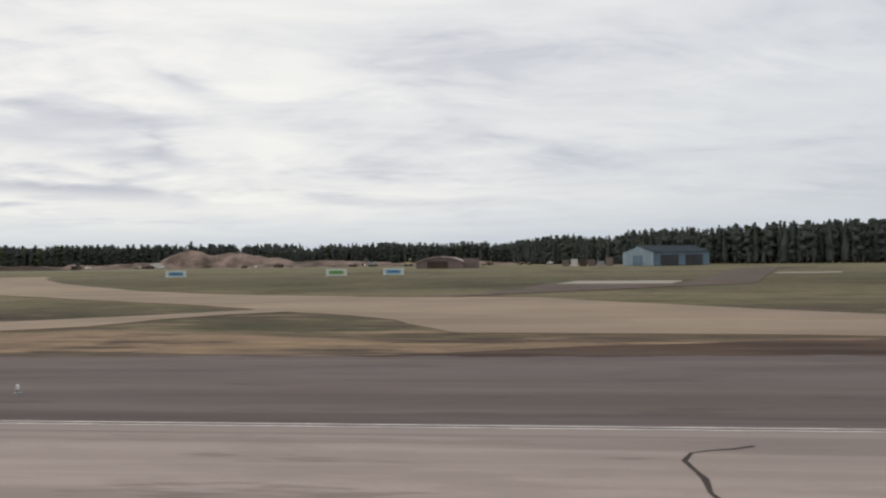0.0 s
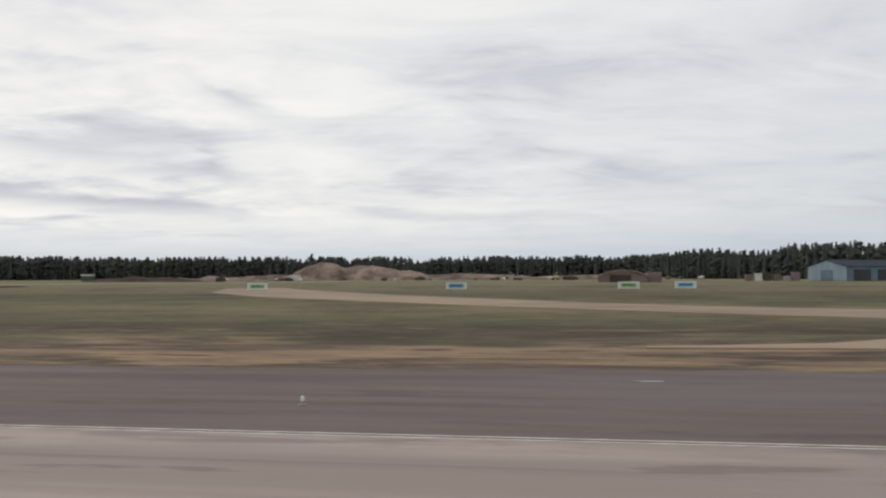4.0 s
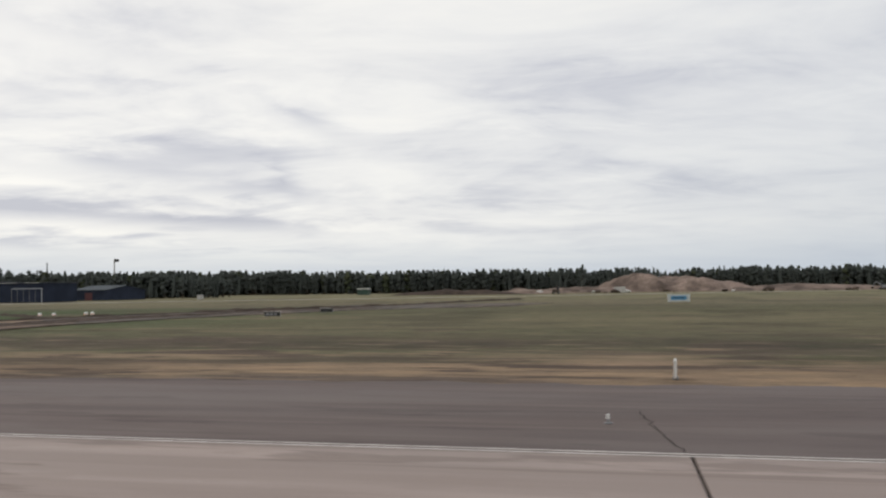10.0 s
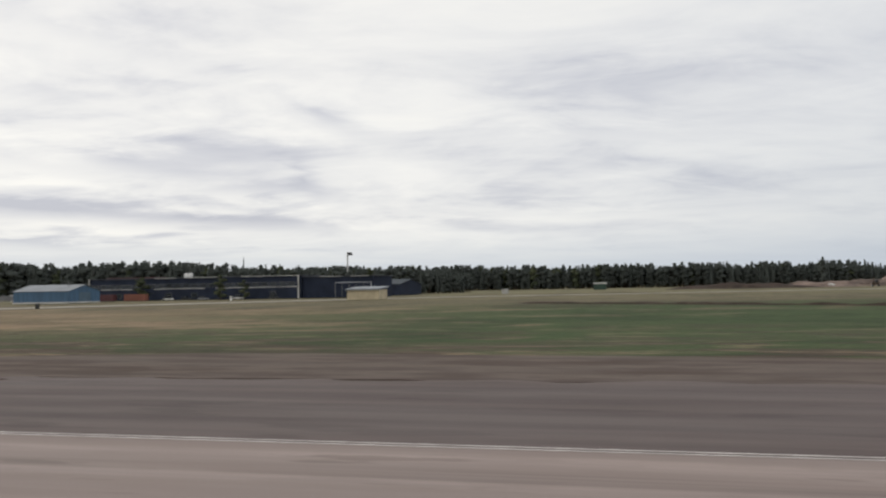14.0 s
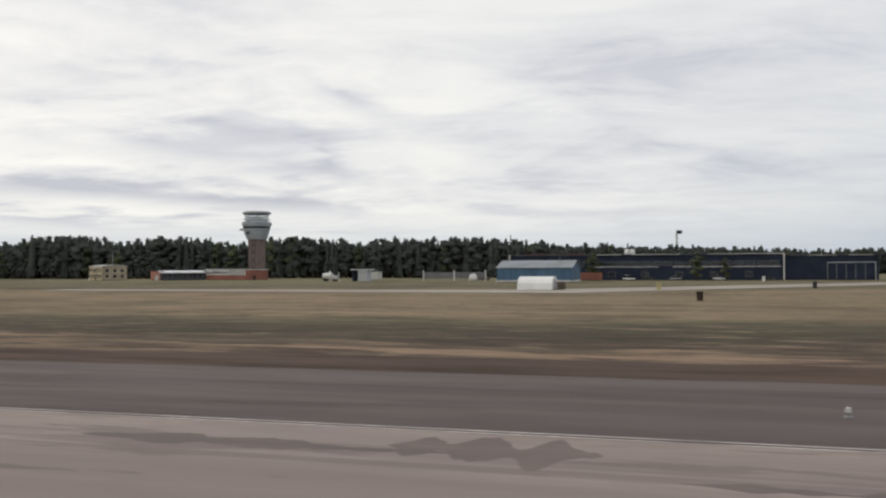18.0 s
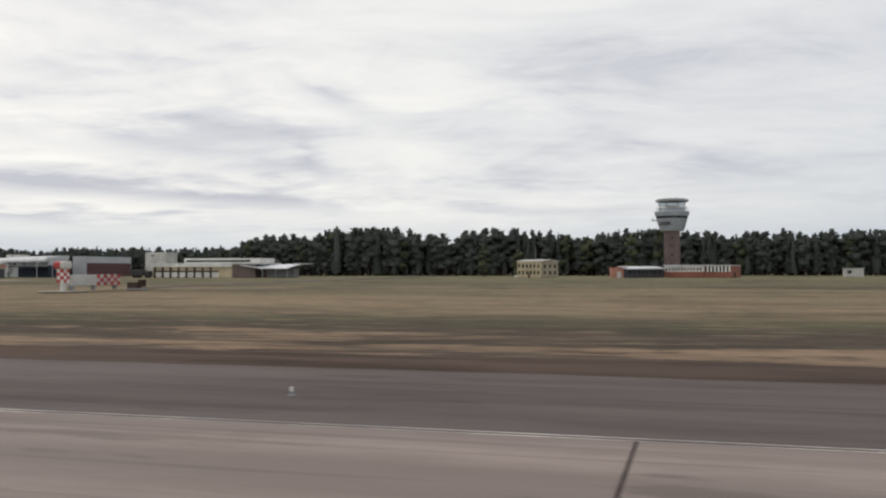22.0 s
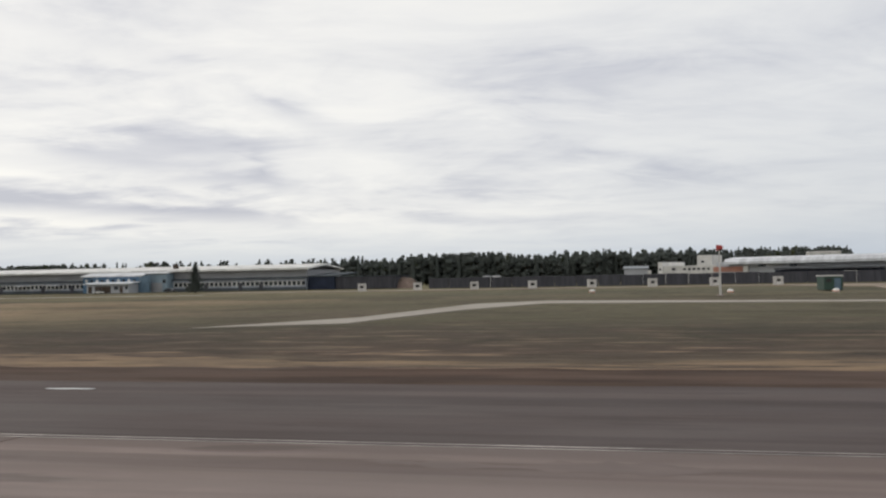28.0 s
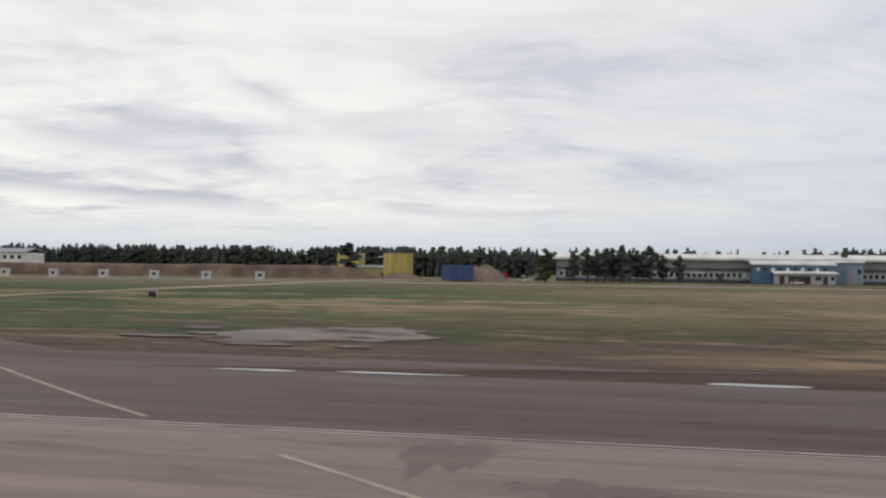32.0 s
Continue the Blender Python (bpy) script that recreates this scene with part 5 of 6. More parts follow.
part("wall", prism([(0, 0), (27, 0), (27, 5.2), (0, 5.2)], "x", -3.5, 0), PALEGREY, d)
# the canopy's shade on this wall is painted as a darker red
part("red_panel", box(0.0, 0.08, 0.4, 26.6, 0, 3.5, 0), RED, d, "red lower wall darkened for canopy shade")
d = thing("stair_tower", -532.2, 232, 0, 0, "tall plain white stair tower behind the terminal", "building")
part("body", box(-3.4, 3.4, 0, 6, 0, 6.5), OFFWHITE, d)
part("parapet", box(-3.5, 3.5, -0.1, 6.1, 6.5, 6.7), WHITE, d)
part("tower_window", box(-1.4, -0.4, -0.05, 0.05, 5.6, 5.9, 0), GLASS, d)
o = thing("plant_block", -578, 212, 0, 0, "low pale block among the trees", "building")
part("body", box(-0.6, 4.6, 0, 8, 0, 3.2), PALEGREY, o)
part("roof", prism([(-0.3, 3.2), (8.3, 3.7), (8.3, 3.95), (-0.3, 3.4)], "x", -0.9, 4.8), GREYROOF, o)
part("side_store", box(4.62, 5.4, -0.4, 3, 0, 2.9), OFFWHITE, o)

f = thing("dark_fence", -574, 170, 0, 0, "long dark grey board fence along the apron", "fence")
for i in range(21):
    part("fence_panel", box(-40 + 4 * i, -36.08 + 4 * i, -0.05, 0.05, 0, 1.95 + 0.05 * (i % 3)), FENCE, f)

# the long pale hangar
g = thing("long_hangar", -684, 183, 0, 0, "very long pale hangar with a white roof edge and blue entrance", "building")
# lower wall and its dark foot strip carry the shadow in their colours
part("wall", box(-47.5, 40, 0, 22, 0, 2.55), SHADEDWALL, g)
part("upper_wall", box(-47.5, 40, 0.6, 22, 2.55, 4.4), GREY, g)
part("roof_edge", prism([(-0.6, 4.35), (11, 5.35), (22.6, 4.4), (22.6, 4.7), (11, 5.75), (-0.6, 4.75)], "x", -48.2, 40.6), WHITE, g, "white pitched metal roof")
part("lean_to_roof", prism([(-0.35, 2.45), (0.7, 2.75), (0.7, 2.9), (-0.35, 2.57)], "x", -47.6, 40.1), SLATE, g)
part("plinth", box(-47.55, 40.05, -0.06, 0, 0, 0.62, 0), SLATE, g)
part("window_band", box(9.2, 39.8, -0.025, 0, 1.0, 2.0, 0), OFFWHITE, g, "white window band")
part("window_band", box(-47, -11.4, -0.025, 0, 1.0, 2.0, 0), OFFWHITE, g, "white window band")
for i in range(82):
    x = -46.8 + 1.06 * i
    if -12.3 < x < 9.2:
        continue
    part("window", box(x, x + 0.72, -0.045, 0.1, 1.1, 1.9, 0), GLASS, g)
for x in (-35, -24, -16.6, 16.5, 24.5, 29.3):
    part("door", box(x, x + 0.9, -0.075, 0.05, 0, 1.7, 0), FENCE, g)
for x in (-30, -22):
    part("door_canopy", box(x, x + 3, -1.2, 0, 1.75, 1.95), PALEROOF, g)
part("entrance_block", box(-10.6, 3.6, -4, 0.5, 0, 3.5), BLUE, g, "blue entrance block")
part("entrance_roof", prism([(-4.4, 3.5), (0.6, 4.3), (0.6, 4.6), (-4.4, 3.75)], "x", -11.0, 4.0), PALEROOF, g)
part("blue_gable", box(3.0, 5.6, -4.1, -3.9, 0, 3.6, 0), TEAL, g)
part("side_block", box(3.62, 8.9, -2.5, 0.5, 0, 4.0), PALETEAL, g)
part("side_roof", prism([(-2.9, 4.0), (0.5, 4.4), (0.5, 4.6), (-2.9, 4.2)], "x", 3.7, 9.2), PALEROOF, g)
part("side_door", box(5.2, 7.8, -2.56, -2.5, 0, 2.1, 0), GREY, g)
part("side_window", box(7.9, 8.6, -2.56, -2.5, 2.0, 2.8, 0), GLASS, g)
part("porch", box(-7.0, 3.0, -8, -4, 0, 1.9), PALEGREY, g)
part("porch_roof", prism([(-8.6, 1.9), (-3.9, 2.25), (-3.9, 2.45), (-8.6, 2.1)], "x", -7.5, 3.5), PALEROOF, g)
for i, (a, b, z) in enumerate(((-8.8, -7.9, 0.1), (-7.2, -3.4, 0.1), (-2.6, -1.6, 0.8), (-1.3, -0.5, 0.1), (0.0, 0.6, 0.8))):
    part("porch_opening", box(a + 2.2, b + 2.2, -8.04, -7.9, z, 1.5, 0), GLASS if z > 0.5 else BARK, g)
for i in range(10):
    part("entrance_window", box(-10.0 + 1.3 * i, -9.4 + 1.3 * i, -4.06, -3.9, 2.4, 3.0, 0), WHITE if i % 2 == 0 else GLASS, g)
part("chimney", box(6.7, 7.6, 4, 5, 4.6, 6.2), BARK, g)
part("end_annexe", box(40.02, 46, 1.0, 16, 0, 2.75), NAVY, g)
part("low_annexe", box(46.02, 59.2, 1.6, 12, 0, 2.6), FENCE, g)
part("low_roof", box(45.98, 59.4, 1.4, 12.2, 2.6, 2.75), SLATE, g)
part("annexe_roof", prism([(0.8, 2.75), (16, 3.5), (16, 3.7), (0.8, 2.95)], "x", 40.02, 46.2), SLATE, g)

# yellow building, container, earth wall and heaps at the west end
y = thing("yellow_hall", -767.4, 190.8, 0, 35, "tall plain yellow sheet-metal hall", "building")
part("wall", box(0, 5, 0, 5, 0, 5.2), YELLOW, y)
part("roof", box(-0.12, 5.12, -0.12, 5.12, 5.2, 5.36), OCHRE, y)
for i in range(9):
    part("cladding_rib", box(0.3 + 0.53 * i, 0.36 + 0.53 * i, -0.04, 0, 0.1, 5.15, 0), YELLOW, y)
    part("cladding_rib", box(-0.04, 0, 0.3 + 0.53 * i, 0.36 + 0.53 * i, 0.1, 5.15, 0), YELLOW, y)
part("white_door", box(0.4, 1.2, -0.06, 0, 0, 0.7, 0), WHITE, y)
part("conveyor", rod((-0.2, 2, 4.8), (-2.2, 2.4, 4.4), 0.12, 8), OFFWHITE, y)
y = thing("link_building", -772.5, 196, 0, 0, "low ochre shed with a pale flat roof between two yellow towers", "building")
part("wall", box(-5.5, 4.8, 0, 7, 0, 2.2), OCHRE, y)
part("roof", box(-5.7, 4.9, -0.4, 7.3, 2.2, 2.75), PALEROOF, y)
part("door", box(1.5, 2.1, -0.05, 0, 0, 1.0, 0), BARK, y)
y = thing("yellow_tower", -781, 203, 0, 0, "slim yellow sheet-metal tower behind the earth wall", "building")
part("wall", box(-2.5, 2.6, 0, 5, 0, 5.4), YELLOW, y)
part("roof", box(-2.6, 2.7, -0.1, 5.1, 5.4, 5.55), OCHRE, y)
part("strut", rod((2.6, 1, 5.2), (3.4, 1, 4.0), 0.08, 6), OFFWHITE, y)
w = thing("white_house", -905, 236, 0, 0, "long white house behind the earth wall", "house")
part("wall", box(-16, 16, 0, 9, 0, 5.4), WHITE, w)
part("roof", prism([(-0.5, 5.3), (4.5, 6.6), (9.5, 5.3), (9.5, 5.5), (4.5, 6.85), (-0.5, 5.5)], "x", -16.5, 16.5), GREYROOF, w)
for i in range(13):
    window(w, -15.2 + 2.4 * i, -14.0 + 2.4 * i, 3.6, 4.6, -0.02, OFFWHITE)
c = thing("shipping_container", -747.3, 154.6, 0, 27, "deep blue shipping container", "container")
part("body", prism([(0, 0.1), (6.0, 0.1), (6.0, 2.7), (0, 2.75)], "x", 0, 4.1), DEEPBLUE, c)
for i in range(12):
    part("rib", box(0.1 + 0.34 * i, 0.2 + 0.34 * i, -0.05, 0.01, 0.2, 2.65, 0), DEEPBLUE, c)
    part("rib", box(-0.05, 0.01, 0.2 + 0.48 * i, 0.3 + 0.48 * i, 0.2, 2.65, 0), DEEPBLUE, c)
part("base_rail", box(-0.06, 4.16, -0.06, 6.06, 0, 0.14), BLACK, c)
r = thing("red_skip", -740.6, 171, 0, 20, "small red skip beside the soil heap", "skip")
part("body", prism([(-0.5, 0.15), (0.5, 0.15), (0.7, 1.5), (-0.7, 1.5)], "x", -0.7, 0.7), REDPL, r)
part("skid", box(-0.7, 0.7, -0.45, 0.45, 0, 0.16), BLACK, r)


def heap(name, x, y, w, d, h, label, mat=None, seed=1, flat=0.0, sharp=1.0, rough=1.0, skew=0.0):
    """A rough mound of earth on the ground."""
    bm = bmesh.new()
    n = 26
    rows = []
    for j in range(n + 1):
        row = []
        for i in range(2 * n + 1):
            u, v = i / n - 1, j / n * 2 - 1
            r = max(0, 1 - (abs(u) ** 2.4 + abs(v) ** 2.4))
            k = min(1, r / (1 - flat)) ** sharp if flat < 1 else 1
            z = h * k * (1 - skew * (0.5 + 0.5 * u)) * (0.72 + 0.55 * rough * noise.noise((u * 3 + seed, v * 2.2, seed * 0.7)) + 0.16 * rough * noise.noise((u * 11, v * 8, seed)))
            row.append(bm.verts.new((u * w / 2, v * d / 2, max(z, 0) - 0.07)))
        rows.append(row)
    for p, q in zip(rows, rows[1:]):
        for i in range(2 * n):
            bm.faces.new((p[i], p[i + 1], q[i + 1], q[i]))
    ob = tagged(finish(name, bm, mat or SOIL, True), label, "earth heap")
    ob.matrix_basis = pose(x, y, 0)
    return ob


heap("earth_wall", -841, 177, 150, 15, 3.3, "long flat-topped bank of brown earth", WALLEARTH, seed=3, flat=0.8, rough=0.22)
heap("earth_heap", -743.6, 166.5, 9.0, 8, 3.9, "pointed heap of brown soil", seed=6, sharp=0.9, rough=0.25)
heap("earth_heap", -762, 178, 9, 8, 1.6, "low heap of brown soil", WALLEARTH, seed=8, rough=0.4)
heap("earth_heap", -623.6, 188.4, 6.6, 5.4, 3.1, "rounded heap of pale sandy soil", seed=9, rough=0.2)
heap("earth_heap", -105, 290, 50, 26, 7.2, "broad high heap of dug brown soil", seed=12, sharp=0.8, rough=0.75, flat=0.3, skew=0.6)
heap("soil_spread", -168, 264, 42, 12, 1.7, "low dark bank of dug soil", EARTH, seed=17)
heap("soil_spread", -128, 286, 60, 20, 2.3, "low spread of dug brown soil", seed=13)
heap("soil_spread", -70, 282, 60, 22, 2.2, "low spread of dug pale soil", seed=14)
heap("soil_spread", -152, 276, 30, 16, 1.8, "low spread of dug dark soil", seed=15)
heap("soil_spread", -30, 278, 50, 18, 1.6, "low spread of dug pale soil", seed=16)

# hangars and stores at the east end
e = thing("brown_hangar", -24, 193, 0, 0, "low brown hangar with a curved buff roof", "building")
part("wall", prism([(-5, 0), (5, 0), (5, 1.2), (2.6, 2.0), (0, 2.3), (-2.6, 1.95), (-5, 1.2)], "y", 0, 10), COLUMN, e)
part("roof", prism([(-5.2, 1.2), (-2.6, 2.0), (0, 2.35), (2.6, 2.1), (5.2, 1.25), (5.2, 1.4), (2.6, 2.28), (0, 2.52), (-2.6, 2.2), (-5.2, 1.35)], "y", -0.3, 10.3), BUFF, e)
part("door", box(-2.6, 1.8, -0.06, 0, 0, 1.5), BARK, e)
part("annexe", box(5.02, 8, 1, 6, 0, 2.0), COLUMN, e)
e = thing("grey_blue_shed", 24.8, 207, 0, 35, "dark blue shed with a glare-paled gable before the wood", "building")
gable(e, -8, 8, -5, 5, 2.9, 4.3, TEAL, DARKCLAD)
# lens glare over the gable is put in as a lighter panel
part("gable_panel", prism([(-5.03, 0), (5.03, 0), (5.03, 2.85), (0, 4.2), (-5.03, 2.85)], "x", -8.06, -8.0), PALETEAL, e, "blue gable end paled by painted glare")
part("gable_door", box(-8.12, -8.06, -1.6, 1.6, 0, 2.2), TEAL, e)
for a, b2 in ((-6, -1), (1, 6)):
    part("door", box(a, b2, -5.05, -5, 0, 2.3), FENCE, e)
r = thing("machinery_shed", 7.5, 203, 0, 0, "low row of brown and white machinery", "store")
for k in range(6):
    part("machine_block", box(-5.5 + 1.9 * k, -4.0 + 1.9 * k, 0, 1.5, 0, rnd.uniform(0.9, 1.9)), (COLUMN, OFFWHITE, BARK, SHAFTRIB, GREY, COLUMN)[k], r)
tagged(finish("white_cabin", box(-1.6, 1.6, 0, 1.6, 0, 1.6, 0.04), OFFWHITE), "white site cabin beside the soil heap", "cabin").matrix_basis = pose(-121, 268, 0.02)
w = thing("forest_store", -210.7, 302, 0, 0, "dark store with a white roof at the edge of the wood", "cabin")
part("wall", box(-2.0, 2.0, 0, 2.4, 0, 1.9), DARKGREEN, w)
part("roof", box(-2.1, 2.1, -0.1, 2.5, 1.9, 2.3), WHITE, w)


# ---- trees and woods ----
def boughs(roots, tips, wide, gen):
    """Kite-shaped boughs from roots to tips: corners, faces, and normals that round off the crown as a whole."""
    n = len(roots)
    way = tips - roots
    side = np.cross(way, gen.normal(0, 1, (n, 3)) * (0.35, 0.35, 1.0))
    side *= (wide / np.maximum(np.linalg.norm(side, axis=1), 1e-6))[:, None]
    mid = roots + way * gen.uniform(0.4, 0.65, (n, 1))
    out = mid * (1, 1, 0)
    out = out / np.maximum(np.linalg.norm(out, axis=1), 1e-6)[:, None] + (0, 0, 0.5)
    side *= np.sign((np.cross(way, side) * out).sum(1))[:, None]
    verts = np.stack([roots, mid - side, tips, mid + side], 1).reshape(-1, 3)
    base = 4 * np.arange(n)[:, None]
    out = out + gen.normal(0, 0.22, (n, 3))
    return verts, np.concatenate([base + (0, 1, 2), base + (0, 2, 3)]), np.repeat(out / np.linalg.norm(out, axis=1)[:, None], 4, axis=0)


def lobed_crown(kind, count, gen):
    """A rounded crown of height 1: six to eight lumpy lobes set round the stem, with boughs standing out of them."""
    low, wide = (0.20, 0.150) if kind == "pine" else (0.12, 0.165)
    lobes, sides, rings = int(gen.integers(7, 10)), 6, 4
    f = np.linspace(0.06, 0.90, lobes)
    a = np.cumsum(gen.uniform(1.6, 2.9, lobes))
    reach = wide * np.sqrt(np.maximum(0.02, 1 - (2 * f ** 0.8 - 1) ** 2))
    size = np.stack([wide * gen.uniform(0.68, 0.95, lobes), wide * gen.uniform(0.68, 0.95, lobes), gen.uniform(0.075, 0.115, lobes)], 1)
    mids = np.stack([np.cos(a) * reach * 0.5, np.sin(a) * reach * 0.5, low + (0.97 - low) * f], 1)
    size[-1], mids[-1] = (wide * 0.42, wide * 0.42, 0.085), (gen.normal(0, 0.01), gen.normal(0, 0.01), 0.91)
    u, p = np.meshgrid(np.linspace(0, 2 * math.pi, sides, endpoint=False), np.linspace(-1.2, 1.35, rings))
    ball = np.stack([np.cos(p) * np.cos(u), np.cos(p) * np.sin(u), np.sin(p)], 2).reshape(-1, 3)
    quads = [(i * sides + j, i * sides + (j + 1) % sides, (i + 1) * sides + (j + 1) % sides, (i + 1) * sides + j) for i in range(rings - 1) for j in range(sides)]
    shell = np.array([t for q in quads for t in ((q[0], q[1], q[2]), (q[0], q[2], q[3]))])
    verts, faces, soft = [], [], []
    for k in range(lobes):
        verts.append(mids[k] + ball * size[k] * 0.8 * gen.uniform(0.65, 1.2, (len(ball), 1)))
        faces.append(shell + k * len(ball))
        soft.append(ball * 0.6 + mids[k] * (5, 5, 0) + (0, 0, 0.3))
    pick = gen.integers(0, lobes, count)
    way = gen.normal(0, 1, (count, 3)) + mids[pick] * (4, 4, 0)
    way /= np.linalg.norm(way, axis=1)[:, None]
    v, t, n = boughs(mids[pick] + way * size[pick] * 0.45, mids[pick] + way * size[pick] * gen.uniform(0.9, 1.35, (count, 1)), gen.uniform(0.012, 0.028, count), gen)
    verts.append(v)
    faces.append(t + lobes * len(ball))
    soft.append(np.repeat(way * 0.6 + mids[pick] * (5, 5, 0), 4, axis=0) + (0, 0, 0.3) + 0.1 * n)
    soft = np.concatenate(soft)
    return np.concatenate(verts), np.concatenate(faces), soft / np.maximum(np.linalg.norm(soft, axis=1), 1e-6)[:, None]


def crown_shape(kind, count, gen):
    """A crown of height 1. Spruces taper to a tip, a lumpy closed heart with a fringe of boughs; pines and birches have lobes."""
    if kind != "spruce":
        return lobed_crown(kind, count, gen)
    low = 0.05
    wave, turn = gen.uniform(9, 17), gen.random() * 6.28

    def girth(z):
        f = np.clip((z - low) / (1 - low), 0, 1)
        lump = 1 + 0.16 * np.sin(f * wave + turn)
        return (0.150 * (1 - f) ** 0.85 + 0.008) * lump

    sides, rings = 7, 6
    z = np.linspace(low, 0.97, rings)
    a = np.linspace(0, 2 * math.pi, sides, endpoint=False)
    r = girth(z)[:, None] * 0.62 * gen.uniform(0.6, 1.25, (rings, sides))
    heart = np.stack([r * np.cos(a), r * np.sin(a), z[:, None] + gen.normal(0, 0.012, (rings, sides))], 2).reshape(-1, 3)
    heart[:sides] *= (0.6, 0.6, 1)
    quads = [(i * sides + j, i * sides + (j + 1) % sides, (i + 1) * sides + (j + 1) % sides, (i + 1) * sides + j) for i in range(rings - 1) for j in range(sides)]
    shell = np.array([t for p in quads for t in ((p[0], p[1], p[2]), (p[0], p[2], p[3]))])
    out = heart * (1, 1, 0)
    out = out / np.maximum(np.linalg.norm(out, axis=1), 1e-6)[:, None] + (0, 0, 0.5)
    f = np.sort(gen.random(count)) ** 0.95
    z = low + (0.99 - low) * f
    r, a = girth(z), gen.random(count) * 2 * math.pi
    flat = np.stack([np.cos(a), np.sin(a), 0 * a], 1)
    reach = gen.uniform(0.7, 1.4, count)
    rise = -r * gen.uniform(0.0, 0.5, count)
    roots = flat * (r * 0.4)[:, None] + np.stack([0 * z, 0 * z, z + 0.012], 1)
    tips = flat * (r * reach)[:, None] + np.stack([0 * z, 0 * z, z + rise], 1)
    tips += gen.normal(0, 0.012, (count, 3))
    roots[-3:], tips[-3:] = (0, 0, 0.92), np.array([(0.004, 0, 1.0), (-0.01, 0.004, 0.985), (0, -0.008, 0.98)])
    v, t, n = boughs(roots, tips, gen.uniform(0.009, 0.021, count), gen)
    return np.concatenate([heart, v]), np.concatenate([shell, t + len(heart)]), np.concatenate([out / np.linalg.norm(out, axis=1)[:, None], n])


def trunk_shape(gen):
    a = np.linspace(0, 2 * math.pi, 6)[:-1]
    lean = gen.normal(0, 0.01, 2)
    return np.concatenate([np.stack([np.cos(a) * r + lean[0] * z, np.sin(a) * r + lean[1] * z, np.full(5, z)], 1) for r, z in ((0.020, -0.01), (0.015, 0.45), (0.004, 0.93))])


TRUNKF = np.array([(r * 5 + i, r * 5 + (i + 1) % 5, r * 5 + 5 + (i + 1) % 5, r * 5 + 5 + i) for r in range(2) for i in range(5)])


def mesh_of(name, verts, faces, mat, normals=None):
    me = bpy.data.meshes.new(name)
    me.from_pydata(verts.tolist(), [], faces.tolist())
    me.materials.append(mat)
    if normals is not None:
        me.polygons.foreach_set("use_smooth", [True] * len(me.polygons))
        me.normals_split_custom_set_from_vertices(normals.tolist())
    return me


def wood(label, line, gap, rows, deep, mix=(0.36, 0.58, 0.06), clumps=140, seed=1, fuzz=0.2):
    """A belt of forest along (x, y, height), rows deep towards +y."""
    gen = np.random.default_rng(seed)
    kinds = ["spruce"] * 6 + ["pine"] * 4 + ["birch"] * 2
    shapes = [crown_shape(k, clumps, gen) for k in kinds]
    trunks = [trunk_shape(gen) for k in kinds]
    lots = {"crown_mass": [], "leafy_crown_mass": [], "stem_mass": []}
    for (ax, ay, ah), (bx, by, bh) in zip(line, line[1:]):
        n = max(1, int(math.hypot(bx - ax, by - ay) / gap))
        for r in range(rows):
            for i in range(n):
                f = (i + gen.random()) / n
                x, y = ax + (bx - ax) * f + gen.normal(0, gap * 0.3), ay + (by - ay) * f + deep * (r + gen.random()) / rows
                swell = 0.93 + 0.24 * noise.noise((x * 0.05, y * 0.05, seed)) + gen.normal(0, fuzz * 0.5)
                h = (ah + (bh - ah) * f) * float(np.clip(swell, 0.55, 1.12))
                k = gen.choice(3, p=mix)
                j = int(gen.integers((0, 6, 10)[k], (6, 10, 12)[k]))
                a = gen.random() * 6.28
                turn = np.array(((math.cos(a), -math.sin(a), 0), (math.sin(a), math.cos(a), 0), (0, 0, 1)))
                m = turn * (h * gen.uniform(1.0, 1.75), h * gen.uniform(1.0, 1.6), h)
                lots["leafy_crown_mass" if k == 2 else "crown_mass"].append((shapes[j][0] @ m.T + (x, y, -0.05), shapes[j][1], shapes[j][2] @ turn.T))
                lots["stem_mass"].append((trunks[j] @ m.T + (x, y, -0.05), TRUNKF, None))
                if r < 2:
                    u = gen.uniform(0.4, 0.75)
                    q = shapes[int(gen.integers(4, 12))]
                    lots["crown_mass"].append((q[0] @ (turn * (h * 1.3 * u, h * 1.3 * u, h * u)).T + (x + gen.normal(0, gap * 0.6), y + gen.uniform(-1, 1), -0.05), q[1], q[2] @ turn.T))
    root = thing("woodland", 0, 0, 0, 0, label, "forest", kind="stuff")
    for (name, lot), mat in zip(lots.items(), (NEEDLE, LEAF, BARK)):
        if lot:
            start = np.cumsum([0] + [len(v) for v, t, n in lot[:-1]])
            soft = None if lot[0][2] is None else np.concatenate([n for v, t, n in lot])
            ob = new(name, mesh_of(name, np.concatenate([v for v, t, n in lot]), np.concatenate([t + o for (v, t, n), o in zip(lot, start)]), mat, soft))
            ob.parent = root


DARK = "dark spruce and pine wood behind the airfield"
wood(DARK, [(150, 205, 9.6), (60, 222, 9.4), (24, 246, 8.6), (2, 280, 8.4), (-12, 300, 7.2)], 1.35, 5, 14, (0.6, 0.36, 0.04), seed=2)
wood(DARK, [(40, 392, 8.6), (-90, 392, 8.8), (-240, 386, 9.6), (-330, 386, 11.0), (-420, 380, 11.5)], 1.5, 5, 14, seed=3)
wood(DARK, [(-248, 262, 7.2), (-300, 252, 8.6), (-340, 242, 10.4), (-385, 240, 10.8), (-440, 236, 11.6), (-478, 234, 12.4), (-500, 234, 11.0), (-514, 236, 8.2)], 1.35, 5, 14, seed=4)
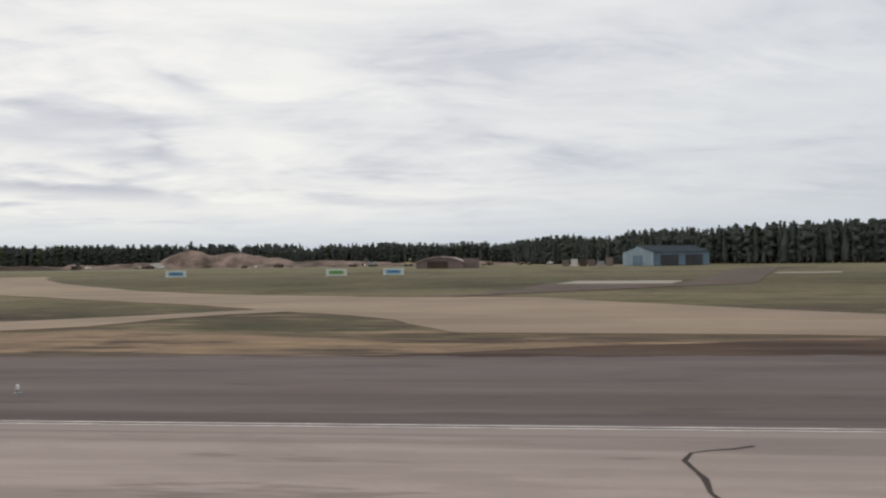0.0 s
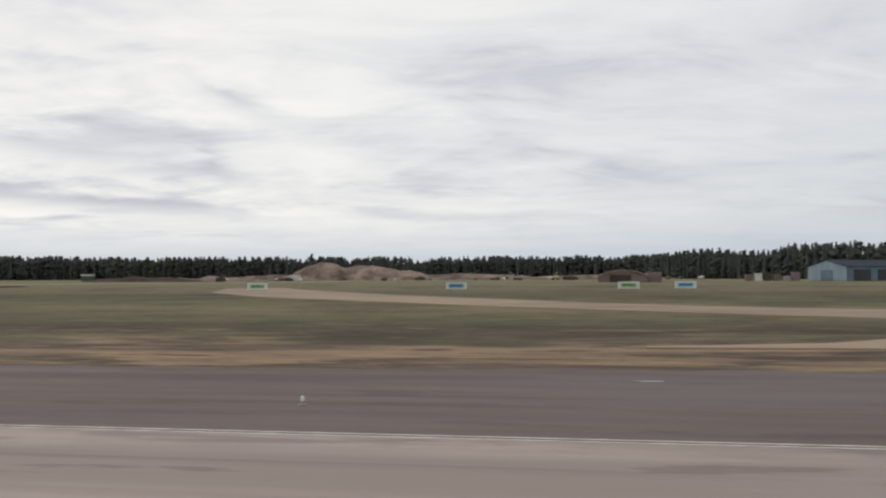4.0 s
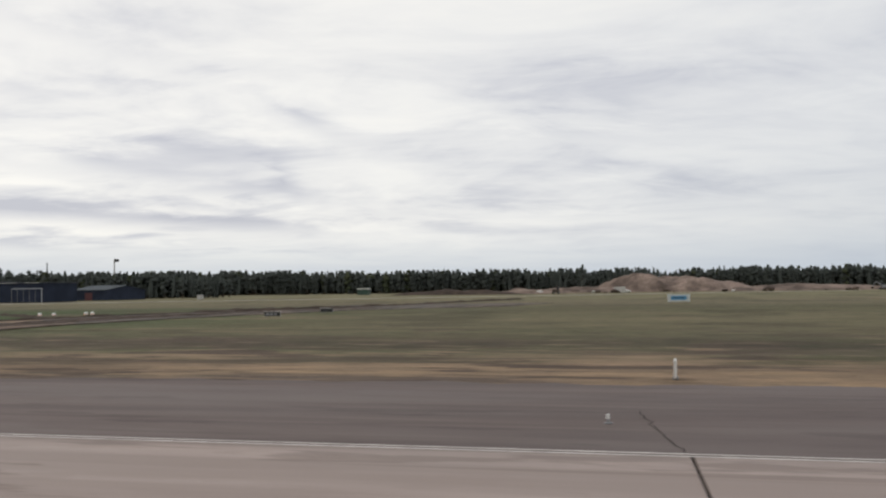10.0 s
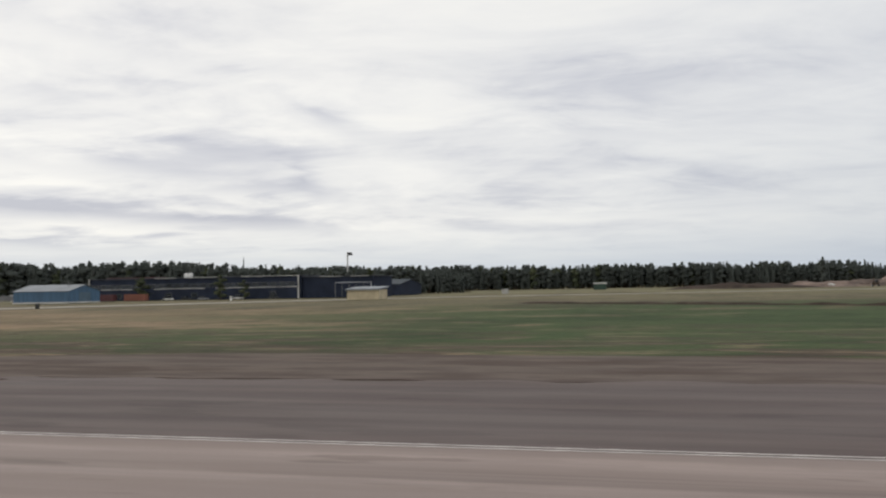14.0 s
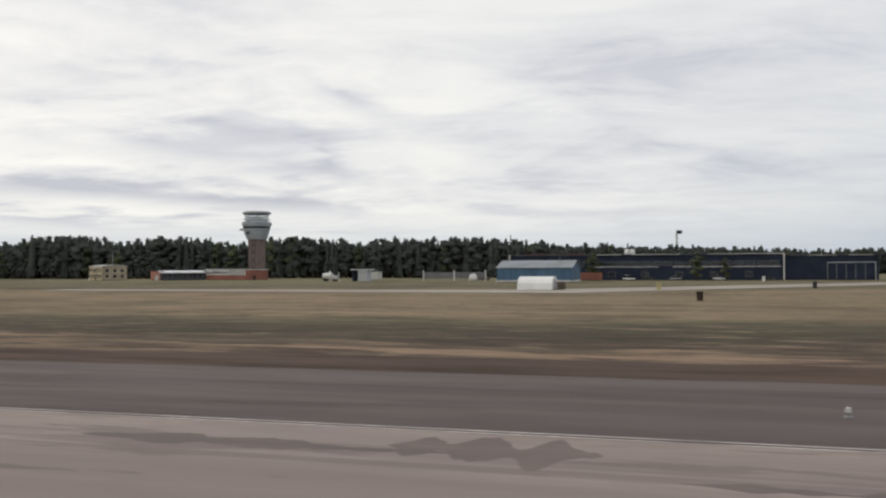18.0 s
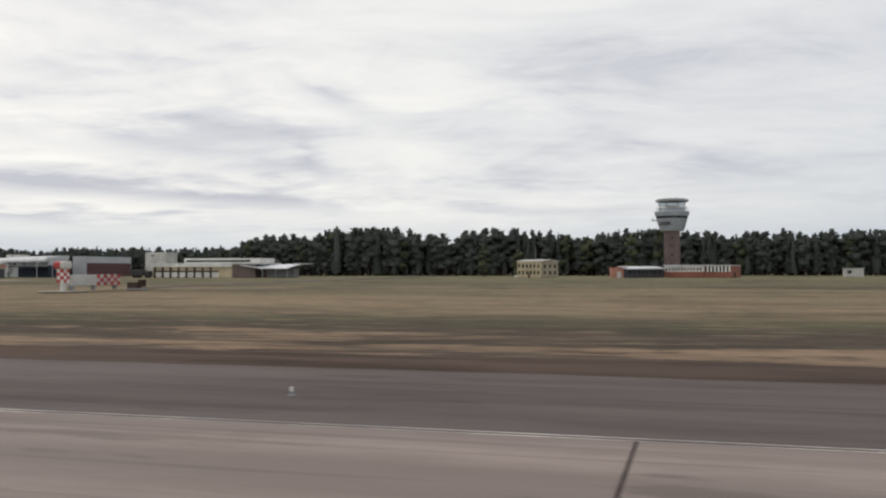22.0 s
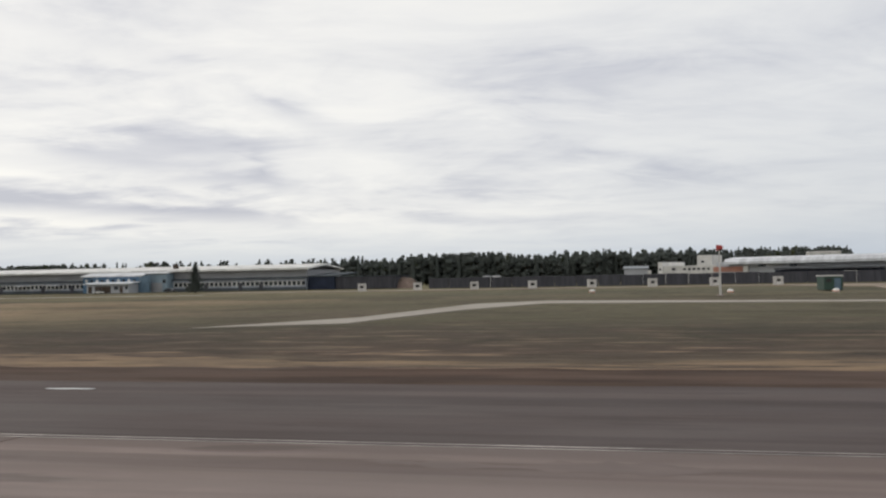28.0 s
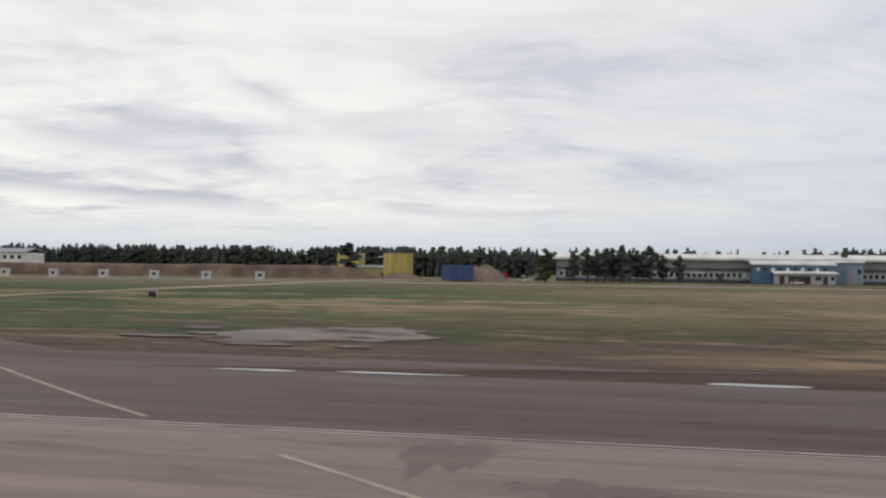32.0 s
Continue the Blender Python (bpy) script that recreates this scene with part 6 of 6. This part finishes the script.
wood("sparse far pines above the hangar roofs", [(-505, 330, 9.4), (-600, 345, 10.4), (-690, 365, 10.4), (-850, 372, 11.0)], 2.6, 3, 22, (0.4, 0.55, 0.05), seed=5, fuzz=0.3)
wood(DARK, [(-514, 288, 8.6), (-575, 268, 8.9), (-640, 262, 8.6), (-668, 262, 8.4)], 1.4, 5, 14, seed=6)
wood(DARK, [(-742, 232, 7.0), (-775, 232, 7.4), (-800, 322, 9.2), (-880, 330, 9.8), (-1010, 330, 10.2), (-1150, 330, 10.5)], 1.6, 5, 14, seed=7)


def tree(name, x, y, h, kind, label, seed, clumps=170, wide=1.0, group=""):
    gen = np.random.default_rng(seed)
    root = thing(name, x, y, -0.03, gen.uniform(0, 360), label, "tree", group)
    v, f, soft = crown_shape(kind, clumps, gen)
    c = new("crown", mesh_of("crown", v * (h * wide, h * wide, h), f, LEAF if kind == "birch" else NEEDLE, soft))
    c.parent = root
    t = new("trunk", mesh_of("trunk", trunk_shape(gen) * (h * 1.2, h * 1.2, h), TRUNKF, BARK))
    t.parent = root
    bm = bmesh.new()
    for k in range(9):
        z = h * (0.35 + 0.06 * k)
        a = gen.uniform(0, 6.28)
        rod((0, 0, z), (math.cos(a) * h * 0.13 * wide, math.sin(a) * h * 0.13 * wide, z + h * 0.06), h * 0.004, 5, bm)
    part("limb", bm, BARK, root)
    return root


for k, (x, y, h) in enumerate([(-727, 163, 5.6), (-724.6, 166, 6.1), (-721.4, 164, 6.0), (-718.6, 165, 6.7), (-716.0, 167, 5.9), (-713.6, 164, 6.6), (-711.4, 168, 5.2), (-708.6, 166, 5.0), (-723.0, 169, 5.6), (-720.2, 168, 6.2), (-717.2, 162, 5.4), (-714.8, 169, 5.8)]):
    tree("pine_tree", x, y, h, "pine", "tall dark pine beside the long pale hangar", 60 + k, 300, 1.5, "pines by the long hangar")
tree("birch_tree", -731.5, 160, 6.0, "birch", "large dark round tree by the parked cars", 91, 320, 1.7)
tree("spruce_tree", -659.1, 163, 5.6, "spruce", "broad dark spruce in front of the long hangar", 80, 520, 2.3)
tree("pine_tree", -774, 182, 7.4, "pine", "dark tree half hiding the yellow building", 81, 380, 2.0)
tree("pine_tree", -138, 338, 10.2, "pine", "pine standing above the far wood behind the soil heap", 82, 120)
tree("birch_tree", -295.6, 173, 5.2, "birch", "dark leafy tree before the navy office building", 83, 260, 1.9)
tree("birch_tree", -276.8, 173, 5.4, "birch", "dark leafy tree before the navy office building", 84, 160, 1.5)
tree("birch_tree", -419, 196, 6.2, "birch", "young green tree beside the cream house", 85, 160, 1.3)
tree("birch_tree", -431, 215, 7.5, "birch", "young green tree at the edge of the wood", 86, 160, 1.3)
tree("birch_tree", -271.8, 174, 4.2, "birch", "dark leafy tree before the navy office building", 87, 160, 1.5)


# ---- small things along the runway ----
def runway_lamp(x, y):
    o = thing("runway_edge_light", x, y, 0, 0, "small white runway edge light on a short stem", "runway light", "runway edge lights")
    part("base_plate", lathe([(0.06, -0.012), (0.06, 0.008), (0.04, 0.014)], 12), STEEL, o)
    part("stem", lathe([(0.018, 0.01), (0.018, 0.065)], 8), STEEL, o)
    part("lamp_body", lathe([(0.022, 0.06), (0.028, 0.066), (0.028, 0.115), (0.022, 0.122)], 12), WHITE, o)
    part("lens", lathe([(0.020, 0.12), (0.020, 0.128), (0.010, 0.136)], 12), CANVAS, o)
    return o


spots = [41, 16.3, -8.1, -32.6, -57.3, -82.1, -106.9] + [-213.4 - 28.8 * i for i in range(5)] + [-357.5, -387.1, -415.76, -444.89] + [-474.02 - 29.13 * i for i in range(3)] + [-560.3, -588.2, -618.25, -645.9, -674.5, -703.4, -732, -761]
first = runway_lamp(spots[0], 13.05)
for x in spots[1:]:
    copy_thing(first, pose(x, 13.05, -0.004, 0, 0, 40))
for x, y in ((-165.3, 14.6), (-168.2, 13.4)):
    o = thing("lamp_stump", x, y, -0.008, 0, "small dark stump of a removed edge light", "runway light")
    part("stub", lathe([(0.032, 0), (0.028, 0.045), (0.014, 0.058)], 10), BARK, o)


def marker(name, colour, label):
    """A low barrel marker of eight panels in two colours, with a rim and a lamp knob."""
    o = thing(name, 0, -40, 0, 0, label, "traffic marker", "barrier markers across the dug-up taxiway")
    for k in range(4):
        a0 = math.pi / 2 * k
        bm = bmesh.new()
        rows = [[bm.verts.new((r * math.cos(a0 + math.pi / 2 * i / 4), r * math.sin(a0 + math.pi / 2 * i / 4), z)) for i in range(5)] for r, z in ((0.245, 0.03), (0.150, 0.27), (0.140, 0.27), (0.235, 0.03))]
        for p, q in zip(rows, rows[1:] + rows[:1]):
            for i in range(4):
                bm.faces.new((p[i], p[i + 1], q[i + 1], q[i]))
        for i in (0, 4):
            bm.faces.new([row[i] for row in rows])
        bmesh.ops.recalc_face_normals(bm, faces=bm.faces)
        part("side_panel", bm, colour if k % 2 else WHITE, o)
    part("top", lathe([(0.152, 0.262), (0.145, 0.282), (0.06, 0.288)], 16), WHITE, o)
    part("rim", lathe([(0.275, 0.0), (0.285, 0.012), (0.26, 0.032), (0.235, 0.036)], 16), WHITE, o)
    part("rim_band", lathe([(0.252, 0.034), (0.249, 0.044), (0.238, 0.046)], 16), BLACK, o)
    part("warning_lamp", lathe([(0.028, 0.285), (0.03, 0.31), (0.012, 0.325)], 10), REDPL, o)
    return o


kinds = {"o": marker("barrier_marker", ORANGE, "white and orange plastic barrier marker on asphalt"), "r": marker("barrier_marker", REDPL, "white and red plastic barrier marker on asphalt")}
places = [(-160.8, 18.2, "o", -5), (-158.7, 17.3, "r", -70), (-157.1, 16.9, "o", -35), (-155.0, 17.0, "r", 10), (-153.1, 16.75, "r", -5), (-151.6, 16.6, "o", 20), (-149.9, 16.35, "o", 20), (-148.5, 16.25, "r", -5), (-147.4, 16.15, "o", -107), (-146.3, 15.95, "o", 0),
          (-144.6, 15.6, "r", -113), (-143.2, 15.5, "o", -55), (-141.7, 15.45, "r", -25), (-140.2, 15.3, "o", -110), (-138.1, 15.2, "r", -30)]
used = {}
for x, y, c, turn in places:
    m = pose(x, y, -0.006, 0, 0, turn + 120)
    if c in used:
        copy_thing(kinds[c], m)
    else:
        kinds[c].matrix_basis = m
        used[c] = True


def lettering(text, size, mat, parent, m, name="lettering"):
    cu = bpy.data.curves.new(name, "FONT")
    cu.body, cu.size, cu.extrude, cu.align_x, cu.align_y = text, size, 0.004, "CENTER", "CENTER"
    tmp = bpy.data.objects.new(name, cu)
    scene.collection.objects.link(tmp)
    dg = bpy.context.evaluated_depsgraph_get()
    me = bpy.data.meshes.new_from_object(tmp.evaluated_get(dg))
    bpy.data.objects.remove(tmp)
    me.materials.clear()
    me.materials.append(mat)
    ob = new(name, me)
    ob.parent, ob.matrix_basis = parent, m
    return ob


def airfield_sign(x, y, w, h, face, ink, text, rz, label, bars=0, arrow=False, foot=0.08):
    """A box sign on short legs; its face looks to -y before it is turned."""
    o = thing("airfield_sign", x, y, -0.02, rz, label, "sign")
    part("sign_box", box(-w / 2, w / 2, -0.06, 0.06, foot, foot + h, 0.015), OFFWHITE, o)
    part("sign_face", box(-w / 2 + 0.015, w / 2 - 0.015, -0.068, -0.058, foot + 0.015, foot + h - 0.015, 0), face, o)
    part("sign_back", box(-w / 2 + 0.015, w / 2 - 0.015, 0.058, 0.066, foot + 0.015, foot + h - 0.015, 0), GREY, o)
    part("top_trim", box(-w / 2 - 0.01, w / 2 + 0.01, -0.075, 0.075, foot + h, foot + h + 0.02, 0), WHITE, o)
    for s in (-1, 1):
        part("leg", box(s * w * 0.36 - 0.02, s * w * 0.36 + 0.02, -0.03, 0.03, 0, foot, 0), STEEL, o)
    if text:
        lettering(text, h * 0.78, ink, o, pose(-w * 0.10 if arrow else 0, -0.074, foot + h * 0.5, 90, 0, 0))
    if arrow:
        part("arrow", box(w * 0.20, w * 0.40, -0.075, -0.068, foot + h * 0.47, foot + h * 0.54, 0), ink, o)
        part("arrow_head", prism([(w * 0.36, foot + h * 0.36), (w * 0.45, foot + h * 0.505), (w * 0.36, foot + h * 0.65)], "y", -0.076, -0.068), ink, o)
    for k in range(bars):
        part("illegible_bar", box(-w * 0.36 + w * 0.72 * k / bars, -w * 0.36 + w * 0.72 * (k + 0.7) / bars, -0.074, -0.068, foot + h * 0.28, foot + h * 0.72, 0), ink, o)
    return o


airfield_sign(-487.6, 18.6, 0.85, 0.36, SIGNYEL, BLACK, "U4", 82, "yellow taxiway sign with black lettering beside the asphalt", 0, True)
o = thing("airfield_sign", -105.95, 19.6, -0.02, 0, "thin dark sign board with a white end cap", "sign")
part("board", box(-0.026, 0.026, 0.02, 0.57, 0.03, 0.38, 0.01), FENCE, o)
part("end_cap", box(-0.032, 0.032, -0.02, 0.02, 0.02, 0.385, 0.008), WHITE, o)
part("top_trim", box(-0.03, 0.03, 0.02, 0.57, 0.38, 0.394, 0.004), OFFWHITE, o)
for y in (0.12, 0.46):
    part("foot", box(-0.06, 0.06, y - 0.03, y + 0.03, -0.02, 0.03, 0.006), STEEL, o)
airfield_sign(-588.2, 18.9, 0.8, 0.42, GREY, GREY, "", 84, "blank grey box sign at the asphalt edge")
airfield_sign(-652.3, 18.7, 0.75, 0.32, SIGNYEL, BLACK, "", 84, "yellow box sign on the grass edge", 2)
airfield_sign(-162.4, 44.5, 0.62, 0.42, BLACK, SIGNYEL, "U3", 14, "black taxiway sign with yellow lettering in green grass")
airfield_sign(-167.4, 62.5, 0.55, 0.36, BLACK, SIGNYEL, "", 14, "small black sign with yellow marks", 2)
airfield_sign(-166.6, 62.7, 0.62, 0.40, OFFWHITE, GREY, "", 14, "blank white board beside the small black sign")
airfield_sign(-159.0, 58.0, 0.8, 0.28, SIGNYEL, GREY, "", 16, "low yellow taxiway sign in the grass", 4)
airfield_sign(-134.8, 62.5, 1.2, 0.32, BLACK, GREY, "", 14, "low dark board at the edge of the mud", 3)
airfield_sign(-134.6, 73, 1.1, 0.32, BLACK, BLACK, "", 14, "low dark board in the grass")
airfield_sign(-745.8, 51.5, 0.52, 0.38, BLACK, EARTH, "", 12, "dark sign in the grass by the taxiway", 3)
airfield_sign(-530.3, 53, 0.55, 0.45, BLACK, SIGNYEL, "", 16, "dark sign with yellow marks in the grass", 2)
airfield_sign(-525.4, 74, 1.2, 0.34, SIGNYEL, GREY, "", 16, "low yellow sign in the grass", 3)
airfield_sign(-524.8, 80, 1.15, 0.5, OFFWHITE, GREY, "", 16, "blank pale board in the grass", 3)


def banner(x, y, ink, label):
    o = thing("advertising_banner", x, y, 0, 8, label, "banner", "banners along the far taxiway")
    part("board", box(-1.22, 1.22, -0.03, 0.03, 0.12, 0.92, 0.01), BANNER, o)
    part("colour_field", box(-0.86, 0.86, -0.045, -0.03, 0.30, 0.76, 0), ink, o)
    for k in range(7):
        part("illegible_bar", box(-0.62 + 0.18 * k, -0.50 + 0.18 * k, -0.055, -0.045, 0.46, 0.62, 0), NAVY if ink is BLUEPL else DARKGREEN, o)
    for s in (-1.0, 1.0):
        part("post", box(s - 0.03, s + 0.03, 0.03, 0.09, -0.05, 0.95, 0), STEEL, o)
    return o


for x, y, ink in ((-44.85, 105.0, BLUEPL), (-25.2, 104.9, GREENPL), (-18.8, 107.0, BLUEPL), (-69.3, 105.3, GREENPL), (-105.4, 104.3, BLUEPL)):
    banner(x, y, ink, ("blue" if ink is BLUEPL else "green") + " and white advertising banner on posts")


def light_box(x, y):
    o = thing("marker_block", x, y, 0, 12, "white concrete block with a dark square opening", "block", "white blocks along the perimeter road")
    for a, c in ((-0.72, -0.36), (0.28, 0.66)):
        part("side_block", box(a, c, -0.45, 0.45, 0, 1.3, 0.03), OFFWHITE, o)
    part("head_block", box(-0.36, 0.28, -0.44, 0.44, 0.92, 1.28, 0), OFFWHITE, o)
    part("base_block", box(-0.36, 0.28, -0.44, 0.44, 0, 0.48, 0), OFFWHITE, o)
    part("dark_opening", box(-0.36, 0.28, -0.2, 0.40, 0.48, 0.92, 0), BLACK, o)
    return o


first = light_box(-553.1, 152.1)
for x, y in [(-553.1 - 9.62 * i, 152.1 - 0.48 * i) for i in range(1, 8)] + [(-765.4 - 9.15 * i, 136.6) for i in range(1, 9)]:
    copy_thing(first, pose(x, y, 0, 0, 0, 12))


def beehive(x, y):
    o = thing("taxiway_marker", x, y, 0, 0, "small white dome marker on the apron edge", "marker", "white apron markers")
    part("shell", lathe([(0.34, 0), (0.33, 0.16), (0.24, 0.30), (0.08, 0.36)], 14), WHITE, o, "", True)
    part("band", lathe([(0.345, 0.05), (0.34, 0.12)], 14, False), ORANGE, o)
    return o


first = beehive(-552.7, 76.2)
for x, y in ((-549.7, 76.6), (-546.2, 77.6), (-541.3, 77.6), (-564.8, 95.5), (-579.1, 106), (-555.6, 92)):
    copy_thing(first, pose(x, y, 0))

small = thing("taxiway_marker", -160.6, 70, 0, 0, "tiny white dome marker beside the mud", "marker", "small white markers by the mud")
part("shell", lathe([(0.19, 0), (0.18, 0.11), (0.13, 0.22), (0.04, 0.26)], 14), WHITE, small, "", True)
part("band", lathe([(0.195, 0.03), (0.19, 0.07)], 14, False), ORANGE, small)
for x, y in ((-157.9, 72.8), (-157.3, 72.9), (-159.6, 70.6)):
    copy_thing(small, pose(x, y, 0))

w = thing("windsock", -566.6, 83, 0, 0, "tall white pole with a red sock at its top", "windsock")
part("pole", lathe([(0.10, 0), (0.07, 2.2), (0.06, 4.15)], 10), OFFWHITE, w)
part("sock", prism([(-0.26, 3.9), (0.28, 4.0), (0.28, 4.32), (-0.26, 4.42)], "y", -0.2, 0.2, 0.04), REDPL, w)
part("footing", box(-0.3, 0.3, -0.3, 0.3, -0.03, 0.08), CONCRETE, w)
h = thing("green_hut", -554.2, 101, 0, 0, "dark grey-green service hut with a pale roof beside the apron", "hut")
part("body", box(-0.9, 0.9, 0, 4.2, 0, 1.4, 0.03), DARKGREEN, h)
part("roof", box(-1.0, 1.0, -0.1, 4.3, 1.4, 1.52), OFFWHITE, h)
part("door", box(0.1, 0.7, -0.04, 0, 0.05, 1.2, 0), TEAL, h)
part("vent", box(-0.7, -0.2, -0.04, 0, 0.8, 1.2, 0), BLACK, h)
for k in range(3):
    part("panel_seam", box(0.9, 0.93, 0.9 + 1.1 * k, 0.95 + 1.1 * k, 0.05, 1.35, 0), BLACK, h)
o = thing("relay_cabinet", -549.2, 125, 0, 0, "small dark cabinet in the grass", "cabinet")
part("body", box(-0.5, 0.5, 0, 0.5, 0, 0.75, 0.02), BARK, o)
part("lid", box(-0.55, 0.55, -0.05, 0.55, 0.75, 0.82), BLACK, o)
for x, r in ((-605.6, 0.95), (-603.6, 1.0)):
    o = thing("silo_tank", x, 186, 0, 0, "upright white storage tank by the fence", "tank", "white storage tanks")
    part("shell", lathe([(r, 0), (r, 2.05)], 18), WHITE, o)
    part("cap", lathe([(r + 0.04, 2.05), (r * 0.7, 2.25), (0.1, 2.32)], 18), GREY, o)
g = thing("relay_box", -224.2, 213, 0, 0, "small pale concrete box by the perimeter road", "cabinet")
part("body", box(-0.7, 0.7, 0, 1.0, -0.03, 1.05, 0.03), OFFWHITE, g)
part("lid", box(-0.8, 0.8, -0.1, 1.1, 1.05, 1.15), GREY, g)
for x, y, h, mat, lab in ((-263.4, 101, 0.62, BLACK, "small dark post lamp by the road"), (-273.9, 60.4, 0.5, EARTH, "dark stump-like box in the grass"), (-266.0, 157.5, 0.75, WHITE, "small white post by the apron road"), (-278.5, 92.5, 0.6, OCHRE, "small ochre cabinet by the road")):
    o = thing("service_post", x, y, 0, 0, lab, "post")
    part("body", box(-0.2, 0.2, -0.2, 0.2, -0.02, h, 0.03), mat, o)
    part("cap", box(-0.24, 0.24, -0.24, 0.24, h, h + 0.06), mat, o)


def car(name, x, y, rz, mat, label, tall=1.0, long=2.2):
    """A parked car at the place's scale: body, glasshouse and wheels."""
    o = thing(name, x, y, 0, rz, label, "car", "parked cars")
    l = long / 2
    part("body", prism([(-l, 0.15), (l, 0.15), (l, 0.36), (l * 0.85, 0.42), (-l * 0.9, 0.44), (-l, 0.38)], "y", -0.44, 0.44, 0.02), mat, o)
    part("cabin", prism([(-l * 0.75, 0.43), (l * 0.5, 0.43), (l * 0.22, 0.43 + 0.32 * tall), (-l * 0.6, 0.43 + 0.32 * tall)], "y", -0.40, 0.40, 0.02), GLASS, o)
    part("roof_panel", box(-l * 0.58, l * 0.2, -0.38, 0.38, 0.43 + 0.31 * tall, 0.455 + 0.32 * tall, 0.01), mat, o)
    for s in (-0.62, 0.62):
        for q in (-1, 1):
            wh = part("wheel", rod((s * l, q * 0.36, 0.16), (s * l, q * 0.46, 0.16), 0.16, 14), RUBBER, o)
            part("rim", rod((s * l, q * 0.45, 0.16), (s * l, q * 0.468, 0.16), 0.09, 10), STEEL, wh)
    return o


car("van", -747.2, 166, 0, WHITE, "white van parked near the hangar", 1.9, 2.6)
car("car", -744.6, 167, 0, BLACK, "dark car parked near the hangar")
car("car", -736.0, 166.5, 0, WHITE, "white car parked under the pines")
car("car", -733.2, 168, 0, BLACK, "dark car parked under the pines", 1.2)
car("car", -719.0, 162, 0, BLACK, "dark low trailer-like car before the pines", 0.7, 3.2)
car("car", -714.8, 162, 0, EARTH, "dark car before the pines", 0.9, 2.6)
car("car", -669.6, 172, 0, BLACK, "dark car by the long hangar", 1.3, 2.8)
car("car", -687.6, 174.4, 0, WHITE, "white car beside the porch", 1.0)
for k, (x, m, lab) in enumerate(((-318.5, GREY, "grey"), (-312, BLACK, "black"), (-297, WHITE, "white"), (-293.5, BLACK, "dark"), (-288.6, GREY, "grey"), (-281, WHITE, "white"), (-272.4, BLACK, "dark"), (-325, RED, "red"))):
    car("car", x + 8, 172.5 + 1.3 * (k % 2), 0, m, lab + " car parked before the navy offices", 1.0 + 0.3 * (k % 3))
for x, y, m, lab in ((-304, 171, RED, "long red shipping container before the offices"), (-296.5, 171.5, BRICK, "brick-red shipping container before the offices"), (-310.5, 170.5, OFFWHITE, "pale shipping container before the offices")):
    o = thing("site_container", x, y, 0, 0, lab, "container")
    part("body", box(-2.6, 2.6, 0, 1.3, 0.06, 1.45, 0.02), m, o)
    for k in range(9):
        part("rib", box(-2.45 + 0.58 * k, -2.37 + 0.58 * k, -0.03, 0.01, 0.1, 1.4, 0), m, o)
    part("skid", box(-2.62, 2.62, -0.02, 1.32, -0.02, 0.07), BLACK, o)
# rubble, machines and sheds on the building site
r = random.Random(9)
for k in range(46):
    x, y = r.uniform(-160, 15), r.uniform(262, 284)
    s = r.uniform(0.4, 1.3)
    bm = bmesh.new()
    bmesh.ops.create_icosphere(bm, subdivisions=1, radius=s)
    for v in bm.verts:
        v.co = Vector((v.co.x * 1.5, v.co.y, v.co.z * 0.6)) * r.uniform(0.75, 1.15)
        v.co.z += s * 0.35
    tagged(finish("rubble_lump", bm, (SOIL, OFFWHITE, EARTH, SOIL)[k % 4]), ("brown soil", "pale concrete", "dark earth", "brown soil")[k % 4] + " lump on the building site", "rubble", "rubble on the building site").matrix_basis = pose(x, y, 0, 0, 0, r.uniform(0, 360))
for x, y, m, lab in ((-52, 262, GREY, "grey digger parked on the soil"), (-41, 258, OCHRE, "ochre digger parked on the soil"), (-137, 250, BARK, "brown digger beside the soil heap")):
    o = thing("excavator", x, y, 0, r.uniform(0, 180), lab, "excavator")
    part("track", box(-1.3, 1.3, -0.9, -0.5, 0, 0.5, 0.12), BLACK, o)
    part("track", box(-1.3, 1.3, 0.5, 0.9, 0, 0.5, 0.12), BLACK, o)
    part("house", box(-1.2, 0.6, -0.8, 0.8, 0.5, 1.2, 0.08), m, o)
    part("cab", box(0.0, 0.9, -0.75, 0.0, 0.6, 1.7, 0.08), GLASS, o)
    part("boom", rod((0.6, 0.2, 1.0), (2.2, 0.2, 2.2), 0.14, 6), m, o)
    part("arm", rod((2.2, 0.2, 2.2), (3.0, 0.2, 0.7), 0.11, 6), m, o)
    part("bucket", box(2.7, 3.3, -0.15, 0.55, 0.3, 0.8, 0.1), EARTH, o)
